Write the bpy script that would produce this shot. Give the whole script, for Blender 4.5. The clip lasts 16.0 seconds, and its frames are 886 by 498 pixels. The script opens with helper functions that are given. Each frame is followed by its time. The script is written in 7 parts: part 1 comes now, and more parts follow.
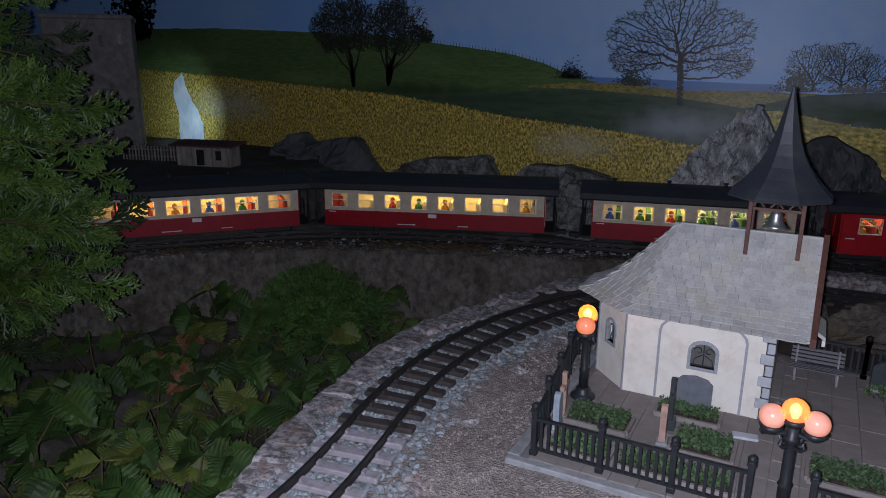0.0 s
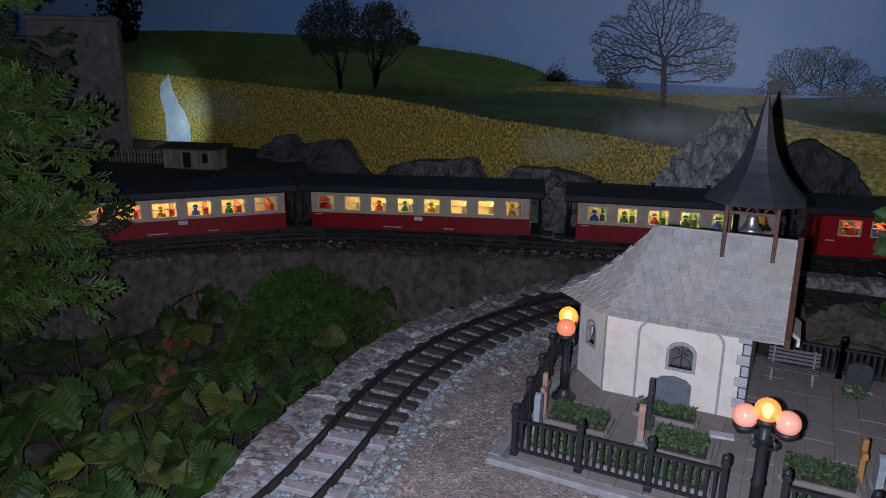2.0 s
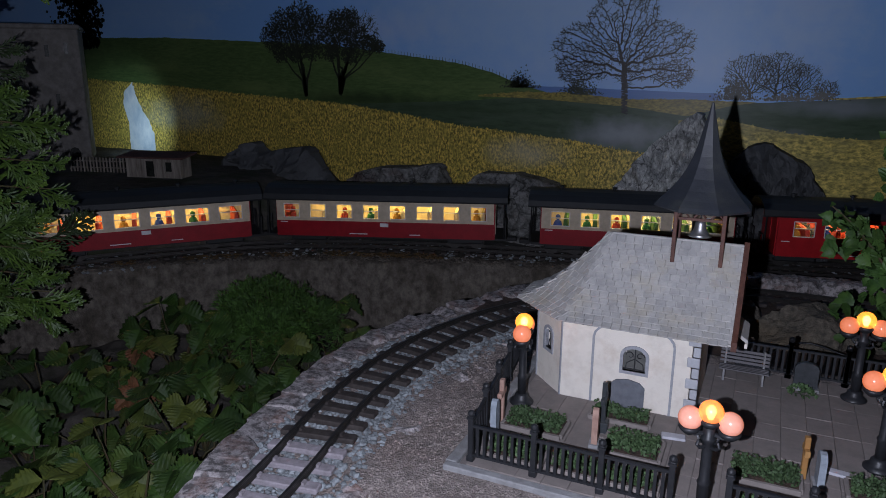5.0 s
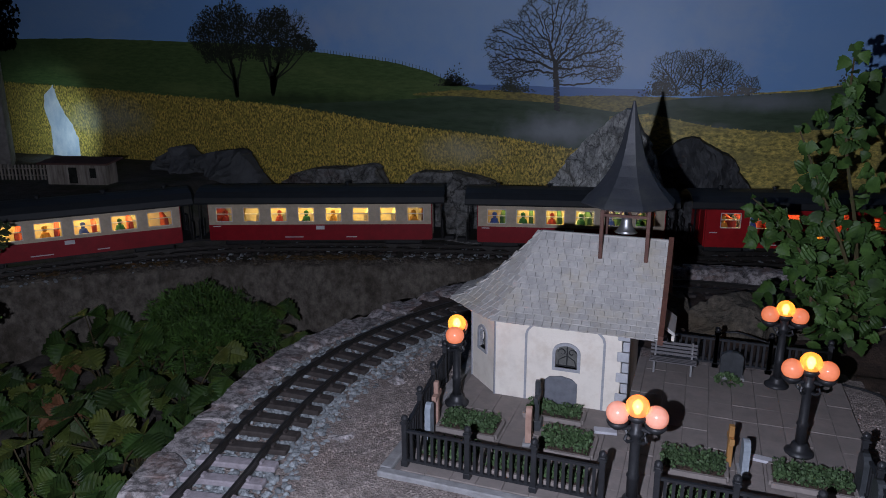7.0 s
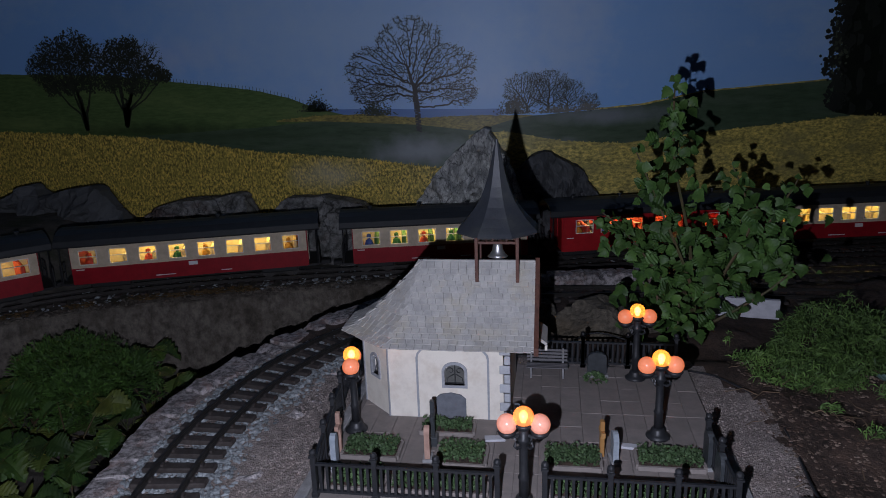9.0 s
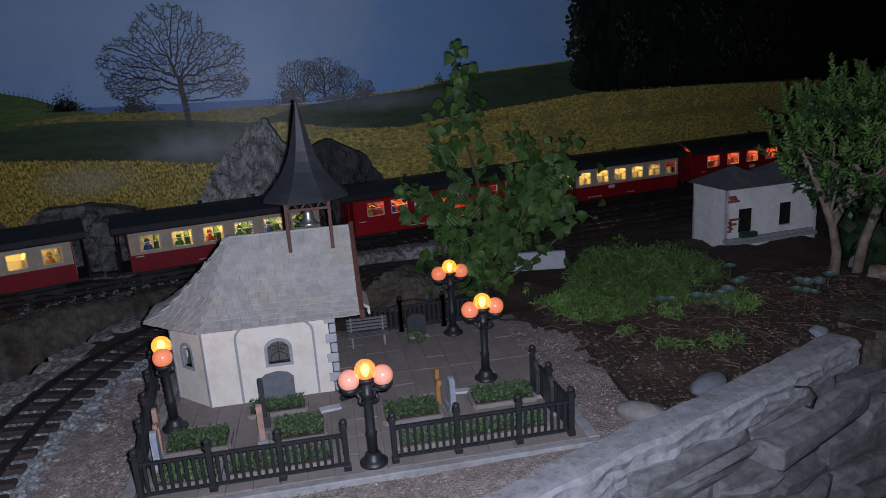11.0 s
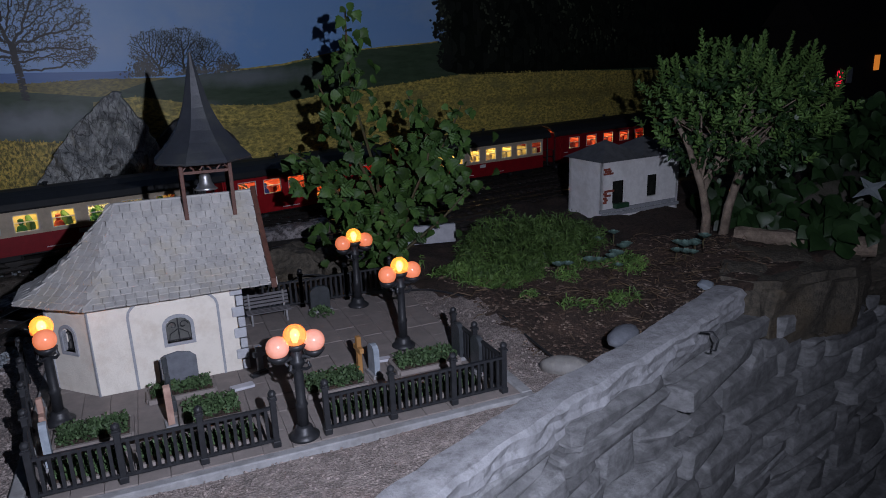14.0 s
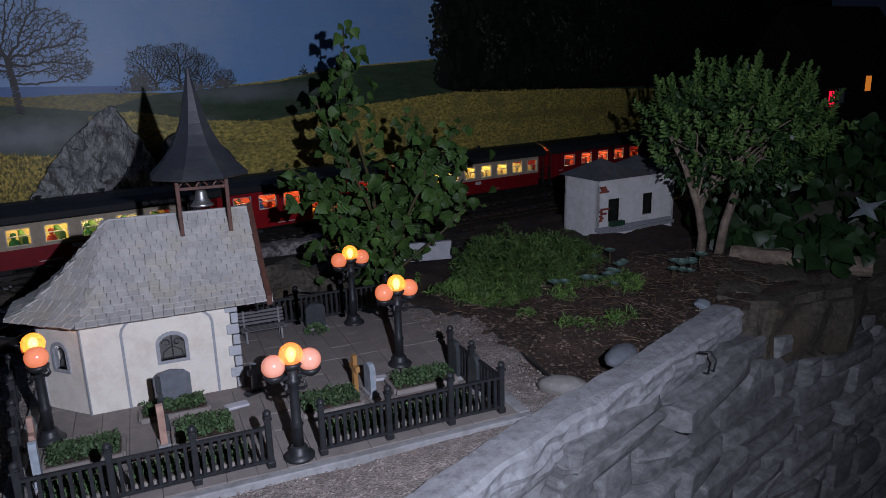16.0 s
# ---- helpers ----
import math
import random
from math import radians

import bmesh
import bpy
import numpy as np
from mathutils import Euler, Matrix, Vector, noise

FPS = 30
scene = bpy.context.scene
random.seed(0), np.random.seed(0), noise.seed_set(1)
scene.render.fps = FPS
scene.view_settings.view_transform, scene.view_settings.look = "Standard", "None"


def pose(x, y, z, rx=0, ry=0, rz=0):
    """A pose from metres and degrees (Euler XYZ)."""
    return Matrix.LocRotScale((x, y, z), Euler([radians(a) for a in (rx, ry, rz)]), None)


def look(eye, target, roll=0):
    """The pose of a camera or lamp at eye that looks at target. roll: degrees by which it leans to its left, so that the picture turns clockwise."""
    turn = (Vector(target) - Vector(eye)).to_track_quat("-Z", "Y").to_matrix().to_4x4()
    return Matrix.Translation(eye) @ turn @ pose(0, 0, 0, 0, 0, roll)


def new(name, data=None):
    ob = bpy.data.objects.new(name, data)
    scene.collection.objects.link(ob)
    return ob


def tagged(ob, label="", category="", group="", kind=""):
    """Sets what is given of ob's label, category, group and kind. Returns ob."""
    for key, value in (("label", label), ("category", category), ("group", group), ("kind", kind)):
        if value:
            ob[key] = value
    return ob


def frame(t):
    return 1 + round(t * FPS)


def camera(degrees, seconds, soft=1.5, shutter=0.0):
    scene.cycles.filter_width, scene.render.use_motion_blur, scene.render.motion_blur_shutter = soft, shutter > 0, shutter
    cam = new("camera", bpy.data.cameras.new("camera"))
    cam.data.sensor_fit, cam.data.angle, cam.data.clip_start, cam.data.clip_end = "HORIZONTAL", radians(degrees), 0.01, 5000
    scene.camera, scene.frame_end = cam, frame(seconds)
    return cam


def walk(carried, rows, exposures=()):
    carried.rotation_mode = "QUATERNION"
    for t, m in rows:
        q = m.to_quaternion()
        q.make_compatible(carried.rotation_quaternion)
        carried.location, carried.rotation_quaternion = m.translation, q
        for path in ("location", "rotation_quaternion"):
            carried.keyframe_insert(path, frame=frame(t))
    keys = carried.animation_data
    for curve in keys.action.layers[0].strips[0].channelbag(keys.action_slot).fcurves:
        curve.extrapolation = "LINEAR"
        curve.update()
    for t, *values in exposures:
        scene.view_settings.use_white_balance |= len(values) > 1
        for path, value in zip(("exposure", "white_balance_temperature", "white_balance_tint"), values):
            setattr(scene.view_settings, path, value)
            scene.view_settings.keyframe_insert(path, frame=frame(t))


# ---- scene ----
cam = camera(64.3, 16.0, soft=0.9)
PATH = [
    (0, (0.079, 0.384, 0.363), (-0.829, 2.087, -0.162), 0.4),
    (0.5, (0.083, 0.382, 0.363), (-0.821, 2.087, -0.162), 0.4),
    (1, (0.086, 0.381, 0.366), (-0.813, 2.088, -0.159), 0.4),
    (1.5, (0.089, 0.38, 0.368), (-0.802, 2.092, -0.156), 0.5),
    (2, (0.09, 0.38, 0.368), (-0.792, 2.097, -0.154), 0.5),
    (2.5, (0.094, 0.38, 0.373), (-0.777, 2.104, -0.144), 0.5),
    (3, (0.098, 0.38, 0.374), (-0.762, 2.11, -0.141), 0.5),
    (3.5, (0.101, 0.381, 0.375), (-0.748, 2.118, -0.138), 0.4),
    (4, (0.103, 0.381, 0.375), (-0.735, 2.123, -0.138), 0.5),
    (6.3, (0.118, 0.381, 0.38), (-0.637, 2.159, -0.138), -0.2),
    (6.5, (0.118, 0.387, 0.377), (-0.614, 2.174, -0.144), -0.0),
    (7, (0.123, 0.394, 0.381), (-0.55, 2.204, -0.139), -0.3),
    (7.5, (0.134, 0.404, 0.383), (-0.467, 2.24, -0.135), -0.7),
    (8, (0.136, 0.403, 0.399), (-0.381, 2.266, -0.115), -1.0),
    (8.5, (0.125, 0.375, 0.422), (-0.294, 2.263, -0.088), -1.5),
    (9, (0.116, 0.342, 0.426), (-0.194, 2.251, -0.082), -2.0),
    (9.5, (0.114, 0.32, 0.428), (-0.043, 2.248, -0.083), -2.6),
    (10, (0.105, 0.317, 0.414), (0.12, 2.25, -0.102), -2.9),
    (10.2, (0.097, 0.32, 0.404), (0.174, 2.251, -0.11), -3.1),
    (12.3, (0.024, 0.377, 0.347), (0.642, 2.203, -0.189), -3.5),
    (12.5, (0.017, 0.38, 0.347), (0.662, 2.193, -0.197), -3.3),
    (13, (0.005, 0.383, 0.337), (0.7, 2.177, -0.212), -2.9),
    (13.5, (-0.001, 0.383, 0.333), (0.719, 2.166, -0.216), -2.4),
    (14, (-0.005, 0.383, 0.331), (0.724, 2.163, -0.216), -2.1),
    (14.5, (-0.008, 0.384, 0.33), (0.727, 2.163, -0.211), -1.8),
    (15, (-0.012, 0.384, 0.332), (0.73, 2.164, -0.199), -1.6),
    (15.5, (-0.008, 0.388, 0.328), (0.743, 2.169, -0.189), -1.5),
    (16, (-0.007, 0.389, 0.332), (0.745, 2.173, -0.172), -1.6),
]
walk(cam, [(t, look(eye, target, roll)) for t, eye, target, roll in PATH], [(0, 0.0), (7.0, 0.0), (8.5, -0.06), (9.5, -0.13), (10.2, -0.12), (12.5, -0.02), (16, -0.04)])

# ---- light: a clear night, one small torch beside the camera ----
world = bpy.data.worlds.new("night")
scene.world = world
world.use_nodes = True
world.node_tree.nodes["Background"].inputs[0].default_value = (0.35, 0.5, 1.0, 1)
world.node_tree.nodes["Background"].inputs[1].default_value = 0.007
torch_data = bpy.data.lights.new("torch", "SPOT")
torch_data.energy = 21.5
torch_data.spot_size, torch_data.spot_blend = radians(178), 0.78
torch_data.color = (0.885, 0.935, 1.18)
torch_data.shadow_soft_size = 0.003
torch = new("torch", torch_data)
torch.matrix_world = look((0.073, 0.374, 0.364), (-0.16, 1.7, 0.19))
scene.view_settings.exposure = 0.0


# ---- materials ----
def mk(name, c1, c2, scale=60, rough=0.8, metal=0.0, bump=0.4, bscale=300, bdist=0.001, rand=0.0, c3=None, s3=9, lo=0.35, hi=0.65, stretch=None, spec=0.4, emit=None, glow=0.0, cell=0.0, crack=0.0):
    m = bpy.data.materials.new(name)
    m.use_nodes = True
    nt = m.node_tree
    N, L = nt.nodes, nt.links
    p = N["Principled BSDF"]
    p.inputs["Roughness"].default_value = rough
    p.inputs["Metallic"].default_value = metal
    p.inputs["Specular IOR Level"].default_value = spec
    g = N.new("ShaderNodeNewGeometry")
    vec = g.outputs["Position"]
    if stretch:
        mp = N.new("ShaderNodeMapping")
        mp.inputs["Scale"].default_value = stretch
        L.new(vec, mp.inputs[0])
        vec = mp.outputs[0]

    def noise_ramp(sc, a, b, detail=6):
        n = N.new("ShaderNodeTexNoise")
        n.inputs["Scale"].default_value = sc
        n.inputs["Detail"].default_value = detail
        n.inputs["Roughness"].default_value = 0.68
        L.new(vec, n.inputs["Vector"])
        r = N.new("ShaderNodeMapRange")
        r.inputs[1].default_value, r.inputs[2].default_value = a, b
        L.new(n.outputs["Fac"], r.inputs[0])
        return n, r

    def mix(fac, a, b, blend="MIX"):
        x = N.new("ShaderNodeMix")
        x.data_type, x.blend_type = "RGBA", blend
        for sock, v in ((x.inputs[0], fac), (x.inputs[6], a), (x.inputs[7], b)):
            if isinstance(v, (int, float)):
                sock.default_value = v
            elif isinstance(v, tuple):
                sock.default_value = (*v, 1)
            else:
                L.new(v, sock)
        return x.outputs[2]

    n, r = noise_ramp(scale, lo, hi)
    col = mix(r.outputs[0], c1, c2)
    if c3:
        _, r3 = noise_ramp(s3, 0.5, 0.72)
        col = mix(r3.outputs[0], col, c3)
    if cell:
        v = N.new("ShaderNodeTexVoronoi")
        v.inputs["Scale"].default_value = cell
        L.new(vec, v.inputs["Vector"])
        sep = N.new("ShaderNodeSeparateColor")
        L.new(v.outputs["Color"], sep.inputs[0])
        mr = N.new("ShaderNodeMapRange")
        mr.inputs[3].default_value, mr.inputs[4].default_value = 0.66, 1.3
        L.new(sep.outputs[0], mr.inputs[0])
        col = mix(1.0, col, mr.outputs[0], "MULTIPLY")
    if crack:
        wn = N.new("ShaderNodeTexNoise")
        wn.inputs["Scale"].default_value = crack * 1.3
        L.new(vec, wn.inputs["Vector"])
        wm = N.new("ShaderNodeVectorMath")
        wm.operation = "MULTIPLY_ADD"
        wm.inputs[1].default_value = (0.6 / crack,) * 3
        wn.inputs["Detail"].default_value = 6
        L.new(wn.outputs["Color"], wm.inputs[0])
        L.new(vec, wm.inputs[2])
        ve = N.new("ShaderNodeTexVoronoi")
        ve.feature = "DISTANCE_TO_EDGE"
        ve.inputs["Scale"].default_value = crack
        L.new(wm.outputs[0], ve.inputs["Vector"])
        ce = N.new("ShaderNodeMapRange")
        ce.inputs[1].default_value, ce.inputs[2].default_value = 0.0, 0.045
        ce.inputs[3].default_value, ce.inputs[4].default_value = 0.22, 1.0
        L.new(ve.outputs["Distance"], ce.inputs[0])
        _, hide = noise_ramp(crack * 0.8, 0.42, 0.7, 3)
        col = mix(hide.outputs[0], mix(1.0, col, ce.outputs[0], "MULTIPLY"), col)
        fine = N.new("ShaderNodeTexVoronoi")
        fine.feature = "DISTANCE_TO_EDGE"
        fine.inputs["Scale"].default_value = crack * 3.3
        L.new(wm.outputs[0], fine.inputs["Vector"])
        cf = N.new("ShaderNodeMapRange")
        cf.inputs[1].default_value, cf.inputs[2].default_value = 0.0, 0.06
        cf.inputs[3].default_value, cf.inputs[4].default_value = 0.3, 1.0
        L.new(fine.outputs["Distance"], cf.inputs[0])
        _, some = noise_ramp(crack * 2.2, 0.38, 0.58, 3)
        col = mix(some.outputs[0], mix(1.0, col, cf.outputs[0], "MULTIPLY"), col)
        _, streak = noise_ramp(crack * 5, 0.54, 0.74, 8)
        col = mix(streak.outputs[0], col, tuple(c * 0.3 for c in c2))
    if rand:
        oi = N.new("ShaderNodeObjectInfo")
        ri = N.new("ShaderNodeNewGeometry")
        ad = N.new("ShaderNodeMath")
        ad.operation = "ADD"
        L.new(oi.outputs["Random"], ad.inputs[0])
        L.new(ri.outputs["Random Per Island"], ad.inputs[1])
        mr = N.new("ShaderNodeMapRange")
        mr.inputs[1].default_value, mr.inputs[2].default_value = 0.0, 2.0
        mr.inputs[3].default_value, mr.inputs[4].default_value = 1 - rand, 1 + rand
        L.new(ad.outputs[0], mr.inputs[0])
        col = mix(1.0, col, mr.outputs[0], "MULTIPLY")
    L.new(col, p.inputs["Base Color"])
    if bump:
        nb, _ = noise_ramp(bscale, 0, 1, 4)
        bp = N.new("ShaderNodeBump")
        bp.inputs["Strength"].default_value = bump
        bp.inputs["Distance"].default_value = bdist
        src = nb.outputs["Fac"]
        if cell:
            src = v.outputs["Distance"]
        L.new(src, bp.inputs["Height"])
        L.new(bp.outputs[0], p.inputs["Normal"])
    if emit:
        p.inputs["Emission Color"].default_value = (*emit, 1)
        p.inputs["Emission Strength"].default_value = glow
    return m


M = {
    "plaster": mk("plaster", (0.71, 0.662, 0.58), (0.55, 0.503, 0.435), 60, 0.9, bump=0.6, bscale=420, bdist=0.0007, c3=(0.6, 0.53, 0.44), s3=34, lo=0.45, hi=0.9),
    "grey_trim": mk("grey_trim", (0.26, 0.27, 0.29), (0.34, 0.35, 0.37), 200, 0.85, bscale=600),
    "shingle": mk("shingle", (0.45, 0.435, 0.41), (0.34, 0.335, 0.325), 70, 0.9, bump=0.5, bscale=600, bdist=0.0006, rand=0.16, c3=(0.4, 0.36, 0.28), s3=17),
    "brown_wood": mk("brown_wood", (0.11, 0.045, 0.03), (0.06, 0.025, 0.018), 200, 0.6, bscale=500, rand=0.15),
    "spire_grey": mk("spire_grey", (0.033, 0.037, 0.045), (0.022, 0.025, 0.031), 60, 0.5, bscale=200, c3=(0.052, 0.056, 0.056), s3=30),
    "metal_bell": mk("metal_bell", (0.6, 0.6, 0.6), (0.4, 0.4, 0.4), 100, 0.35, 0.9, bump=0.1),
    "black_iron": mk("black_iron", (0.014, 0.015, 0.017), (0.024, 0.025, 0.028), 150, 0.45, bump=0.15, bscale=400),
    "dark_glass": mk("dark_glass", (0.012, 0.014, 0.012), (0.03, 0.032, 0.028), 80, 0.2, bump=0.05),
    "paver": mk("paver", (0.245, 0.212, 0.195), (0.19, 0.168, 0.155), 60, 0.9, bscale=500, rand=0.1, c3=(0.17, 0.15, 0.135), s3=9),
    "quoin_grey": mk("quoin_grey", (0.42, 0.43, 0.45), (0.33, 0.34, 0.36), 120, 0.85, rand=0.12),
    "hut_roof": mk("hut_roof", (0.13, 0.135, 0.14), (0.09, 0.094, 0.1), 60, 0.7, c3=(0.16, 0.165, 0.17), s3=20),
    "slate": mk("slate", (0.15, 0.16, 0.18), (0.11, 0.118, 0.135), 120, 0.85),
    "mulch": mk("mulch", (0.115, 0.073, 0.052), (0.03, 0.02, 0.015), 70, 0.85, bump=0.5, bscale=400, rand=0.9, c3=(0.34, 0.27, 0.21), s3=45),
    "joint": mk("joint", (0.065, 0.06, 0.057), (0.09, 0.085, 0.08), 100, 0.95),
    "mortar": mk("mortar", (0.42, 0.41, 0.39), (0.2, 0.195, 0.186), 60, 0.95, bump=0.6, bscale=200, bdist=0.003, c3=(0.25, 0.235, 0.22), s3=14),
    "paver_joint": mk("paver_joint", (0.185, 0.163, 0.152), (0.155, 0.137, 0.127), 100, 0.95),
    "kerb": mk("kerb", (0.3, 0.3, 0.3), (0.2, 0.2, 0.205), 80, 0.9, bscale=400, c3=(0.16, 0.15, 0.14), s3=16),
    "gravel": mk("gravel", (0.31, 0.263, 0.238), (0.19, 0.16, 0.146), 90, 0.95, bump=0.9, cell=520, bdist=0.0014, rand=0.25, c3=(0.22, 0.17, 0.148), s3=12, lo=0.38, hi=0.62),
    "ballast": mk("ballast", (0.27, 0.295, 0.305), (0.11, 0.12, 0.125), 90, 0.85, bump=0.6, bscale=500, rand=0.65),
    "border_stone": mk("border_stone", (0.36, 0.33, 0.325), (0.1, 0.092, 0.09), 110, 0.95, bump=0.8, bscale=220, bdist=0.003, rand=0.35, c3=(0.25, 0.155, 0.13), s3=26, lo=0.42, hi=0.58),
    "wall_stone": mk("wall_stone", (0.265, 0.267, 0.27), (0.15, 0.151, 0.153), 46, 0.9, bump=0.9, bscale=300, bdist=0.0018, stretch=(1, 1, 1.5), rand=0.5, c3=(0.12, 0.121, 0.124), s3=60, lo=0.38, hi=0.62),
    "coping": mk("coping", (0.36, 0.362, 0.375), (0.26, 0.262, 0.27), 60, 0.95, bump=0.8, bscale=300, bdist=0.0012, c3=(0.17, 0.17, 0.173), s3=75, lo=0.38, hi=0.62),
    "concrete": mk("concrete", (0.2, 0.175, 0.145), (0.065, 0.056, 0.046), 60, 0.95, bump=0.9, bscale=150, bdist=0.004, stretch=(1, 1, 0.8), c3=(0.05, 0.04, 0.028), s3=10),
    "earth": mk("earth", (0.1, 0.088, 0.075), (0.045, 0.04, 0.033), 40, 0.95, bump=0.7, bscale=160, bdist=0.003, c3=(0.04, 0.05, 0.02), s3=5),
    "bark_soil": mk("bark_soil", (0.088, 0.058, 0.044), (0.024, 0.017, 0.013), 150, 0.85, bump=0.8, bscale=320, bdist=0.003, c3=(0.1, 0.062, 0.044), s3=20),
    "rock_grey": mk("rock_grey", (0.82, 0.83, 0.8), (0.34, 0.35, 0.34), 34, 0.8, bump=0.9, bscale=110, bdist=0.005, stretch=(1.5, 1.0, 0.75), crack=26, c3=(0.3, 0.305, 0.3), s3=15, lo=0.38, hi=0.62),
    "rock_slab": mk("rock_slab", (0.3, 0.3, 0.288), (0.12, 0.12, 0.112), 40, 0.9, bump=0.9, bscale=110, bdist=0.004, crack=15, c3=(0.15, 0.095, 0.08), s3=7, lo=0.38, hi=0.62),
    "rock_dark": mk("rock_dark", (0.11, 0.115, 0.12), (0.07, 0.073, 0.075), 14, 0.8, bump=0.7, bscale=60, bdist=0.004),
    "leaded_glass": mk("leaded_glass", (0.13, 0.13, 0.12), (0.08, 0.08, 0.075), 90, 0.3, bump=0.2),
    "boulder": mk("boulder", (0.13, 0.112, 0.085), (0.045, 0.04, 0.032), 120, 0.9, bump=0.9, bscale=200, bdist=0.004, c3=(0.1, 0.075, 0.045), s3=8),
    "rail": mk("rail", (0.045, 0.042, 0.04), (0.07, 0.065, 0.06), 100, 0.45, 0.7, bump=0.1),
    "sleeper": mk("sleeper", (0.026, 0.02, 0.018), (0.05, 0.042, 0.038), 120, 0.75, bscale=500, rand=0.25),
    "sleeper_pale": mk("sleeper_pale", (0.3, 0.27, 0.29), (0.2, 0.18, 0.19), 120, 0.9, bscale=500, rand=0.15),
}
def paint(name, c, rough=0.35, var=0.75, **k):
    M[name] = mk(name, c, tuple(v * var for v in c), 50, rough, bump=k.pop("bump", 0.08), bscale=300, **k)
paint("loco_red", (0.12, 0.008, 0.014))
paint("car_red", (0.3, 0.01, 0.018))
paint("van_red", (0.45, 0.014, 0.02))
paint("car_cream", (0.6, 0.5, 0.37))
paint("car_white", (0.7, 0.7, 0.7))
paint("car_roof", (0.03, 0.033, 0.036), 0.5)
paint("chassis", (0.014, 0.014, 0.015), 0.6)
paint("car_inside", (0.75, 0.6, 0.3), 0.7)
paint("green_seat", (0.05, 0.14, 0.05), 0.8)
paint("red_inside", (0.55, 0.08, 0.05), 0.7)
M["ceiling_lamp"] = mk("ceiling_lamp", (0.8, 0.7, 0.4), (0.8, 0.7, 0.4), bump=0, emit=(1.0, 0.72, 0.25), glow=14.0)
M["head_lamp"] = mk("head_lamp", (0.8, 0.7, 0.4), (0.8, 0.7, 0.4), bump=0, emit=(1.0, 0.75, 0.35), glow=8.0)
M["globe_bright"] = mk("globe_bright", (0.8, 0.4, 0.12), (0.7, 0.35, 0.1), 200, 0.25, bump=0, emit=(1.0, 0.3, 0.03), glow=1.5)
M["globe_orange"] = mk("globe_orange", (0.8, 0.35, 0.15), (0.7, 0.3, 0.12), 200, 0.25, bump=0, emit=(1.0, 0.19, 0.022), glow=1.15)
M["globe_dim"] = mk("globe_dim", (0.72, 0.3, 0.18), (0.62, 0.25, 0.15), 200, 0.22, bump=0, emit=(1.0, 0.2, 0.05), glow=0.5)
M["globe_pale"] = mk("globe_pale", (0.78, 0.42, 0.32), (0.7, 0.36, 0.27), 200, 0.2, bump=0, emit=(1.0, 0.24, 0.1), glow=0.34)
M["bulb"] = mk("bulb", (1, 0.8, 0.3), (1, 0.8, 0.3), bump=0, emit=(1.0, 0.55, 0.09), glow=12.0)
for name, clear in (("globe_bright", 0.42), ("globe_orange", 0.26), ("globe_dim", 0.0), ("globe_pale", 0.0)):
    M[name].node_tree.nodes["Principled BSDF"].inputs["Alpha"].default_value = 1 - clear


# ---- mesh helpers ----
def thing(name, label, category, at=(0, 0, 0), rz=0, group="", kind=""):
    ob = new(name)
    ob.empty_display_size = 0.02
    ob.matrix_basis = pose(*at, 0, 0, rz)
    return tagged(ob, label, category, group, kind)


def mesh_of(name, bm, material, smooth=False):
    me = bpy.data.meshes.new(name)
    bmesh.ops.recalc_face_normals(bm, faces=bm.faces)
    bm.to_mesh(me)
    bm.free()
    for m in material if isinstance(material, (list, tuple)) else [material]:
        me.materials.append(M[m])
    if smooth:
        for p in me.polygons:
            p.use_smooth = True
    return me


def part(name, bm, material, parent=None, label="", smooth=False, kind=""):
    me = bm if isinstance(bm, bpy.types.Mesh) else mesh_of(name, bm, material, smooth)
    ob = new(name, me)
    if parent:
        ob.parent = parent
    return tagged(ob, label, kind=kind)


def box(c, s, bm=None, rz=0, rx=0, ry=0, bevel=0.0):
    bm = bm or bmesh.new()
    r = bmesh.ops.create_cube(bm, size=1, matrix=pose(*c, rx, ry, rz) @ Matrix.Diagonal((*s, 1)))
    if bevel:
        es = {e for v in r["verts"] for e in v.link_edges}
        bmesh.ops.bevel(bm, geom=list(es), offset=bevel, segments=1, affect="EDGES")
    return bm


def prism(pts, axis, a, b, bm=None):
    """A polygon in the two other axes, drawn out along one axis from a to b."""
    bm = bm or bmesh.new()
    def at(p, d):
        return {"x": (d, p[0], p[1]), "y": (p[0], d, p[1]), "z": (p[0], p[1], d)}[axis]
    lo = [bm.verts.new(at(p, a)) for p in pts]
    hi = [bm.verts.new(at(p, b)) for p in pts]
    bm.faces.new(lo)
    bm.faces.new(hi[::-1])
    for i in range(len(pts)):
        j = (i + 1) % len(pts)
        bm.faces.new((lo[i], lo[j], hi[j], hi[i]))
    return bm


def lathe(profile, c=(0, 0, 0), n=16, bm=None):
    bm = bm or bmesh.new()
    rings = []
    for r, z in profile:
        rings.append([bm.verts.new((c[0] + r * math.cos(2 * math.pi * i / n), c[1] + r * math.sin(2 * math.pi * i / n), c[2] + z)) for i in range(n)] if r > 1e-6 else [bm.verts.new((c[0], c[1], c[2] + z))])
    for a, b in zip(rings, rings[1:]):
        for i in range(n):
            j = (i + 1) % n
            q = [a[i % len(a)], a[j % len(a)], b[j % len(b)], b[i % len(b)]]
            q = list(dict.fromkeys(q))
            if len(q) > 2:
                bm.faces.new(q)
    for ring in (rings[0], rings[-1]):
        if len(ring) > 2:
            bm.faces.new(ring)
    return bm


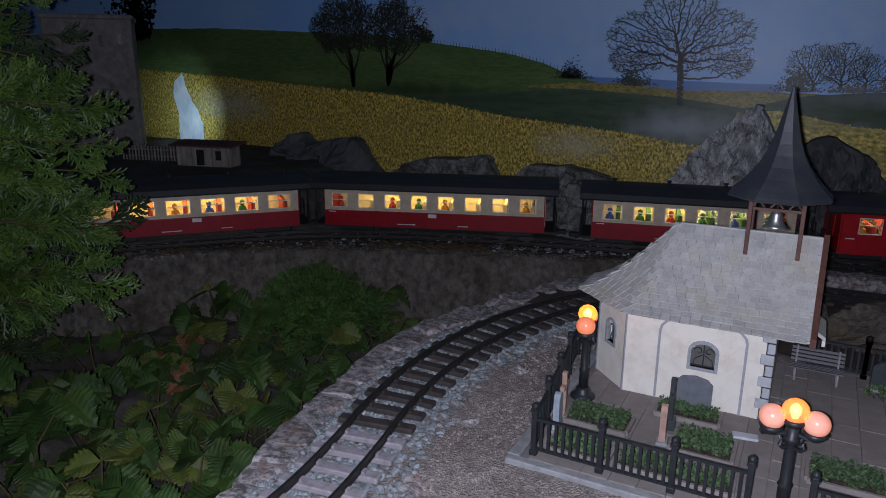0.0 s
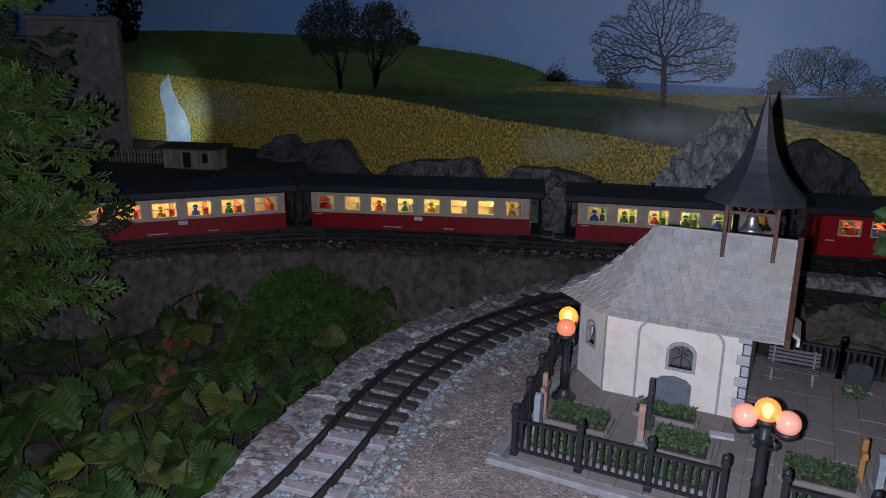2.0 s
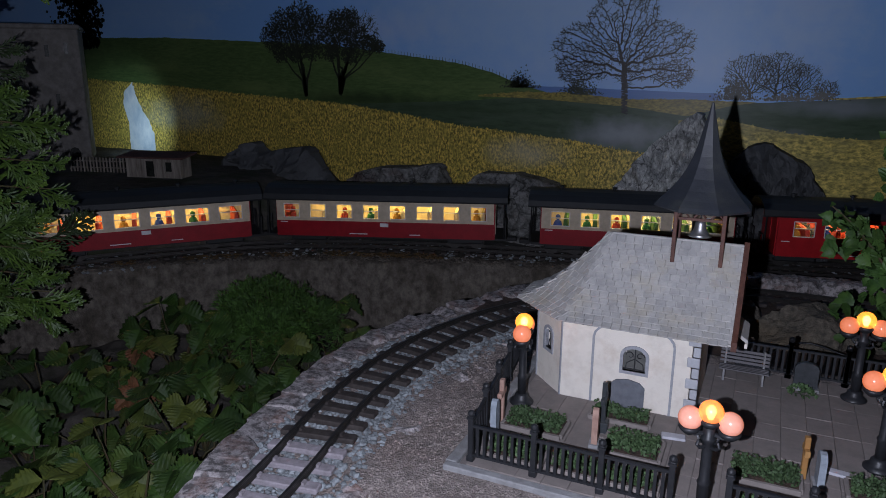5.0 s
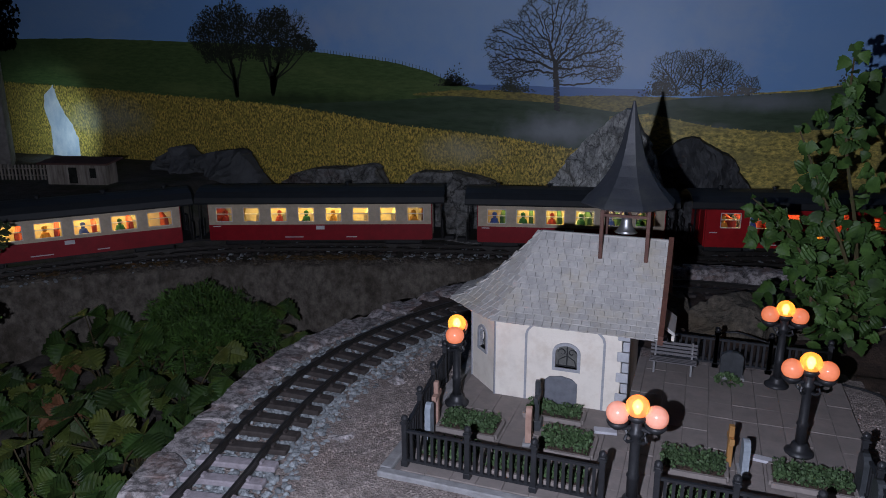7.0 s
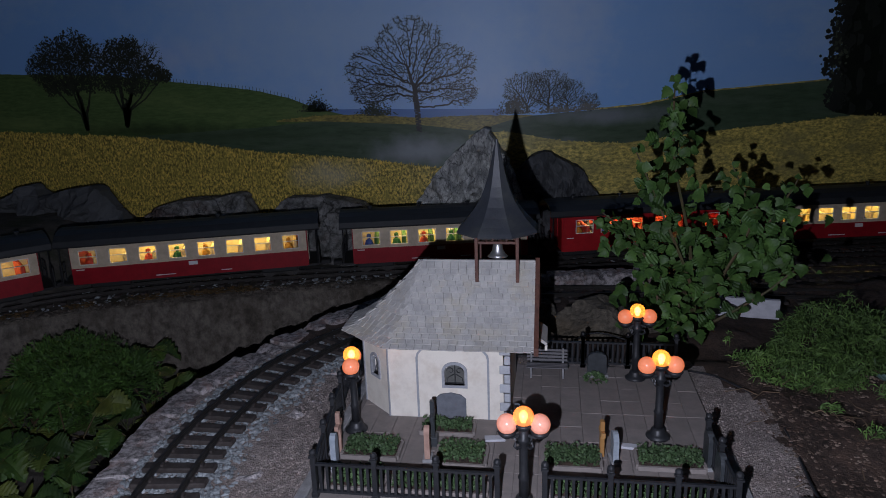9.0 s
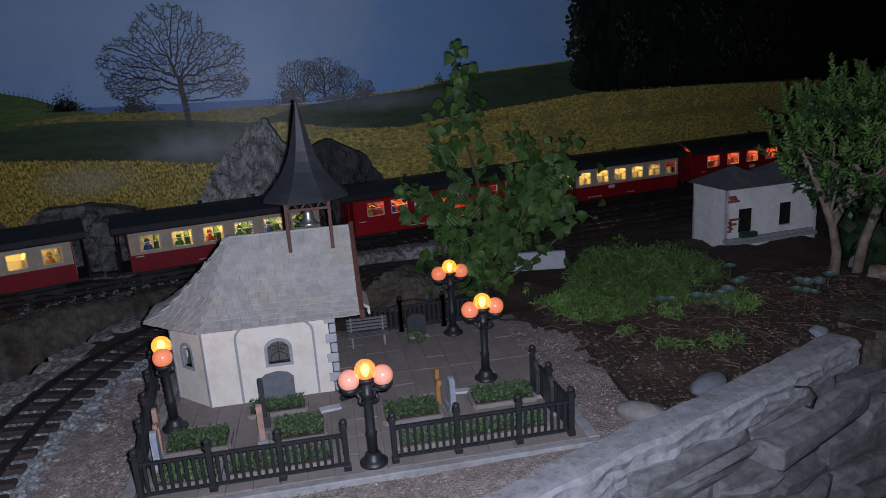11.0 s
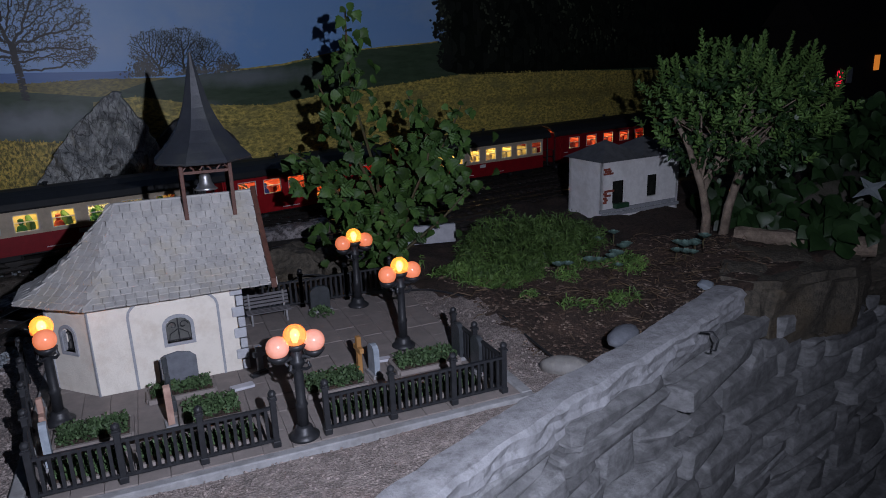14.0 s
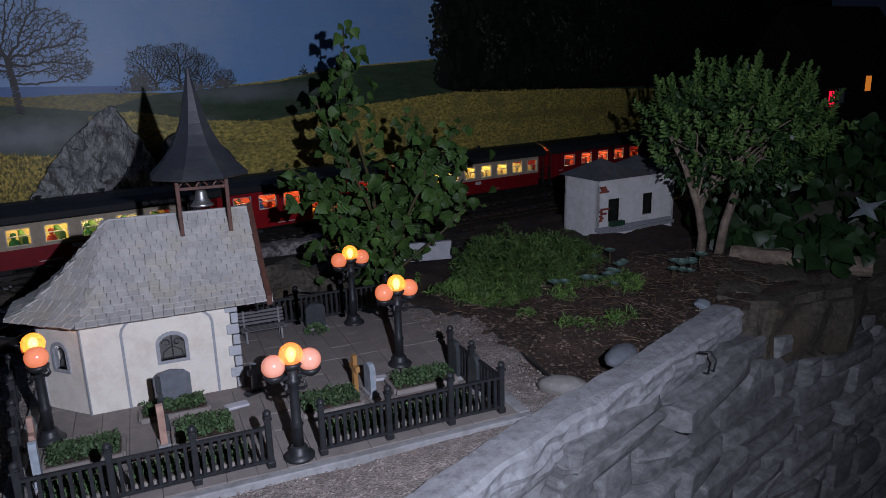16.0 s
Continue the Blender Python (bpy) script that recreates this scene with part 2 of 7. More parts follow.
def tube(path, radii, n=6, bm=None):
    bm = bm or bmesh.new()
    path = [Vector(p) for p in path]
    if isinstance(radii, (int, float)):
        radii = [radii] * len(path)
    rings = []
    for i, p in enumerate(path):
        d = (path[min(i + 1, len(path) - 1)] - path[max(i - 1, 0)]).normalized()
        u = d.orthogonal().normalized() if i == 0 else (u - d * u.dot(d)).normalized()
        w = d.cross(u)
        rings.append([bm.verts.new(p + radii[i] * (math.cos(2 * math.pi * k / n) * u + math.sin(2 * math.pi * k / n) * w)) for k in range(n)])
    for a, b in zip(rings, rings[1:]):
        for k in range(n):
            bm.faces.new((a[k], a[(k + 1) % n], b[(k + 1) % n], b[k]))
    bm.faces.new(rings[0])
    bm.faces.new(rings[-1])
    return bm


def ball(c, r, bm=None, sub=2, squash=(1, 1, 1)):
    bm = bm or bmesh.new()
    bmesh.ops.create_icosphere(bm, subdivisions=sub, radius=1, matrix=Matrix.Translation(c) @ Matrix.Diagonal((r * squash[0], r * squash[1], r * squash[2], 1)))
    return bm


def smooth_line(pts, step):
    """A smooth curve through points, cut into even steps."""
    P = [Vector(p) for p in pts]
    out = []
    for i in range(len(P) - 1):
        p0, p1, p2, p3 = P[max(i - 1, 0)], P[i], P[i + 1], P[min(i + 2, len(P) - 1)]
        for k in range(24):
            t = k / 24
            out.append(0.5 * (2 * p1 + (p2 - p0) * t + (2 * p0 - 5 * p1 + 4 * p2 - p3) * t * t + (3 * p1 - p0 - 3 * p2 + p3) * t ** 3))
    out.append(P[-1])
    res, left = [out[0]], step
    for a, b in zip(out, out[1:]):
        d = (b - a).length
        while d >= left:
            a = a + (b - a) * (left / d)
            res.append(a.copy())
            d -= left
            left = step
        left -= d
    return res


def rough_rock(c, size, seed, sub=3, amount=0.25, freq=1.6, cuts=5, rz=0, boxy=1.0, tilt=0, strata=0.0):
    """A rock: a ball cut by planes and worn by noise."""
    rnd = random.Random(seed)
    bm = bmesh.new()
    bmesh.ops.create_icosphere(bm, subdivisions=sub, radius=1)
    planes = []
    for _ in range(cuts):
        d = Vector((rnd.uniform(-1, 1), rnd.uniform(-1, 1), rnd.uniform(-0.6, 1))).normalized()
        planes.append((d, rnd.uniform(0.55, 0.85)))
    off = Vector((seed * 3.1, seed * 1.7, 0))
    m = Matrix.Translation(c) @ Matrix.Rotation(radians(rz), 4, "Z") @ Matrix.Rotation(radians(tilt), 4, "Y") @ Matrix.Diagonal((*size, 1))
    for v in bm.verts:
        p = Vector([math.copysign(abs(a) ** boxy, a) for a in v.co])
        for d, h in planes:
            e = p.dot(d) - h
            if e > 0:
                p -= d * e
        p *= 1 + amount * noise.fractal(p * freq + off, 1.0, 2.0, 4) + 0.05 * noise.noise(p * 7 + off) + (strata * noise.noise(Vector((p.x * 2.2, p.y * 2.2, p.z * 7)) + off) if strata else 0.0)
        v.co = m @ p
    return bm


def block_stone(c, size, seed, rz=0, tilt=0):
    """A quarried block: a box with broken, layered faces and chipped corners."""
    bm = bmesh.new()
    bmesh.ops.create_cube(bm, size=2)
    bmesh.ops.subdivide_edges(bm, edges=bm.edges[:], cuts=9, use_grid_fill=True)
    rnd = random.Random(seed)
    off = Vector((seed * 3.1, seed * 1.7, 0))
    planes = []
    for _ in range(7):
        d = Vector((rnd.uniform(-1, 1), rnd.uniform(-1, .2), rnd.uniform(-1, 1))).normalized()
        planes.append((d, rnd.uniform(1.0, 1.35)))
    m = Matrix.Translation(c) @ Matrix.Rotation(radians(rz), 4, "Z") @ Matrix.Rotation(radians(tilt), 4, "Y")
    for v in bm.verts:
        p = v.co.copy()
        for d, h in planes:
            e = p.dot(d) - h
            if e > 0:
                p -= d * e
        q = Vector((p.x * size[0], p.y * size[1], p.z * size[2]))
        ledge = noise.noise(Vector((q.x * 12, 0, q.x * 6 + q.z * 60)) + off)
        q += Vector((0.5 * noise.noise(q * 24 + off), -0.25 * (1 if ledge > 0.05 else -0.4) + 0.8 * noise.fractal(q * 22 + off, 1.0, 2.0, 4), 0.35 * noise.noise(q * 30 - off))) * 0.006
        v.co = m @ q
    return bm


def wall_block(c, size, seed, rz=0, tilt=0):
    """A split quarry block: one to three angular layers, standing out unevenly, with chipped corners."""
    r = random.Random(seed)
    bm = bmesh.new()
    n = 1 if size[2] < 0.014 else r.choice((1, 1, 2, 2, 3))
    cuts = [-1] + sorted(r.uniform(-0.6, 0.6) for _ in range(n - 1)) + [1]
    for k in range(n):
        z0, z1 = cuts[k] * size[2], cuts[k + 1] * size[2]
        h = (z1 - z0) / 2
        out = -size[1] - r.uniform(0, 0.016)
        x0, x1 = -size[0] * r.uniform(0.93, 1), size[0] * r.uniform(0.93, 1)
        pts = [(x, size[1], z) for x in (x0, x1) for z in (z0, z1)]
        lean = r.uniform(-0.006, 0.006)
        for sx, x in ((-1, x0), (1, x1)):
            for sz, z in ((-1, z0), (1, z1)):
                a, b, d = r.uniform(.002, .02), r.uniform(.001, .45 * h), r.uniform(.002, .012)
                y = out + lean * sx
                pts += [(x - sx * a, y, z - sz * b), (x, y + d, z - sz * b * .6), (x - sx * a * .7, y + d * .8, z)]
        for _ in range(4):
            pts.append((r.uniform(x0, x1) * .7, out - r.uniform(0, .005), (z0 + z1) / 2 + h * r.uniform(-.6, .6)))
        bmesh.ops.convex_hull(bm, input=[bm.verts.new(p) for p in pts])
    for v in [v for v in bm.verts if not v.link_faces]:
        bm.verts.remove(v)
    bm.transform(Matrix.Translation(c) @ Matrix.Rotation(radians(rz), 4, "Z") @ Matrix.Rotation(radians(tilt), 4, "Y"))
    return bm


# ---- the ground ----
BORDER = [(-0.335, 0.66), (-0.338, 0.756), (-0.365, 0.857), (-0.387, 1.0), (-0.399, 1.145), (-0.373, 1.261), (-0.33, 1.374), (-0.262, 1.509), (-0.15, 1.63), (0.05, 1.74), (0.3, 1.79), (0.6, 1.8), (1.2, 1.8)]
BANK = [(-1.9, 0.6), (-1.55, 1.05), (-1.35, 1.3), (-1.2, 1.455), (-1.06, 1.58), (-0.85, 1.72), (-0.53, 1.835), (-0.33, 1.9), (-0.05, 1.93), (0.2, 1.93), (1.2, 1.9)]
FRONT = [(-0.45, 0.62), (-0.34, 0.68), (0.0, 0.755), (0.2, 0.845), (0.32, 0.9), (0.51, 0.97), (0.68, 1.045), (1.0, 1.12), (1.7, 1.28)]
FARZ = -0.068


def line_y(line, x):
    for (x0, y0), (x1, y1) in zip(line, line[1:]):
        if x0 <= x <= x1 and x1 > x0:
            return y0 + (y1 - y0) * (x - x0) / (x1 - x0)
    return line[0][1] if x < line[0][0] else line[-1][1]


def border_x(y):
    """The outer edge of the near embankment at a depth y."""
    for (x0, y0), (x1, y1) in zip(BORDER, BORDER[1:]):
        if y0 <= y <= y1:
            return x0 + (x1 - x0) * (y - y0) / max(y1 - y0, 1e-6)
    return -0.335 if y < 0.66 else 9.0


def step(a, b, x):
    t = min(max((x - a) / (b - a), 0), 1)
    return t * t * (3 - 2 * t)


def ground_z(x, y):
    n = noise.fractal(Vector((x * 9, y * 9, 0)), 1.0, 2.0, 4)
    plateau = -0.0045 + 0.003 * n
    if x > 0.36:
        plateau += -0.012 * step(0.37, 0.5, x) + 0.012 * n + 0.02 * step(0.55, 0.8, x)
    if y > 1.32 and x > -0.2:
        plateau += -0.02 * step(1.32, 1.4, y)
    nb = noise.fractal(Vector((x * 28, y * 28, 5)), 1.0, 2.0, 4)
    valley = -0.24 + 0.13 * step(-0.45, 0.0, x) + 0.035 * n + 0.06 * step(1.1, 0.7, y)
    far = FARZ - 0.004 + 0.005 * n
    z = plateau
    bx = border_x(y)
    left = bx - x
    if y > 1.5 and x > -0.3:
        left = (y - line_y(BORDER[7:], x)) * 0.8
    if left > -0.01:
        z = plateau + (valley - plateau) * step(-0.01, 0.035, left)
        back = y - line_y(BANK, x)
        z = z + (far - z) * step(-0.04, 0.014, back + 0.008 * n + 0.012 * nb)
        if back > 0.1 and x < -0.9:
            z += 0.14 * step(0.16, 0.3, back) * step(-0.95, -1.2, x)
    front = line_y(FRONT, x) - y
    z += (-0.62 - z) * step(-0.012, -0.002, front)
    return z


def ground_sheet():
    bm = bmesh.new()
    xs = list(np.concatenate([[-60, -25, -9, -4, -3], np.arange(-2.4, -1.4, 0.05), np.arange(-1.4, 1.3, 0.0135), np.arange(1.3, 2.6, 0.06), [3, 4, 9, 25, 60]]))
    ys = list(np.concatenate([[-60, -20, -6, -2, -0.5, 0.2, 0.5], np.arange(0.6, 2.3, 0.0135), np.arange(2.32, 3.2, 0.07), [4, 6, 12, 30, 60]]))
    grid = [[bm.verts.new((x, y, ground_z(x, y))) for y in ys] for x in xs]
    for i in range(len(xs) - 1):
        for j in range(len(ys) - 1):
            f = bm.faces.new((grid[i][j], grid[i + 1][j], grid[i + 1][j + 1], grid[i][j + 1]))
            x, y = (xs[i] + xs[i + 1]) / 2, (ys[j] + ys[j + 1]) / 2
            wob = 0.01 * noise.noise(Vector((x * 30, y * 30, 3)))
            left = border_x(y) - x
            edge = 0.376 if y < 1.2 else 0.376 - 0.45 * (y - 1.2)
            if left > 0.0 or (y > 1.5 and y > line_y(BORDER[7:], x)):
                back = y - line_y(BANK, x)
                f.material_index = 2 if -0.03 < back < 0.02 else 3 if back >= 0.02 else 1
            elif x > edge + wob or y > 1.36 + wob:
                f.material_index = 4
    return tagged(part("ground", bm, ["gravel", "earth", "concrete", "earth", "bark_soil"], smooth=True), "fine brown gravel, bare earth and old concrete banks", "ground", kind="structure")


ground_sheet()


def bank_wall():
    """The rough concrete face that carries the far track."""
    bm = bmesh.new()
    prev = None
    for p in smooth_line([(x, y, 0) for x, y in BANK[:10]], 0.011):
        ring = []
        for back, z in ((-0.062, -0.4), (-0.055, -0.27), (-0.052, -0.24), (-0.05, -0.21), (-0.049, -0.18), (-0.047, -0.155), (-0.046, -0.13), (-0.045, -0.11), (-0.043, -0.092), (-0.036, FARZ - 0.006), (-0.02, FARZ - 0.003), (0.0, FARZ - 0.001), (0.026, FARZ - 0.006)):
            e = noise.fractal(Vector((p.x * 15, p.y * 15, z * 15)), 0.9, 2.0, 5)
            k = 0.01 if z > -0.1 else 0.007
            ring.append(bm.verts.new((p.x, p.y + back + k * e, z + (0.006 * e if z > -0.1 and back < 0.02 else 0.0))))
        if prev:
            for i in range(len(ring) - 1):
                bm.faces.new((prev[i], ring[i], ring[i + 1], prev[i + 1]))
        prev = ring
    return tagged(part("bank_wall", bm, "concrete", smooth=True), "rough stained concrete bank below the far track", "wall", kind="structure")


bank_wall()


# ---- railway track ----
def rail_profile(line, off, z, name, parent):
    bm = bmesh.new()
    rings = []
    prof = [(-0.0022, 0.0), (0.0022, 0.0), (0.0008, 0.002), (0.0008, 0.0045), (0.0014, 0.0055), (0.0014, 0.0075), (-0.0014, 0.0075), (-0.0014, 0.0055), (-0.0008, 0.0045), (-0.0008, 0.002)]
    for i, p in enumerate(line):
        d = line[min(i + 1, len(line) - 1)] - line[max(i - 1, 0)]
        nrm = Vector((-d.y, d.x)).normalized()
        rings.append([bm.verts.new((p.x + nrm.x * (off + u), p.y + nrm.y * (off + u), p.z + z + w)) for u, w in prof])
    for a, b in zip(rings, rings[1:]):
        for k in range(len(prof)):
            bm.faces.new((a[k], a[(k + 1) % len(prof)], b[(k + 1) % len(prof)], b[k]))
    part(name, bm, "rail", parent, "dark steel rail")


def sleeper_mesh(name, material):
    bm = box((0, 0, 0.002), (0.013, 0.082, 0.006), bevel=0.0012)
    for s in (-1, 1):
        box((0, s * 0.0262, 0.0062), (0.006, 0.003, 0.003), bm)
        box((0, s * 0.0188, 0.0062), (0.006, 0.003, 0.003), bm)
    return mesh_of(name, bm, material)


SLEEPER, SLEEPER_PALE = sleeper_mesh("sleeper", "sleeper"), sleeper_mesh("sleeper_pale", "sleeper_pale")


def track(label, pts, pale=0.0, spacing=0.0295):
    line = smooth_line(pts, 0.01)
    root = thing("railway_track", label, "track", group="railway tracks")
    for s in (-1, 1):
        rail_profile(line, s * 0.0225, 0.0045, "rail", root)
    rnd = random.Random(4)
    fine = smooth_line(pts, spacing)
    for i in range(1, len(fine) - 1):
        d = fine[i + 1] - fine[i - 1]
        ob = new("sleeper", SLEEPER_PALE if fine[i].y < pale else SLEEPER)
        ob.parent = root
        ob.matrix_basis = pose(fine[i].x, fine[i].y, fine[i].z - 0.001, 0, 0, math.degrees(math.atan2(d.y, d.x)) + rnd.uniform(-1.5, 1.5))
    return line


NEAR = track("single model railway track curving on grey ballast", [(-0.252, 0.6, 0.002), (-0.258, 0.7, 0.002), (-0.262, 0.79, 0.002), (-0.273, 0.87, 0.002), (-0.287, 0.945, 0.002), (-0.296, 1.045, 0.002), (-0.289, 1.15, 0.002), (-0.264, 1.255, 0.002), (-0.217, 1.365, 0.0), (-0.13, 1.5, -0.004), (-0.02, 1.6, -0.01), (0.12, 1.67, -0.02), (0.3, 1.71, -0.03), (0.7, 1.725, -0.035)], pale=0.895)
FAR_PTS = [(-1.75, 0.75), (-1.5, 1.14), (-1.3, 1.4), (-1.16, 1.565), (-1.0, 1.72), (-0.81, 1.82), (-0.58, 1.9), (-0.3, 1.965), (0.0, 2.035), (0.3, 2.12), (0.65, 2.2), (1.0, 2.27), (1.5, 2.38), (2.1, 2.53), (2.4, 2.6)]
FAR = track("far model railway track running below the painted landscape", [(x, y, FARZ) for x, y in FAR_PTS])
track("middle siding track of dark sleepers", [(0.02, 1.955, FARZ), (0.3, 2.02, FARZ), (0.65, 2.09, FARZ), (1.0, 2.15, FARZ), (1.6, 2.27, FARZ)])
track("front siding track of dark sleepers", [(0.1, 1.86, FARZ), (0.4, 1.93, FARZ), (0.7, 1.985, FARZ), (1.1, 2.05, FARZ), (1.6, 2.14, FARZ)])


# ---- ballast and border stones beside the near track ----
def pebbles(name, label, spots, material, lo, hi, seed, squash=0.7):
    rnd = random.Random(seed)
    base = []
    for k in range(6):
        b = bmesh.new()
        bmesh.ops.create_icosphere(b, subdivisions=1, radius=1)
        for v in b.verts:
            v.co *= rnd.uniform(0.65, 1.15)
        b.verts.ensure_lookup_table()
        base.append(([v.co.copy() for v in b.verts], [[v.index for v in f.verts] for f in b.faces]))
        b.free()
    vs, fs = [], []
    for x, y, z in spots:
        co, fa = rnd.choice(base)
        r = rnd.uniform(lo, hi)
        m = Euler((rnd.uniform(0, 6), rnd.uniform(0, 6), rnd.uniform(0, 6))).to_matrix()
        o = len(vs)
        for c in co:
            p = m @ c
            vs.append((x + p.x * r, y + p.y * r, z + p.z * r * squash))
        fs += [[i + o for i in f] for f in fa]
    me = bpy.data.meshes.new(name)
    me.from_pydata(vs, [], fs)
    me.materials.append(M[material])
    return tagged(new(name, me), label, "gravel", kind="stuff")


rnd = random.Random(11)
spots = []
for p, q in zip(NEAR, NEAR[1:]):
    if p.y < 0.66 or p.x > 0.1:
        continue
    nrm = Vector((-(q - p).y, (q - p).x)).normalized()
    for _ in range(56):
        o = rnd.uniform(-0.068, 0.062)
        spots.append((p.x + nrm.x * o + rnd.uniform(-.005, .005), p.y + nrm.y * o + rnd.uniform(-.005, .005), p.z - 0.004 - 0.006 * max(0, abs(o) - 0.05) / 0.02 + rnd.uniform(-.002, .0015)))
pebbles("track_ballast", "loose grey crushed stone ballast round the near track", spots, "ballast", 0.0019, 0.0046, 5)
spots = []
for p in FAR:
    if -1.6 < p.x < 1.4:
        for _ in range(9):
            spots.append((p.x + rnd.uniform(-.07, .07), p.y + rnd.uniform(-.07, .07), FARZ - 0.0045 + rnd.uniform(-.002, .001)))
pebbles("far_track_ballast", "dark weathered ballast round the far track", spots, "ballast", 0.003, 0.006, 6)

root = thing("stone_border", "mortared border of rough reddish grey stones", "border", kind="structure")
edge_line = smooth_line([(x + 0.022, y, 0) for x, y in BORDER[:11]], 0.036)
for i, p in enumerate(edge_line):
    r = random.Random(i)
    d = edge_line[min(i + 1, len(edge_line) - 1)] - edge_line[max(i - 1, 0)]
    part("border_stone", block_stone((p.x, p.y, -0.019 + r.uniform(-.003, .002)), (0.0195, 0.02 * r.uniform(.9, 1.1), 0.019), i + 40, math.degrees(math.atan2(d.y, d.x)) + r.uniform(-4, 4), r.uniform(-4, 4)), "border_stone", root)
for i, p in enumerate(smooth_line([(-0.196, 0.72, 0), (-0.2, 0.85, 0), (-0.208, 0.93, 0), (-0.222, 1.03, 0), (-0.212, 1.14, 0), (-0.197, 1.25, 0), (-0.16, 1.35, 0)], 0.034)):
    r = random.Random(i + 90)
    part("border_stone", rough_rock((p.x + r.uniform(-.006, .006), p.y, -0.0175), (0.019 * r.uniform(.7, 1.1), 0.021 * r.uniform(.8, 1.2), 0.0125 + 0.006 * (i % 4 == 0)), i + 140, 3, 0.25, 2.2, 4, r.uniform(0, 180), 0.7), "border_stone", root)


# ---- the stone retaining wall ----
wall = thing("wall_front", "dry grey quarry stone retaining wall with a rendered coping", "wall", kind="structure")
line = smooth_line([(x, y, 0) for x, y in FRONT[1:7]], 0.009)
bm = bmesh.new()
rings = []
for i, p in enumerate(line):
    d = line[min(i + 1, len(line) - 1)] - line[max(i - 1, 0)]
    nrm = Vector((-d.y, d.x)).normalized()
    sec = [(-0.004, -0.03), (-0.014, -0.02), (-0.013, -0.014), (-0.015, -0.008), (-0.013, -0.002), (-0.015, 0.006), (-0.01, 0.0105), (0.0, 0.011), (0.01, 0.0105), (0.024, 0.0095), (0.028, 0.002), (0.028, -0.05)]
    ring = []
    for u, w in sec:
        e = (0.002 if w > 0.009 else 0.0045) * noise.fractal(Vector((p.x * 34 + u * 40, p.y * 34, w * 40)), 1.0, 2.0, 5)
        if u < 0:
            e += 0.0035 * noise.noise(Vector((p.x * 16, p.y * 16, w * 30)))
        ring.append(bm.verts.new((p.x + nrm.x * (u + e), p.y + nrm.y * (u + e), w + e * 0.6 + 0.008 * step(0.3, 0.68, p.x))))
    rings.append(ring)
for a, b in zip(rings, rings[1:]):
    for k in range(11):
        bm.faces.new((a[k], a[k + 1], b[k + 1], b[k]))
bm.faces.new(rings[0])
bm.faces.new(rings[-1])
part("coping", bm, "coping", wall, "pale weathered cement coping")
face = smooth_line([(x, y + 0.006, 0) for x, y in FRONT[2:]], 0.01)
z = -0.014
row = 0
r = random.Random(8)
while z > -0.52:
    h = r.uniform(0.024, 0.058)
    i = r.randint(0, 4)
    while i < len(face) - 9:
        w = r.randint(5, 22)
        j = min(i + w, len(face) - 1)
        a, b = face[i], face[j]
        ang = math.degrees(math.atan2(b.y - a.y, b.x - a.x))
        c = (a + b) / 2
        drop = 0.03 * step(0.64, 0.72, c.x)
        lean = 0.1 * (-z)
        part("stone", wall_block((c.x, c.y + 0.022 - lean - r.uniform(0, .012), z - h / 2 - drop), ((b - a).length * 0.49, 0.029, h * 0.485), row * 50 + i, ang + r.uniform(-3, 3), r.uniform(-2.5, 2.5)), "wall_stone", wall)
        i = j
    z -= h * 0.95
    row += 1
bm = bmesh.new()
vv = [[bm.verts.new((p.x, p.y + 0.006 - 0.1 * -zz, zz - 0.03 * step(0.64, 0.72, p.x))) for zz in (-0.03, -0.6)] for p in face]
for a, b in zip(vv, vv[1:]):
    bm.faces.new((a[0], a[1], b[1], b[0]))
part("mortar", bm, "mortar", wall, "grey mortar between the stones")


# ---- the chapel ----
WX0, WX1, WY0, WY1, EAVE, RIDGE = -0.085, 0.065, 1.126, 1.26, 0.107, 0.183
RY = (WY0 + WY1) / 2
chapel = thing("chapel", "white plastered model chapel with grey shingle roof and bell turret", "model building", (0, 0, 0))
APSE = [(WX0, WY0), (-0.128, 1.169), (-0.128, WY1 - 0.043), (WX0, WY1)]


def opening_wall(p0, p1, h, holes, thick=0.008, arch=True):
    """A wall from p0 to p1 (its outer face to the right of the way) with arched openings (centre, width, sill, spring, rise)."""
    bm = bmesh.new()
    L = math.dist(p0, p1)
    cells = [0]
    for c, w, s, t, rise in holes:
        cells += [c - w / 2, c + w / 2]
    cells.append(L)
    def quad(u0, u1, z0, z1):
        if u1 > u0 and z1 > z0:
            box(((u0 + u1) / 2, thick / 2, (z0 + z1) / 2), (u1 - u0, thick, z1 - z0), bm)
    for k in range(0, len(cells) - 1, 2):
        quad(cells[k], cells[k + 1], 0, h)
    for c, w, s, t, rise in holes:
        quad(c - w / 2, c + w / 2, 0, s)
        n = 8
        for i in range(n):
            u0, u1 = -w / 2 + w * i / n, -w / 2 + w * (i + 1) / n
            um = (u0 + u1) / 2
            quad(c + u0, c + u1, t + rise * math.sqrt(max(0, 1 - (2 * um / w) ** 2)), h)
    bmesh.ops.remove_doubles(bm, verts=bm.verts, dist=1e-5)
    a = math.atan2(p1[1] - p0[1], p1[0] - p0[0])
    bm.transform(Matrix.Translation((p0[0], p0[1], 0)) @ Matrix.Rotation(a, 4, "Z"))
    return bm


def on_wall(p0, p1, bm, out=0.0):
    a = math.atan2(p1[1] - p0[1], p1[0] - p0[0])
    bm.transform(Matrix.Translation((p0[0], p0[1], 0)) @ Matrix.Rotation(a, 4, "Z") @ Matrix.Translation((0, -out, 0)))
    return bm


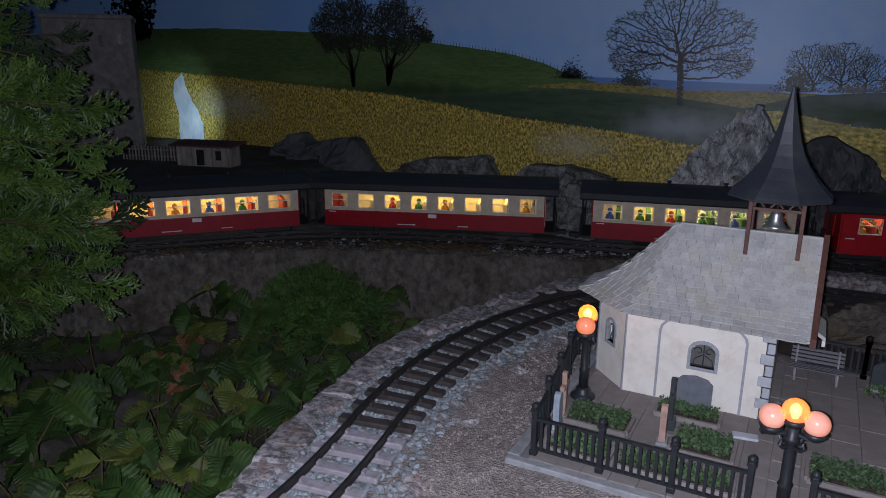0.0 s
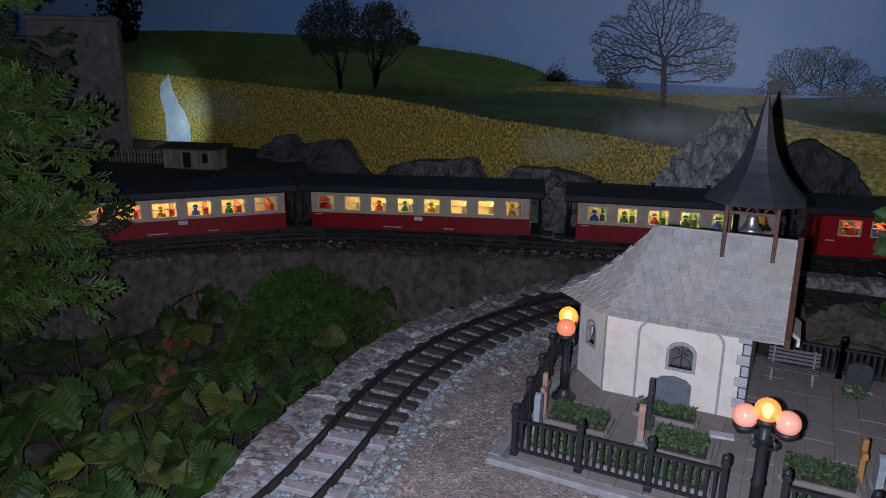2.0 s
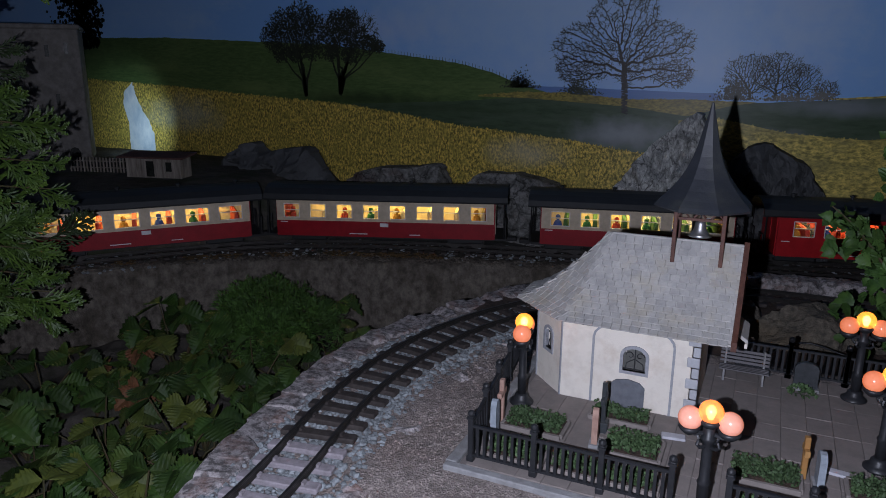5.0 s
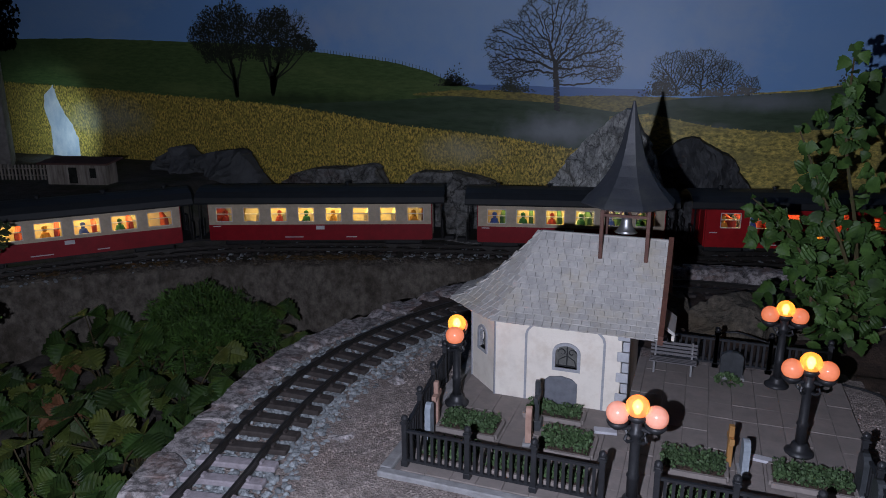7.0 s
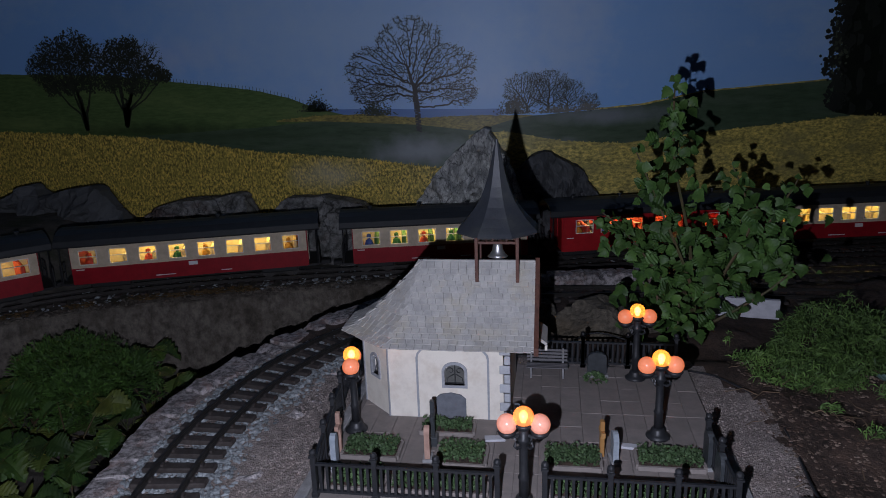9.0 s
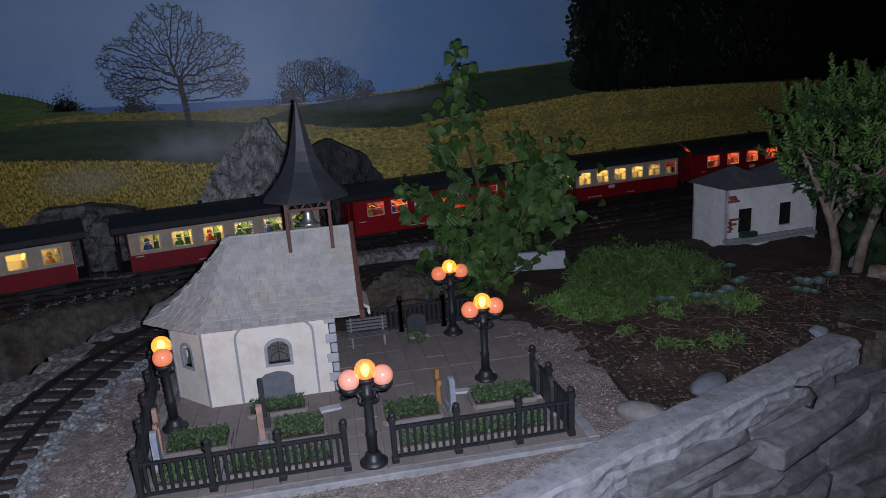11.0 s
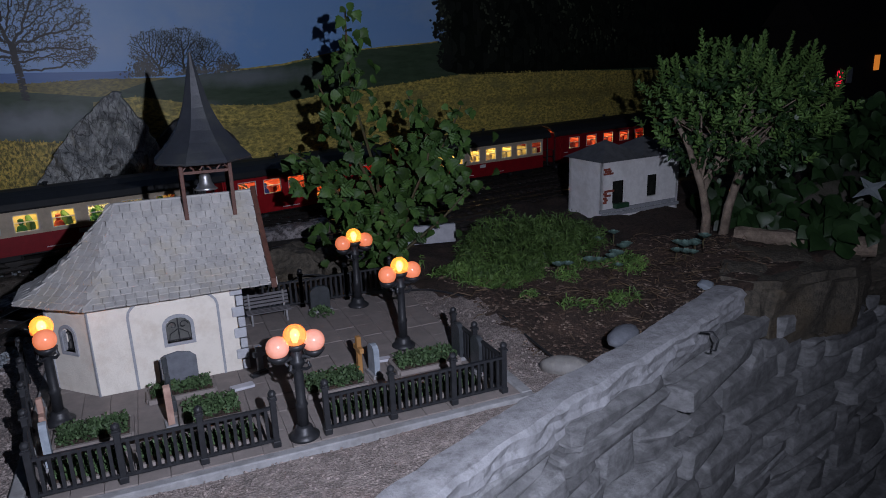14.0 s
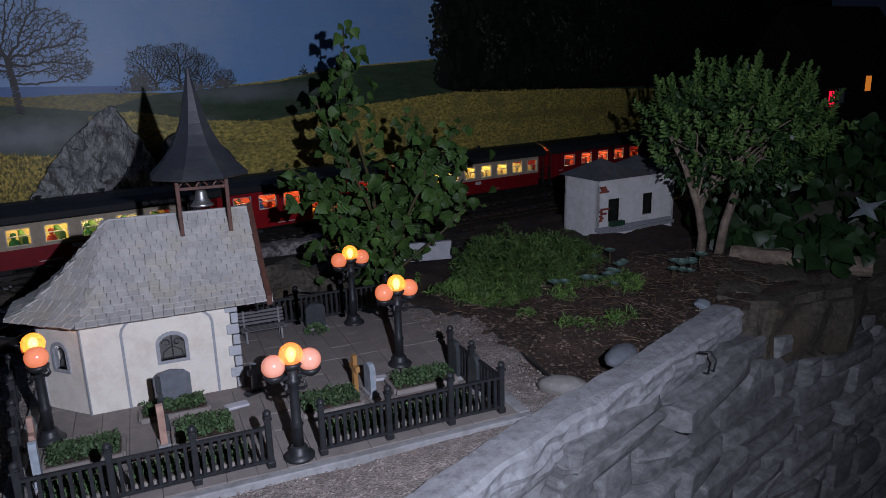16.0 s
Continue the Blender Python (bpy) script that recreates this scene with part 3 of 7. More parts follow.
def arch_band(c, w, s, t, rise, band, depth, sill=True):
    """A raised band round an arched opening, in wall coordinates."""
    bm = bmesh.new()
    def ring(g):
        pts = [(c - w / 2 - g, s - (g if sill else 0))]
        for i in range(13):
            a = math.pi - math.pi * i / 12
            pts.append((c + (w / 2 + g) * math.cos(a), t + (rise + g) * math.sin(a)))
        pts.append((c + w / 2 + g, s - (g if sill else 0)))
        return pts
    A, Bb = ring(0), ring(band)
    n = len(A)
    f = [[bm.verts.new((x, y, z)) for x, z in R] for R, y in ((A, -depth), (Bb, -depth), (A, 0.004), (Bb, 0.0))]
    for i in range(n if sill else n - 1):
        j = (i + 1) % n
        bm.faces.new((f[0][i], f[0][j], f[1][j], f[1][i]))
        bm.faces.new((f[1][i], f[1][j], f[3][j], f[3][i]))
        bm.faces.new((f[0][j], f[0][i], f[2][i], f[2][j]))
    return bm


def scroll(cx, cz, r, turn, flip, bm):
    pts = []
    for i in range(15):
        a = turn * i / 14
        rr = r * (1 - 0.7 * i / 14)
        pts.append((cx + flip * rr * math.cos(a), 0.0035, cz + rr * math.sin(a)))
    return tube(pts, 0.0006, 4, bm)


p0, p1 = (WX0, WY0), (WX1, WY0)
win = (0.0825, 0.0245, 0.045, 0.063, 0.009)
part("wall_panel", opening_wall(p0, p1, EAVE, [win]), "plaster", chapel, "white rough plaster wall")
for a, b in ((APSE[1], APSE[0]),):
    part("wall_panel", opening_wall(a, b, EAVE, [(0.03, 0.016, 0.046, 0.065, 0.007)]), "plaster", chapel)
for a, b in ((APSE[2], APSE[1]), (APSE[3], APSE[2]), ((WX1, WY1), (WX0, WY1))):
    part("wall_panel", opening_wall(a, b, EAVE, []), "plaster", chapel)
bm = prism([(WY0, 0), (WY1, 0), (WY1, EAVE), (RY, RIDGE - 0.013), (WY0, EAVE)], "x", WX1 - 0.008, WX1)
part("gable_wall", bm, "plaster", chapel)


def chapel_window(q0, q1, c, w, s, t, rise):
    a = math.atan2(q1[1] - q0[1], q1[0] - q0[0])
    win_ob = part("window", on_wall(q0, q1, arch_band(c, w, s, t, rise, 0.0035, 0.0015)), "grey_trim", chapel, "arched grey window surround")
    part("window_pane", on_wall(q0, q1, box((c, 0.006, (s + t + rise) / 2), (w, 0.001, t + rise - s + 0.002))), "leaded_glass", win_ob, "grey leaded glass pane")
    g = tube([(c, 0.0035, s), (c, 0.0035, t + rise)], 0.0008, 4)
    for f in (-1, 1):
        scroll(c + f * w * 0.22, t - 0.001, w * 0.2, 5.5, f, g)
        tube([(c + f * w * 0.42, 0.0035, s), (c + f * w * 0.36, 0.0035, s + 0.008), (c + f * 0.0008, 0.0035, s + 0.013)], 0.0006, 4, g)
    tube([(c - w / 2, 0.0035, s + 0.001), (c + w / 2, 0.0035, s + 0.001)], 0.0007, 4, g)
    part("window_grille", on_wall(q0, q1, g), "black_iron", win_ob, "scrolled black iron grille")


chapel_window(p0, p1, *win)
chapel_window(APSE[1], APSE[0], 0.03, 0.016, 0.046, 0.065, 0.007)
# the blind arch and pilaster strips
part("arch_band", on_wall(p0, p1, arch_band(0.08, 0.085, 0.0, 0.08, 0.02, 0.0026, 0.0012, False)), "grey_trim", chapel, "grey painted blind arch")
part("corner_strip", on_wall(APSE[1], APSE[0], box((0.0605, -0.0007, 0.05), (0.0022, 0.0014, 0.1))), "grey_trim", chapel)
part("corner_strip", on_wall(APSE[1], APSE[0], box((0.0025, -0.0007, 0.05), (0.002, 0.0014, 0.1))), "grey_trim", chapel)
for i in range(8):
    w = 0.013 if i % 2 else 0.0075
    part("quoin", box((WX1 - w / 2 + 0.0004, WY0 + 0.004, 0.0062 + i * 0.0122), (w, 0.0105, 0.0112), bevel=0.0008), "quoin_grey", chapel)
part("blind_door", on_wall(p0, p1, prism([(0.058, 0.0), (0.096, 0.0), (0.096, 0.027), (0.09, 0.0325), (0.0775, 0.035), (0.064, 0.0325), (0.058, 0.027)], "y", -0.0022, 0.001)), "slate", chapel, "low slate-grey walled-up arch")
part("porch_roof", on_wall((0, 0), (1, 0), prism([(WX1, 0.118), (WX1 + 0.044, 0.087), (WX1 + 0.044, 0.083), (WX1, 0.112)], "y", 1.165, 1.222)), "shingle", chapel, "small shingled porch roof")
part("porch_board", box((WX1 + 0.0425, 1.1935, 0.081), (0.003, 0.06, 0.006)), "plaster", chapel)
# roof boards below the shingles
EY0, EZ = 1.106, 0.0995
HIP = (-0.049, RY, RIDGE)
E0, E1, E2, E3 = (WX0 + 0.001, EY0, EZ), (-0.149, 1.16, EZ), (-0.149, 2 * RY - 1.16, EZ), (WX0 + 0.001, 2 * RY - EY0, EZ)
RX = 0.094
BACK0, BACK1 = E3, (RX, 2 * RY - EY0, EZ)
ROOF = [(E0, (RX, EY0, EZ), HIP, (RX, RY, RIDGE)), (E1, E0, HIP, HIP), (E2, E1, HIP, HIP), (E3, E2, HIP, HIP), (BACK1, BACK0, (RX, RY, RIDGE), HIP)]


def sag(f):
    """How far the roof face hangs below its straight line, at a share f of its height."""
    return 0.0075 * math.sin(math.pi * f ** 0.72)


def roof_frame(a, b, top0, top1):
    a, b, top0, top1 = map(Vector, (a, b, top0, top1))
    along = (b - a).normalized()
    up = (top0 + top1) / 2 - (a + b) / 2
    up = (up - along * up.dot(along)).normalized()
    return a, b, top0, top1, along, up, along.cross(up)


bm = bmesh.new()
for q in ROOF:
    a, b, t0, t1, along, up, nrm = roof_frame(*q)
    prev = None
    for i in range(9):
        f = i / 8
        pair = [bm.verts.new(a.lerp(t0, f) - nrm * sag(f)), bm.verts.new(b.lerp(t1, f) - nrm * sag(f))]
        if prev:
            bm.faces.new((prev[0], prev[1], pair[1], pair[0]) if i < 8 or t0 != t1 else (prev[0], prev[1], pair[0]))
        prev = pair
bm.faces.new([bm.verts.new(Vector(p) - Vector((0, 0, 0.0012))) for p in (E0, E1, E2, E3, BACK1, (RX, EY0, EZ))])
part("roof_board", bm, "shingle", chapel)
for s in (-1, 1):
    pts = []
    for i in range(9):
        f = i / 8
        y, z = EY0 - 0.003 + (RY - EY0 + 0.003) * f, EZ + (RIDGE - EZ) * f - sag(f) * 0.75
        pts.append((RY + s * (RY - y), z))
    bm = prism([(y, z + 0.006) for y, z in pts] + [(y, z - 0.004) for y, z in pts[::-1]], "x", RX, RX + 0.0055)
    part("barge_board", bm, "brown_wood", chapel, "dark red-brown barge board")
part("ridge_cap", box(((HIP[0] + RX) / 2, RY, RIDGE + 0.0015), (RX - HIP[0], 0.005, 0.003), bevel=0.0008), "shingle", chapel)


def shingle_mesh():
    bm = box((0, 0, 0.0008), (0.0102, 0.0118, 0.0017), bevel=0.0003)
    for v in bm.verts:
        v.co.z += 0.0012 * (0.5 - v.co.y / 0.0118)
    return mesh_of("shingle", bm, "shingle")


SHINGLE = shingle_mesh()


def shingle_face(a, b, top0, top1, parent, seed):
    """Rows of shingles on the roof face with the eave a-b and the upper edge top0-top1."""
    a, b, top0, top1, along, up, nrm = roof_frame(a, b, top0, top1)
    rr = random.Random(seed)
    H = (top0 - a).dot(up)
    rows = round(H / 0.0079)
    for i in range(rows):
        f = (i + 0.35) / rows
        p, q = a.lerp(top0, f), b.lerp(top1, f)
        n = max(1, round((q - p).length / 0.0101))
        tilt = math.degrees(math.atan2(sag(min(f + 0.05, 1)) - sag(max(f - 0.05, 0)), 0.1 * H))
        for k in range(n):
            u = (k + 0.5 + (0.25 if i % 2 else -0.25)) / n
            if u > 1 or u < 0:
                continue
            ob = new("shingle", SHINGLE)
            ob.parent = parent
            c = p.lerp(q, u) + nrm * (0.001 - sag(f) + rr.uniform(0, 0.0004))
            m = Matrix((along, up, nrm)).transposed().to_4x4()
            ob.matrix_basis = Matrix.Translation(c) @ m @ pose(0, rr.uniform(-0.0004, 0.0004), 0, rr.uniform(-1.5, 0.5) - tilt, rr.uniform(-1.2, 1.2), rr.uniform(-1.8, 1.8)) @ Matrix.Diagonal((rr.uniform(0.84, 0.97), rr.uniform(0.95, 1.06), 1, 1))


front_slope = part("roof_slope", box(((E0[0] + RX) / 2, EY0 + 0.002, EZ + 0.0008), (RX - E0[0], 0.004, 0.0016)), "shingle", chapel)
shingle_face(E0, (RX, EY0, EZ), HIP, (RX, RY, RIDGE), front_slope, 1)
apse_slope = part("roof_slope", box(((E0[0] + E1[0]) / 2, (E0[1] + E1[1]) / 2, EZ + 0.0008), (0.07, 0.003, 0.0016), rz=-40), "shingle", chapel)
shingle_face(E1, E0, HIP, HIP, apse_slope, 2)
end_slope = part("roof_slope", box((E1[0] + 0.002, RY, EZ + 0.0008), (0.003, 0.06, 0.0016)), "shingle", chapel)
shingle_face(E2, E1, HIP, HIP, end_slope, 3)
# bell turret
turret = part("turret_frame", box((0.048, RY - 0.001, RIDGE + 0.0425), (0.056, 0.05, 0.004)), "brown_wood", chapel, "dark brown timber bell frame")
for x in (0.0225, 0.0725):
    for y, zb in ((RY - 0.021, 0.158), (RY + 0.021, 0.158)):
        part("post", box((x, y, (zb + 0.226) / 2), (0.0042, 0.0042, 0.226 - zb), bevel=0.0004), "brown_wood", turret)
        part("post_foot", box((x, y - 0.0015, zb + 0.002), (0.0085, 0.005, 0.006), rx=40), "shingle", turret, "grey lead post foot")
for y in (RY - 0.021, RY + 0.021):
    part("cross_beam", box((0.0475, y, 0.2135), (0.05, 0.003, 0.003)), "brown_wood", turret)
    g = bmesh.new()
    for k in range(3):
        x = 0.03 + 0.0175 * k
        tube([(x - 0.006, y, 0.2155), (x, y, 0.2225), (x + 0.006, y, 0.2155)], 0.0012, 4, g)
    part("trellis", g, "brown_wood", turret)
bell = lathe([(0.0, 0.0145), (0.003, 0.014), (0.0045, 0.011), (0.0052, 0.006), (0.0075, 0.002), (0.0098, 0.0), (0.0085, 0.0), (0.006, 0.003), (0.0, 0.009)], (0, 0, 0), 24)
bell.transform(Matrix.Translation((0.047, RY, 0.191)) @ Matrix.Diagonal((1.32, 1.32, 1.32, 1)))
part("bell", bell, "metal_bell", chapel, "small silver bell", True)
part("bell_hanger", tube([(0.047, RY, 0.208), (0.047, RY, 0.226)], 0.001, 5), "black_iron", chapel)
prof = [(0.97, -0.02), (1.0, 0.0), (0.95, 0.03), (0.82, 0.09), (0.66, 0.175), (0.5, 0.28), (0.38, 0.385), (0.29, 0.49), (0.22, 0.6), (0.16, 0.72), (0.105, 0.83), (0.06, 0.92), (0.025, 1.0), (0.0, 1.005)]
spire = lathe([(r * 0.0535, z * 0.11) for r, z in prof], (0.0475, RY, 0.2265), 8)
spire.transform(Matrix.Translation((0.0475, RY, 0)) @ Matrix.Rotation(radians(22.5), 4, "Z") @ Matrix.Translation((-0.0475, -RY, 0)))
part("spire_roof", spire, "spire_grey", chapel, "flared dark grey octagonal spire")

# ---- the paved yard and its kerb ----
yard = thing("paved_yard", "grey-brown paving slabs round the chapel", "paving", kind="structure")
YX0, YX1, YY0, YY1 = -0.135, 0.302, 0.938, 1.298
part("bed_joint", box(((YX0 + YX1) / 2, (YY0 + YY1) / 2, -0.0085), (YX1 - YX0 - .004, YY1 - YY0 - .004, 0.014)), "paver_joint", yard)
SL = mesh_of("slab", box((0, 0, -0.002), (0.0248, 0.0351, 0.005), bevel=0.0003), "paver")
rr = random.Random(3)
nx, ny = 17, 10
for i in range(nx):
    for j in range(ny):
        ob = new("slab", SL)
        ob.parent = yard
        ob.matrix_basis = pose(YX0 + 0.009 + (i + 0.5) * 0.0252, YY0 + 0.004 + (j + 0.5) * 0.0352, rr.uniform(-0.0009, 0.0002), rr.uniform(-.4, .4), rr.uniform(-.4, .4), 0)
for c, s in ((((YX0 + YX1) / 2, YY0 - 0.004, -0.0065), (YX1 - YX0 + 0.02, 0.01, 0.016)), ((YX0 - 0.005, (YY0 + YY1) / 2, -0.006), (0.012, YY1 - YY0, 0.016)), ((YX1 + 0.005, (YY0 + 0.13 + YY0) / 2, -0.006), (0.012, 0.13, 0.016))):
    part("kerb", box(c, s, bevel=0.0012), "kerb", yard, "pale concrete kerb strip")


# ---- iron fences ----
def fence_panel(length, at, rz, posts=(1, 1)):
    f = thing("fence_panel", "black iron fence panel with turned corner posts", "fence", at, rz, "fence round the yard")
    for z in (0.0065, 0.0375):
        part("rail", box((length / 2, 0, z), (length, 0.0032, 0.0024)), "black_iron", f)
    n = round(length / 0.0069)
    me = mesh_of("bar", box((0, 0, 0.022), (0.0028, 0.0022, 0.031)), "black_iron")
    for i in range(1, n):
        b = new("bar", me)
        b.parent = f
        b.matrix_basis = pose(length * i / n, 0, 0)
    for k, x in enumerate((0, length)):
        if posts[k]:
            bm = box((x, 0, 0.024), (0.0052, 0.0052, 0.048), bevel=0.0005)
            box((x, 0, 0.003), (0.0072, 0.0072, 0.006), bm, bevel=0.0006)
            box((x, 0, 0.046), (0.0072, 0.0072, 0.002), bm)
            ball((x, 0, 0.0505), 0.0037, bm, 2)
            part("post", bm, "black_iron", f)
    return f


FY = 0.95
for x0, x1, pp in ((-0.124, -0.0605, (1, 1)), (-0.0605, 0.0025, (0, 1)), (0.0025, 0.063, (0, 1)), (0.109, 0.171, (1, 1)), (0.171, 0.233, (0, 1)), (0.233, 0.287, (0, 1))):
    fence_panel(x1 - x0, (x0, FY, 0), 0, pp)
for y0, y1 in ((0.95, 1.012), (1.012, 1.062)):
    fence_panel(y1 - y0, (0.287 if y0 < 1 else 0.284, y0, 0), 92, (0, 1))
for k in range(4):
    fence_panel(0.0625, (-0.1245 - 0.009 * k, 0.95 + 0.062 * k, 0), 98, (0, 1))
for x0, x1 in ((0.1, 0.158), (0.158, 0.22), (0.22, 0.285)):
    fence_panel(x1 - x0, (x0, 1.292, 0), 0, (1, 1))


# ---- street lamps ----
def street_lamp(at, rz, bright="globe_bright", side="globe_dim"):
    s = thing("street_lamp", "black cast-iron lamp post with three lit orange globes", "lamp", at, rz, "lamps in the chapel yard")
    part("base", lathe([(0.0, 0.0), (0.0138, 0.0), (0.0138, 0.002), (0.0105, 0.0045), (0.0085, 0.0065), (0.0078, 0.01), (0.006, 0.012)], n=20), "black_iron", s, smooth=True)
    part("column", lathe([(0.005, 0.01), (0.005, 0.03), (0.006, 0.032), (0.0045, 0.035), (0.0043, 0.06), (0.0043, 0.07), (0.0062, 0.072), (0.0062, 0.0745), (0.0048, 0.076), (0.0048, 0.084)], n=14), "black_iron", s, smooth=True)
    arm = tube([(-0.0158, 0, 0.081), (-0.0152, 0, 0.078), (-0.011, 0, 0.0755), (-0.004, 0, 0.0775), (0, 0, 0.082), (0.004, 0, 0.0775), (0.011, 0, 0.0755), (0.0152, 0, 0.078), (0.0158, 0, 0.081)], 0.0021, 6)
    part("arm", arm, "black_iron", s)
    for k in range(4):
        a = math.pi / 4 + k * math.pi / 2
        ca, sa = math.cos(a), math.sin(a)
        part("scroll", tube([(0.004 * ca, 0.004 * sa, 0.0665), (0.009 * ca, 0.009 * sa, 0.067), (0.0125 * ca, 0.0125 * sa, 0.0705), (0.011 * ca, 0.011 * sa, 0.074), (0.0085 * ca, 0.0085 * sa, 0.0725)], [0.0016, 0.0016, 0.0015, 0.0013, 0.001], 5), "black_iron", s)
    for x, z, m in ((-0.0158, 0.0895, side), (0.0158, 0.0895, side), (0, 0.0975, bright)):
        part("globe_cup", lathe([(0.0, -0.0145), (0.004, -0.0145), (0.0078, -0.0112), (0.0096, -0.008), (0.007, -0.0066), (0.0, -0.0066)], (x, 0, z), 14), "black_iron", s, smooth=True)
        globe = part("globe", ball((x, 0, z), 0.0101, sub=3), m, s, "glowing orange glass globe", True)
        if m == bright:
            part("bulb", lathe([(0, -0.0065), (0.0022, -0.006), (0.0042, 0.0), (0.0036, 0.003), (0.0016, 0.0055), (0, 0.006)], (x, 0, z), 10), "bulb", globe, "small bright bulb", True)
    return s


street_lamp((-0.119, 1.088, 0), 101)
street_lamp((0.0885, 0.956, 0), 4, "globe_orange", "globe_pale")
street_lamp((0.2365, 1.104, 0), 8)
street_lamp((0.2275, 1.26, 0), 6)


# ---- the painted landscape behind the railway ----
def wall_y(x):
    return 2.22 + (0.14 * (x + 0.4) ** 2 if -0.4 < x < 0.6 else 0.14 + 0.28 * (x - 0.6) if x >= 0.6 else 0.0)


def flat(pts, lift, bm=None):
    """A flat painted shape on the landscape wall."""
    bm = bm or bmesh.new()
    f = bm.faces.new([bm.verts.new((x, wall_y(x) - lift, z)) for x, z in pts])
    return bm


def strip(top, bottom, lift, n=140):
    """A painted band between two outlines of (x, z)."""
    bm = bmesh.new()
    def at(line, x):
        return line_y(line, x)
    x0, x1 = max(top[0][0], bottom[0][0]), min(top[-1][0], bottom[-1][0])
    prev = None
    for i in range(n + 1):
        x = x0 + (x1 - x0) * i / n
        a, b = (bm.verts.new((x, wall_y(x) - lift, z)) for z in (at(top, x) + 0.002 * noise.noise(Vector((x * 60, lift * 900, 0))), at(bottom, x)))
        if prev:
            bm.faces.new((prev[0], prev[1], b, a))
        prev = (a, b)
    return bm


def mural_mat(name, c1, c2, scale, stretch, c3=None, s3=4, lo=0.35, hi=0.65):
    M[name] = mk(name, c1, c2, scale, 0.42, bump=0, c3=c3, s3=s3, stretch=stretch, lo=lo, hi=hi, spec=0.45)


mural_mat("print_sky", (0.28, 0.55, 1.0), (0.36, 0.61, 1.0), 1.6, (1, 1, 2), (0.47, 0.69, 1.0), 2.2)
mural_mat("print_bush", (0.075, 0.09, 0.06), (0.03, 0.038, 0.026), 90, (1, 1, 1))
mural_mat("print_sea", (0.15, 0.27, 0.6), (0.18, 0.31, 0.64), 5, (1, 1, 9))
mural_mat("print_hill", (0.135, 0.21, 0.07), (0.07, 0.125, 0.04), 55, (0.6, 1, 3), (0.18, 0.25, 0.085), 5)
mural_mat("print_meadow", (0.085, 0.13, 0.075), (0.05, 0.085, 0.045), 26, (0.7, 1, 4), (0.11, 0.145, 0.1), 5)
mural_mat("print_rape_mid", (0.5, 0.4, 0.1), (0.15, 0.135, 0.045), 150, (0.7, 1, 1.6), (0.2, 0.18, 0.07), 20, 0.36, 0.62)
mural_mat("print_rape", (0.96, 0.72, 0.16), (0.16, 0.135, 0.035), 175, (1, 1, 0.62), (0.4, 0.32, 0.07), 40, 0.4, 0.58)
mural_mat("print_rape_far", (0.95, 0.76, 0.2), (0.24, 0.21, 0.06), 120, (0.7, 1, 1.3), (0.3, 0.27, 0.11), 16, 0.36, 0.62)
# bluish white glare behind the shed, put into the colour
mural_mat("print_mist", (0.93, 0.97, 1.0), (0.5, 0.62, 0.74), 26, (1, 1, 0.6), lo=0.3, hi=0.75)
mural_mat("print_leaf", (0.085, 0.1, 0.06), (0.03, 0.036, 0.022), 24, (1, 1, 1))
mural_mat("print_tree", (0.018, 0.022, 0.016), (0.04, 0.045, 0.03), 60, (1, 1, 1))
mural_mat("print_bare", (0.03, 0.03, 0.032), (0.06, 0.055, 0.055), 60, (1, 1, 1))
mural_mat("print_forest", (0.006, 0.008, 0.006), (0.014, 0.018, 0.011), 24, (1, 1, 1))
mural = thing("landscape_mural", "printed landscape of yellow fields, hills and trees on the rear wall", "mural", kind="structure")
full = [(-2.9, 1.45), (3.4, 1.45)]
part("sky", strip(full, [(-2.9, -0.2), (3.4, -0.2)], 0.0, 220), "print_sky", mural, "dusky blue printed sky")
part("sea", strip([(-0.52, 0.318), (-0.02, 0.306)], [(-0.52, 0.28), (-0.02, 0.28)], 0.001, 20), "print_sea", mural)
part("hill", strip([(-2.7, 0.455), (-2.17, 0.455), (-1.78, 0.452), (-1.4, 0.437), (-1.14, 0.427), (-0.91, 0.4), (-0.7, 0.374), (-0.6, 0.35), (-0.52, 0.32), (-0.44, 0.298)], [(-2.7, 0.0), (-0.44, 0.0)], 0.0015), "print_hill", mural, "dark green grassy hill")
part("meadow", strip([(-1.15, 0.25), (-0.9, 0.262), (-0.7, 0.272), (-0.5, 0.288), (-0.2, 0.285), (0.05, 0.285), (0.23, 0.296), (0.35, 0.303), (0.5, 0.331), (0.85, 0.35), (1.2, 0.355), (2.0, 0.36)], [(-1.15, 0.0), (2.0, 0.0)], 0.002), "print_meadow", mural)
part("far_field", strip([(-0.64, 0.29), (-0.53, 0.3), (-0.4, 0.302), (-0.24, 0.288), (-0.1, 0.291), (0.0, 0.288), (0.06, 0.2868)], [(-0.64, 0.286), (-0.5, 0.285), (-0.34, 0.276), (-0.24, 0.27), (-0.09, 0.25), (0.0, 0.276), (0.06, 0.2862)], 0.0026, 50), "print_rape_mid", mural)
part("far_field", strip([(0.2, 0.298), (0.35, 0.308), (0.5, 0.334), (0.84, 0.352)], [(0.2, 0.294), (0.35, 0.303), (0.5, 0.331), (0.84, 0.348)], 0.0026, 50), "print_rape_far", mural)
part("far_field", strip([(-0.11, 0.24), (-0.02, 0.247), (0.145, 0.215), (0.3, 0.205), (0.47, 0.222), (0.69, 0.236), (0.94, 0.252), (1.2, 0.248), (2.0, 0.215)], [(-0.11, -0.1), (2.0, -0.1)], 0.003), "print_rape_far", mural)
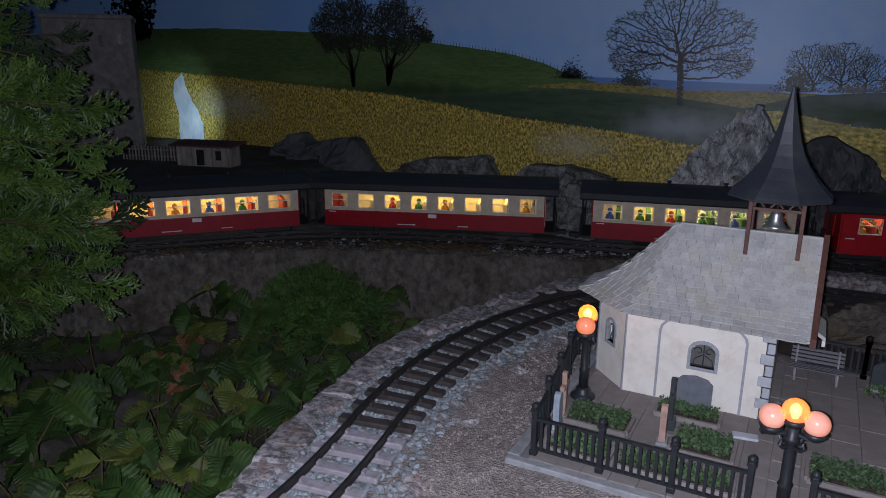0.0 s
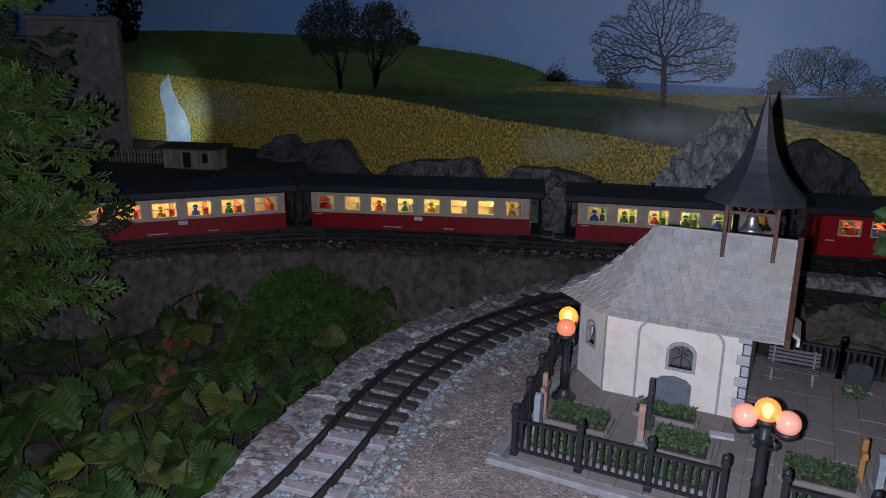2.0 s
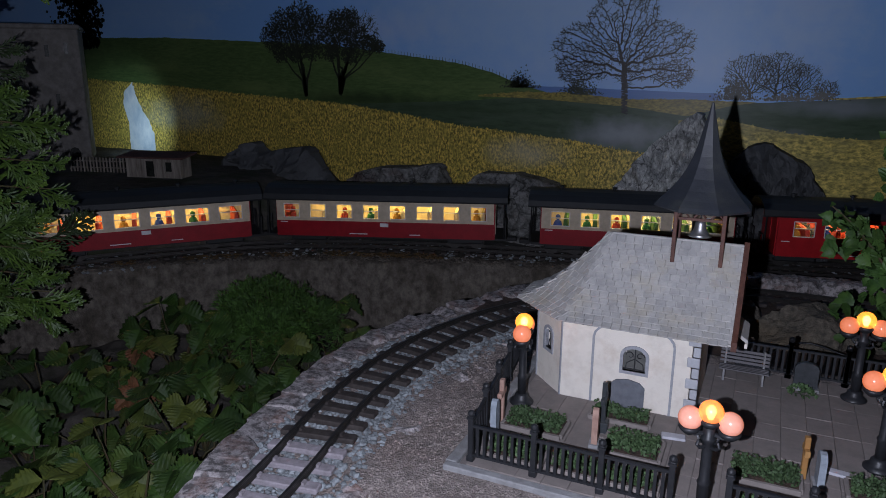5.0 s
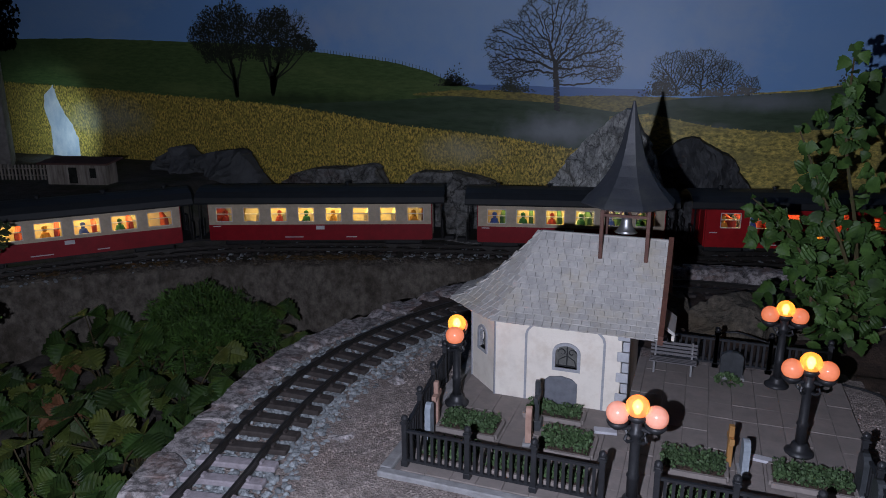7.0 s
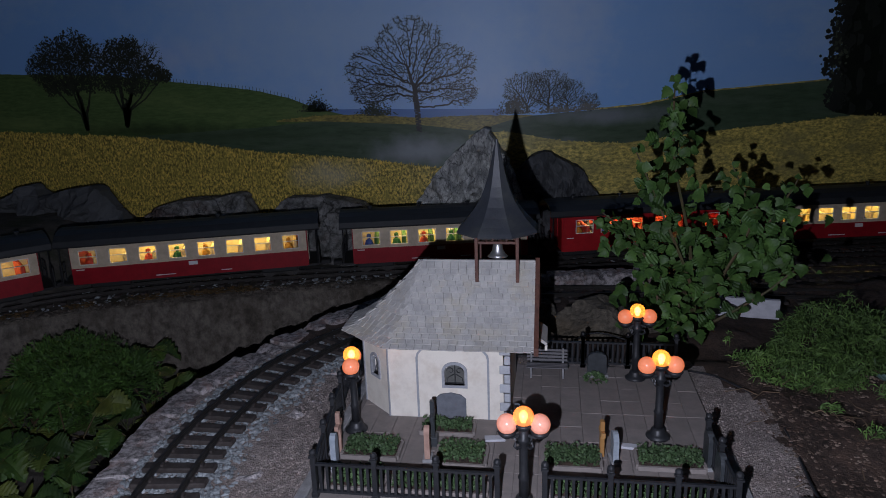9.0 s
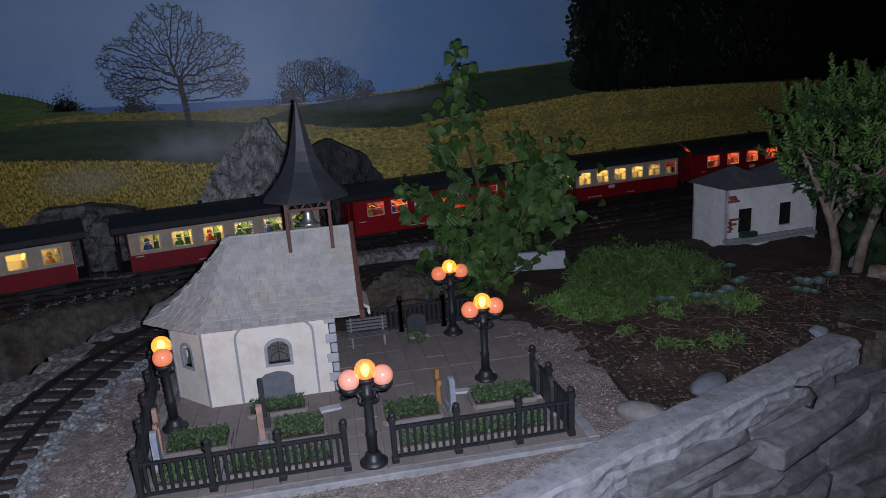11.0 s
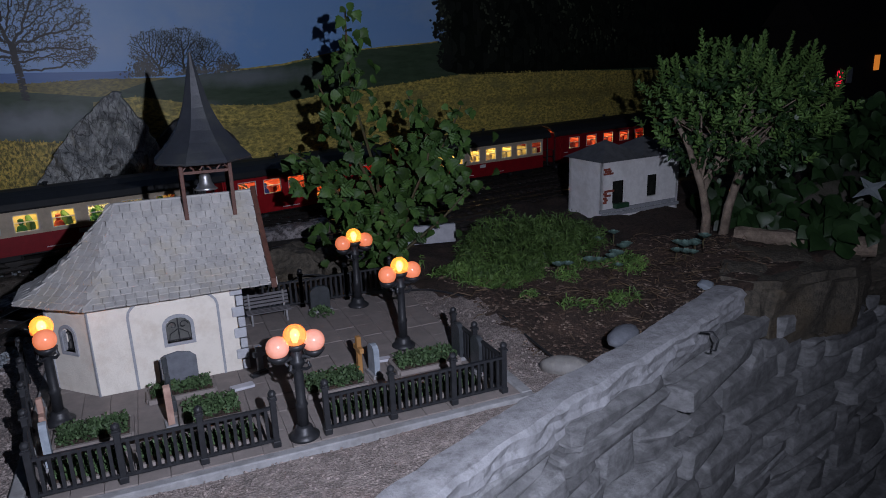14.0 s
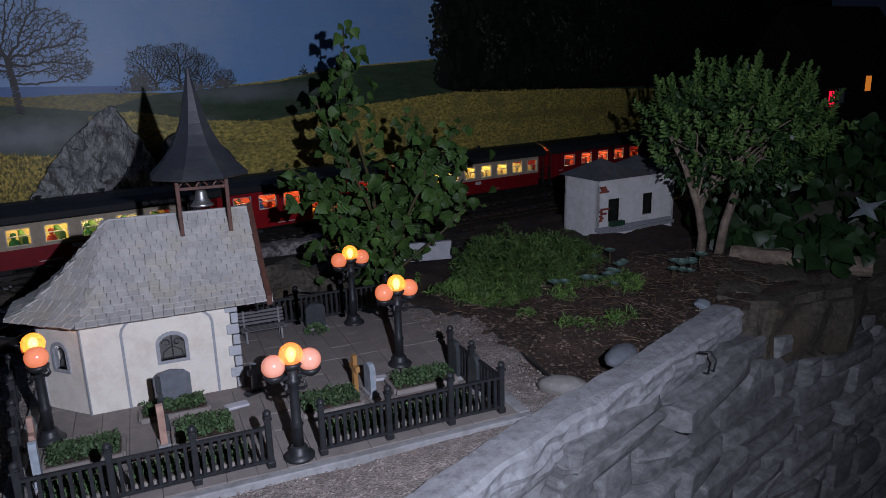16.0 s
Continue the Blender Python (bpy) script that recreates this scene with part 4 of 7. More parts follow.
part("field", strip([(-2.7, 0.32), (-2.16, 0.309), (-1.74, 0.291), (-1.38, 0.268), (-1.06, 0.251), (-0.87, 0.228), (-0.7, 0.203), (-0.53, 0.19), (-0.38, 0.178), (-0.24, 0.16), (-0.1, 0.14)], [(-2.7, -0.12), (-0.1, -0.12)], 0.0036), "print_rape", mural, "yellow rape field in flower")
RAPE_TOP = [(-2.7, 0.32), (-2.16, 0.309), (-1.74, 0.291), (-1.38, 0.268), (-1.06, 0.251), (-0.87, 0.228), (-0.7, 0.203), (-0.53, 0.19), (-0.38, 0.178), (-0.24, 0.16), (-0.1, 0.14)]
FAR_TOP = [(-0.02, 0.247), (0.145, 0.215), (0.3, 0.205), (0.47, 0.222), (0.69, 0.236), (0.94, 0.252), (1.2, 0.248), (2.0, 0.215)]
MID_TOP = [(-0.64, 0.29), (-0.53, 0.3), (-0.4, 0.302), (-0.24, 0.288), (-0.1, 0.291), (0.0, 0.288), (0.06, 0.2868)]
part("forest_shade", strip([(0.87, 0.266), (0.95, 0.262), (1.4, 0.258), (2.0, 0.25)], [(0.87, 0.262), (0.95, 0.248), (1.4, 0.24), (2.0, 0.228)], 0.0036, 30), "print_forest", mural)


def tufts(line, n, lo, hi, lift, seed, bm=None):
    """Ragged printed flower heads and stalks along the upper edge of a field."""
    r = random.Random(seed)
    bm = bm or bmesh.new()
    for _ in range(n):
        x = r.uniform(line[0][0], line[-1][0])
        z = line_y(line, x) + r.gauss(-0.001, 0.0014)
        h, w = r.uniform(lo, hi), r.uniform(0.0008, 0.0022)
        flat([(x - w, z - h), (x + w, z - h), (x + w * r.uniform(.5, 1.3), z + h * .5), (x, z + h), (x - w * r.uniform(.5, 1.3), z + h * .5)], lift + r.uniform(0, 0.0006), bm)
    return bm


part("flower_heads", tufts(RAPE_TOP, 1500, 0.002, 0.0065, 0.0039, 4), "print_rape", mural, kind="stuff")
part("flower_heads", tufts(MID_TOP, 260, 0.0008, 0.002, 0.0029, 5), "print_rape_mid", mural, kind="stuff")
part("flower_heads", tufts(FAR_TOP, 700, 0.001, 0.0032, 0.0033, 6), "print_rape_far", mural, kind="stuff")


def leaf_patch(bm, x, z, s, lift, r, jag=3):
    a = r.uniform(0, 6.28)
    v = [bm.verts.new((x + s * r.uniform(.6, 1.2) * math.cos(a + 2 * math.pi * k / jag), wall_y(x) - lift, z + s * r.uniform(.6, 1.2) * math.sin(a + 2 * math.pi * k / jag))) for k in range(jag)]
    bm.faces.new(v)


def grown_tree(name, base, fork, crowns, n, seed, mat, tip_w, leaves, leaf, label, step_=0.006):
    """A printed bare tree: a trunk from base to fork, branches that grow towards points spread over round crowns (x, z, rx, rz)."""
    r = random.Random(seed)
    goals = []
    while len(goals) < n:
        cx, cz, rx, rz = crowns[len(goals) % len(crowns)]
        u, v = r.uniform(-1, 1), r.uniform(-1, 1)
        if u * u + v * v < 1 + 0.25 * noise.noise(Vector((u * 3, v * 3, seed))) and noise.noise(Vector((u * 5, v * 5, seed + 3))) > -0.42:
            goals.append((cx + rx * u, cz + rz * v))
    goals = np.array(goals)
    k = max(2, round(math.dist(base, fork) / step_))
    nodes = [np.array(base) + (np.array(fork) - np.array(base)) * i / k + np.array([r.gauss(0, .0006), 0]) for i in range(k + 1)]
    up = [i - 1 for i in range(k + 1)]
    for _ in range(110):
        if len(goals) == 0 or len(nodes) > 5000:
            break
        P = np.array(nodes)
        d2 = ((goals[:, None, :] - P[None, k // 2:, :]) ** 2).sum(2)
        near = d2.argmin(1) + k // 2
        grew = False
        for i in set(near.tolist()):
            way = goals[near == i] - P[i]
            way = (way / np.maximum(np.linalg.norm(way, axis=1), 1e-6)[:, None]).sum(0)
            way = way / max(np.linalg.norm(way), 1e-6) + np.array([r.gauss(0, .42), r.gauss(0, .42)])
            q = P[i] + way / max(np.linalg.norm(way), 1e-6) * step_
            if ((P - q) ** 2).sum(1).min() > (step_ * 0.35) ** 2:
                nodes.append(q)
                up.append(i)
                grew = True
        goals = goals[d2.min(1) > (step_ * 1.1) ** 2]
        if not grew:
            break
    load = [0] * len(nodes)
    parents = set(up)
    tips = [i for i in range(len(nodes)) if i not in parents]
    for i in tips:
        while i >= 0:
            load[i] += 1
            i = up[i]
    bm = bmesh.new()
    for i in range(1, len(nodes)):
        a, b = nodes[up[i]], nodes[i]
        wa, wb = tip_w * max(load[up[i]], 1) ** 0.43, tip_w * max(load[i], 1) ** 0.43
        if up[i] > k:
            wa = min(wa, wb * 1.5)
        d = (b - a) / max(np.linalg.norm(b - a), 1e-6)
        flat([(a[0] - d[1] * wa, a[1] + d[0] * wa), (a[0] + d[1] * wa, a[1] - d[0] * wa), (b[0] + d[1] * wb, b[1] - d[0] * wb), (b[0] - d[1] * wb, b[1] + d[0] * wb)], 0.0044, bm)
    for i in range(k + 1, len(nodes)):
        if load[i] < 4:
            x, z = nodes[i]
            for _ in range(leaves):
                a, l, w = r.uniform(0, 6.28), leaf * r.uniform(2, 5), leaf * 0.17
                flat([(x - w * math.sin(a), z + w * math.cos(a)), (x + w * math.sin(a), z - w * math.cos(a)), (x + l * math.cos(a), z + l * math.sin(a))], 0.0045 + r.uniform(0, 0.0003), bm)
                if r.random() < 0.4:
                    leaf_patch(bm, x + l * math.cos(a), z + l * math.sin(a), leaf * r.uniform(.3, .7), 0.0049, r)
    return part(name, bm, mat, mural, label)


def leafy_crown(trunk, clusters, seed, label):
    """A printed tree with a forked trunk and a crown of leaf clusters (x, z, radius)."""
    r = random.Random(seed)
    bm = bmesh.new()
    x, z = trunk
    for cx, cz, cr in clusters:
        if cz - cr < z + 0.13:
            pts = [(x, z, 0.0065), (x + (cx - x) * .12, z + 0.045, 0.005), (x + (cx - x) * .5, z + (cz - z) * .55, 0.0035), (cx, cz, 0.0018)]
            for (x0, z0, w0), (x1, z1, w1) in zip(pts, pts[1:]):
                flat([(x0 - w0, z0), (x0 + w0, z0), (x1 + w1, z1), (x1 - w1, z1)], 0.0044, bm)
        cr *= 1.05
        for _ in range(int(cr * 11000)):
            a, q = r.uniform(0, 6.28), cr * r.random() ** 0.55 * r.uniform(0.75, 1.12)
            leaf_patch(bm, cx + q * math.cos(a), cz + 0.85 * q * math.sin(a), r.uniform(.0016, .0038), 0.0046 + 0.0002 * r.random(), r, 4)
    return part("tree", bm, "print_tree", mural, label)


leafy_crown((-1.213, 0.275), [(-1.33, 0.45, 0.045), (-1.28, 0.49, 0.05), (-1.22, 0.505, 0.055), (-1.17, 0.47, 0.05), (-1.24, 0.44, 0.05), (-1.3, 0.405, 0.036), (-1.18, 0.41, 0.036), (-1.245, 0.4, 0.03)], 3, "dark leafy printed tree")
leafy_crown((-1.087, 0.283), [(-1.09, 0.485, 0.045), (-1.05, 0.5, 0.035), (-1.1, 0.44, 0.045), (-1.03, 0.45, 0.045), (-0.985, 0.425, 0.03), (-1.05, 0.4, 0.036), (-0.955, 0.42, 0.022), (-1.12, 0.405, 0.03)], 8, "dark leafy printed tree")
grown_tree("tree", (-0.241, 0.252), (-0.25, 0.372), [(-0.262, 0.475, 0.09, 0.075), (-0.35, 0.41, 0.085, 0.07), (-0.17, 0.405, 0.085, 0.075), (-0.265, 0.41, 0.11, 0.08), (-0.37, 0.36, 0.055, 0.035), (-0.13, 0.35, 0.045, 0.03)], 2400, 21, "print_bare", 0.00064, 4, 0.0024, "bare printed tree with a round crown of fine twigs", 0.0042)
for bx, crown, sd in ((0.045, (0.045, 0.352, 0.062, 0.045), 4), (0.1, (0.1, 0.356, 0.058, 0.046), 5), (0.15, (0.152, 0.34, 0.04, 0.036), 6), (0.21, (0.21, 0.318, 0.022, 0.02), 7)):
    grown_tree("tree", (bx, 0.292), (bx, 0.305), [crown], int(14000 * crown[2] * 2), sd, "print_tree", 0.0005, 2, 0.002, "bare printed tree in a far clump", 0.0036)
rt = random.Random(5)
for x0, x1, z0, h, nn, nm in ((-0.035, 0.06, 0.292, 0.055, 650, "print_tree"), (0.05, 0.2, 0.292, 0.02, 350, "print_tree"), (-0.57, -0.47, 0.312, 0.036, 520, "print_bush"), (-0.41, -0.31, 0.298, 0.042, 560, "print_bush"), (0.16, 0.24, 0.296, 0.03, 250, "print_tree"), (0.4, 0.43, 0.318, 0.03, 60, "print_tree"), (0.5, 0.525, 0.33, 0.015, 30, "print_tree")):
    bm = bmesh.new()
    for _ in range(nn):
        u = rt.gauss(0, 0.38)
        leaf_patch(bm, (x0 + x1) / 2 + u * (x1 - x0) / 2, z0 + abs(rt.gauss(0, .45)) * h * max(0.2, 1 - u * u * .6), rt.uniform(.0014, .003), 0.0048, rt, 4)
    part("bush", bm, nm, mural)
bm = bmesh.new()
for i in range(700):
    x = 0.9 + 1.1 * rt.random() ** 0.9
    leaf_patch(bm, x + 0.02 * rt.gauss(0, 1), rt.uniform(0.262, 0.85), 0.02, 0.0047 + 0.0003 * rt.random(), rt, 6)
for x0, x1 in zip((0.87, 1.1, 1.35, 1.6, 1.9, 2.2, 2.6, 3.0), (1.1, 1.35, 1.6, 1.9, 2.2, 2.6, 3.0, 3.38)):
    z0, z1 = (line_y([(0.87, 0.262), (1.2, 0.255), (2.0, 0.235), (2.3, -0.15), (3.38, -0.15)], x) for x in (x0, x1))
    flat([(x0, z0), (x1, z1), (x1, 1.44), (x0, 1.44)], 0.0044, bm)
for i in range(1500):
    z = rt.uniform(0.27, 1.0)
    leaf_patch(bm, 0.862 + rt.gauss(0, 0.014) + 0.03 * noise.noise(Vector((z * 14, 3, 0))), z, rt.uniform(.002, .008), 0.0046, rt, 5)
part("forest", bm, "print_forest", mural, "nearly black printed forest edge", kind="stuff")
bm = bmesh.new()
for i in range(2600):
    x = 0.85 + 0.9 * rt.random() ** 1.4
    z = rt.uniform(0.3, 0.9)
    if noise.noise(Vector((x * 9, z * 7, 2))) > 0.05:
        leaf_patch(bm, x, z, rt.uniform(.002, .007), 0.0052, rt, 5)
part("forest_leaf", bm, "print_leaf", mural, "faint leaves in the printed forest", kind="stuff")
bm = bmesh.new()
for i in range(40):
    x = -0.95 + 0.4 * i / 40
    z = line_y([(-0.95, 0.405), (-0.91, 0.4), (-0.7, 0.374), (-0.6, 0.35), (-0.52, 0.32)], x)
    flat([(x, z - 0.003), (x + 0.0012, z - 0.003), (x + 0.0012, z + 0.009), (x, z + 0.009)], 0.0042, bm)
part("printed_fence", bm, "print_tree", mural)


def tint(name, blobs):
    """Soft patches (x, z, half width, half height, colour, strength) over a print's colour: printed tones and painted
    light.
    """
    nt = M[name].node_tree
    N, L = nt.nodes, nt.links
    p = N["Principled BSDF"]
    col = p.inputs["Base Color"].links[0].from_socket
    geo = N.new("ShaderNodeNewGeometry")
    wob = N.new("ShaderNodeTexNoise")
    wob.inputs["Scale"].default_value = 24
    wob.inputs["Detail"].default_value = 5
    L.new(geo.outputs["Position"], wob.inputs["Vector"])
    for x, z, w, h, c, strength in blobs:
        sb = N.new("ShaderNodeVectorMath")
        sb.operation = "SUBTRACT"
        L.new(geo.outputs["Position"], sb.inputs[0])
        sb.inputs[1].default_value = (x, 0, z)
        sc = N.new("ShaderNodeVectorMath")
        sc.operation = "MULTIPLY"
        L.new(sb.outputs[0], sc.inputs[0])
        sc.inputs[1].default_value = (1 / w, 0, 1 / h)
        ln = N.new("ShaderNodeVectorMath")
        ln.operation = "LENGTH"
        L.new(sc.outputs[0], ln.inputs[0])
        ad = N.new("ShaderNodeMath")
        ad.operation = "MULTIPLY_ADD"
        L.new(wob.outputs["Fac"], ad.inputs[0])
        ad.inputs[1].default_value = 0.9
        L.new(ln.outputs["Value"], ad.inputs[2])
        mr = N.new("ShaderNodeMapRange")
        mr.inputs[1].default_value, mr.inputs[2].default_value = 1.5, 0.6
        mr.inputs[3].default_value, mr.inputs[4].default_value = 0.0, strength
        L.new(ad.outputs[0], mr.inputs[0])
        mx = N.new("ShaderNodeMix")
        mx.data_type = "RGBA"
        L.new(mr.outputs[0], mx.inputs[0])
        L.new(col, mx.inputs[6])
        mx.inputs[7].default_value = (*c, 1)
        col = mx.outputs[2]
    L.new(col, p.inputs["Base Color"])


tint("print_meadow", [(-0.25, 0.2, 0.15, 0.05, (0.34, 0.37, 0.4), 0.9), (0.25, 0.28, 0.22, 0.03, (0.28, 0.31, 0.34), 0.7), (0.1, 0.2, 0.12, 0.03, (0.3, 0.32, 0.34), 0.7), (-0.75, 0.25, 0.25, 0.02, (0.05, 0.08, 0.035), 0.6)])
# the last patch paints the hazy beam beside the glare into the field
tint("print_rape", [(-0.5, 0.14, 0.14, 0.05, (0.62, 0.58, 0.42), 0.6), (-2.3, 0.3, 0.35, 0.2, (0.16, 0.12, 0.04), 0.5), (-1.72, 0.2, 0.2, 0.07, (0.5, 0.53, 0.46), 0.55)])
tint("print_rape_far", [(-0.06, 0.15, 0.07, 0.07, (0.4, 0.4, 0.36), 0.55), (0.12, 0.14, 0.2, 0.025, (0.2, 0.19, 0.08), 0.6), (0.5, 0.2, 0.25, 0.014, (0.16, 0.15, 0.06), 0.6), (1.4, 0.16, 0.6, 0.02, (0.25, 0.2, 0.07), 0.5)])
tint("print_hill", [(-1.0, 0.27, 0.35, 0.03, (0.03, 0.05, 0.02), 0.8), (-2.2, 0.42, 0.4, 0.09, (0.04, 0.06, 0.025), 0.8)])
# last two patches: a beam of glare and extra brightness painted into the sky
tint("print_sky", [(-0.2, 0.36, 0.5, 0.06, (0.54, 0.7, 1.0), 0.5), (-1.0, 0.47, 0.3, 0.05, (0.66, 0.74, 0.98), 0.45), (0.15, 0.62, 0.14, 0.3, (0.62, 0.76, 1.0), 0.6), (-0.4, 0.53, 0.7, 0.24, (0.55, 0.74, 1.0), 0.65)])
for base, fork, crowns, sd in (((-1.213, 0.272), (-1.216, 0.315), [(-1.29, 0.455, 0.07, 0.07), (-1.2, 0.475, 0.07, 0.06)], 61), ((-1.087, 0.278), (-1.084, 0.32), [(-1.09, 0.46, 0.05, 0.06), (-1.01, 0.45, 0.06, 0.06)], 64)):
    grown_tree("tree_limbs", base, fork, crowns, 420, sd, "print_tree", 0.0009, 3, 0.0034, "dark forked limbs and leaves", 0.008)
# dark foliage printed above the tower
bm = bmesh.new()
for i in range(1500):
    x, z = rt.gauss(-2.16, 0.06), rt.uniform(0.42, 0.64)
    if x < -2.06 - 0.5 * max(0.0, 0.5 - z) + 0.03 * noise.noise(Vector((x * 20, z * 20, 1))):
        leaf_patch(bm, x, z, rt.uniform(.003, .009), 0.0046, rt, 5)
part("dark_foliage", bm, "print_forest", mural, "nearly black printed foliage", kind="stuff")
# a pale pointed patch of light behind the shed, painted onto the print
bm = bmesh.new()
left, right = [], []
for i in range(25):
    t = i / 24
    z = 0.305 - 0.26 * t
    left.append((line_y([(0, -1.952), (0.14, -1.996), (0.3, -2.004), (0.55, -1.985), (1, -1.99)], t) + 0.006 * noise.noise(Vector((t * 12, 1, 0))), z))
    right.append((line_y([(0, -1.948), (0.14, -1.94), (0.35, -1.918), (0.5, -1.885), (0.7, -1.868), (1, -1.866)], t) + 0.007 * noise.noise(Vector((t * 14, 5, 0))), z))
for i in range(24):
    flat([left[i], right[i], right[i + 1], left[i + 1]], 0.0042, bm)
part("mist_cloud", bm, "print_mist", mural, "pale bluish white patch of light painted on the wall")
# an added small bluish white spot without a lamp body brightens the painted patch
glim = bpy.data.lights.new("glare_spot", "SPOT")
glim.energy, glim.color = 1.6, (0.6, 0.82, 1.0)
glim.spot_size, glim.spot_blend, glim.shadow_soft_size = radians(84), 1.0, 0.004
new("glare_spot", glim).matrix_world = look((-1.8, 1.97, 0.12), (-1.935, 2.22, 0.165))
# the wall that carries it
bm = prism([(-2.9, 2.224)] + [(-0.4 + 0.1 * k, wall_y(-0.4 + 0.1 * k) + 0.004) for k in range(11)] + [(3.4, wall_y(3.4) + 0.004), (3.4, wall_y(3.4) + 0.12), (0.6, 2.5), (-0.4, 2.36), (-2.9, 2.36)], "z", -0.6, 1.5)
tagged(part("wall_north", bm, "concrete"), "plain wall behind the printed landscape", "wall", kind="structure")


# ---- rocks along the far track ----
def rock(label, c, size, seed, mat, cuts=6, rz=0, sub=4, amount=0.2, freq=1.4):
    ob = part("rock", rough_rock(c, size, seed, sub, amount, freq, cuts, rz), mat)
    return tagged(ob, label, "rock", group="rocks along the far track")


def crag(profile, y, depth, seed, mat, label):
    """A standing slab with a given outline (x, z), bellied towards the track."""
    bm = bmesh.new()
    cx = sum(p[0] for p in profile) / len(profile)
    cz = min(p[1] for p in profile)
    dense = smooth_line([(p[0], p[1], 0) for p in profile], 0.0065)
    rings = []
    K = 26
    for k in range(K + 1):
        t = k / K
        ring = []
        for p in dense:
            x = cx + (p.x - cx) * (1 - t)
            z = cz + (p.y - cz) * (1 - t * 0.92)
            bulge = depth * math.sin(math.pi / 2 * min(1, t * 1.4)) * (1 - 0.35 * (z - cz) / 0.3)
            n1 = noise.fractal(Vector((x * 14 + seed, z * 14, k * .02)), 1.0, 2.0, 5)
            n2 = noise.ridged_multi_fractal(Vector((x * 9 + seed, z * 9 + 4, 0)), 0.9, 2.0, 4, 1.0, 2.0)
            cleft = noise.cell(Vector(((x + 0.55 * z) * 26 + 3 * n1 + seed, (z - 0.3 * x) * 15 + 2 * n1, 0)))
            edge = min(1.0, 6 * t)
            ring.append(bm.verts.new((x + 0.006 * n1 + 0.004 * cleft, y - bulge + 0.03 * n1 + 0.024 * (1 - n2) + edge * 0.014 * cleft + 0.006 * noise.noise(Vector((x * 60, z * 60, seed))), z + 0.006 * n1)))
        rings.append(ring)
    for a, b in zip(rings, rings[1:]):
        for i in range(len(a) - 1):
            bm.faces.new((a[i], a[i + 1], b[i + 1], b[i]))
    back = [bm.verts.new((v.co.x, y + 0.05, v.co.z)) for v in rings[0]]
    for i in range(len(back) - 1):
        bm.faces.new((back[i], back[i + 1], rings[0][i + 1], rings[0][i]))
    return tagged(part("rock", bm, mat), label, "rock", group="rocks along the far track")


crag([(-0.285, -0.09), (-0.272, -0.02), (-0.246, 0.065), (-0.178, 0.163), (-0.1, 0.235), (-0.066, 0.262), (-0.04, 0.25), (-0.012, 0.195), (0.02, 0.13), (0.06, 0.0), (0.07, -0.09)], 2.15, 0.09, 3.3, "rock_grey", "tall pale grey pointed crag with cracks and ledges")
crag([(-0.06, -0.09), (0.0, 0.11), (0.045, 0.175), (0.09, 0.195), (0.14, 0.175), (0.2, 0.135), (0.24, 0.06), (0.26, -0.09)], 2.19, 0.06, 7.7, "rock_dark", "smooth dark grey rounded rock behind the track")
crag([(-1.5, -0.09), (-1.46, 0.04), (-1.39, 0.1), (-1.32, 0.14), (-1.27, 0.115), (-1.19, 0.13), (-1.11, 0.127), (-1.06, 0.06), (-1.0, -0.03), (-0.98, -0.09)], 2.06, 0.07, 1.1, "rock_dark", "broad dark grey rock slab")
crag([(-1.04, -0.09), (-1.035, 0.0), (-0.98, 0.06), (-0.89, 0.09), (-0.8, 0.097), (-0.72, 0.1), (-0.68, 0.04), (-0.675, -0.09)], 2.1, 0.06, 5.2, "rock_slab", "rounded grey-green rock slab")
crag([(-0.71, -0.09), (-0.68, -0.03), (-0.64, 0.05), (-0.6, 0.088), (-0.53, 0.09), (-0.45, 0.086), (-0.37, 0.06), (-0.31, 0.038), (-0.29, -0.03), (-0.28, -0.09)], 2.13, 0.06, 9.4, "rock_slab", "long reddish grey rock slab")


# ---- the train, standing on the far track ----
def along(x):
    """How far along the far track a place x lies."""
    return 0.01 * min(range(len(FAR)), key=lambda i: abs(FAR[i].x - x))


def track_at(s):
    """The place and heading of the far track, s metres along it."""
    i = min(max(int(s / 0.01), 0), len(FAR) - 2)
    p = FAR[i] + (FAR[i + 1] - FAR[i]) * (s / 0.01 - i)
    return p


def bogie(parent, x, z0):
    b = part("bogie", box((x, 0, z0 + 0.016), (0.07, 0.052, 0.01), bevel=0.002), "chassis", parent)
    for dx in (-0.022, 0.022):
        for s in (-1, 1):
            w = lathe([(0.0, -0.0025), (0.0125, -0.0025), (0.0125, 0.0), (0.0145, 0.0), (0.0145, 0.0015), (0.0, 0.0015)], n=16)
            w.transform(pose(x + dx, s * 0.0183, z0 + 0.0145, 90 * s))
            part("wheel", w, "rail", b, smooth=False)


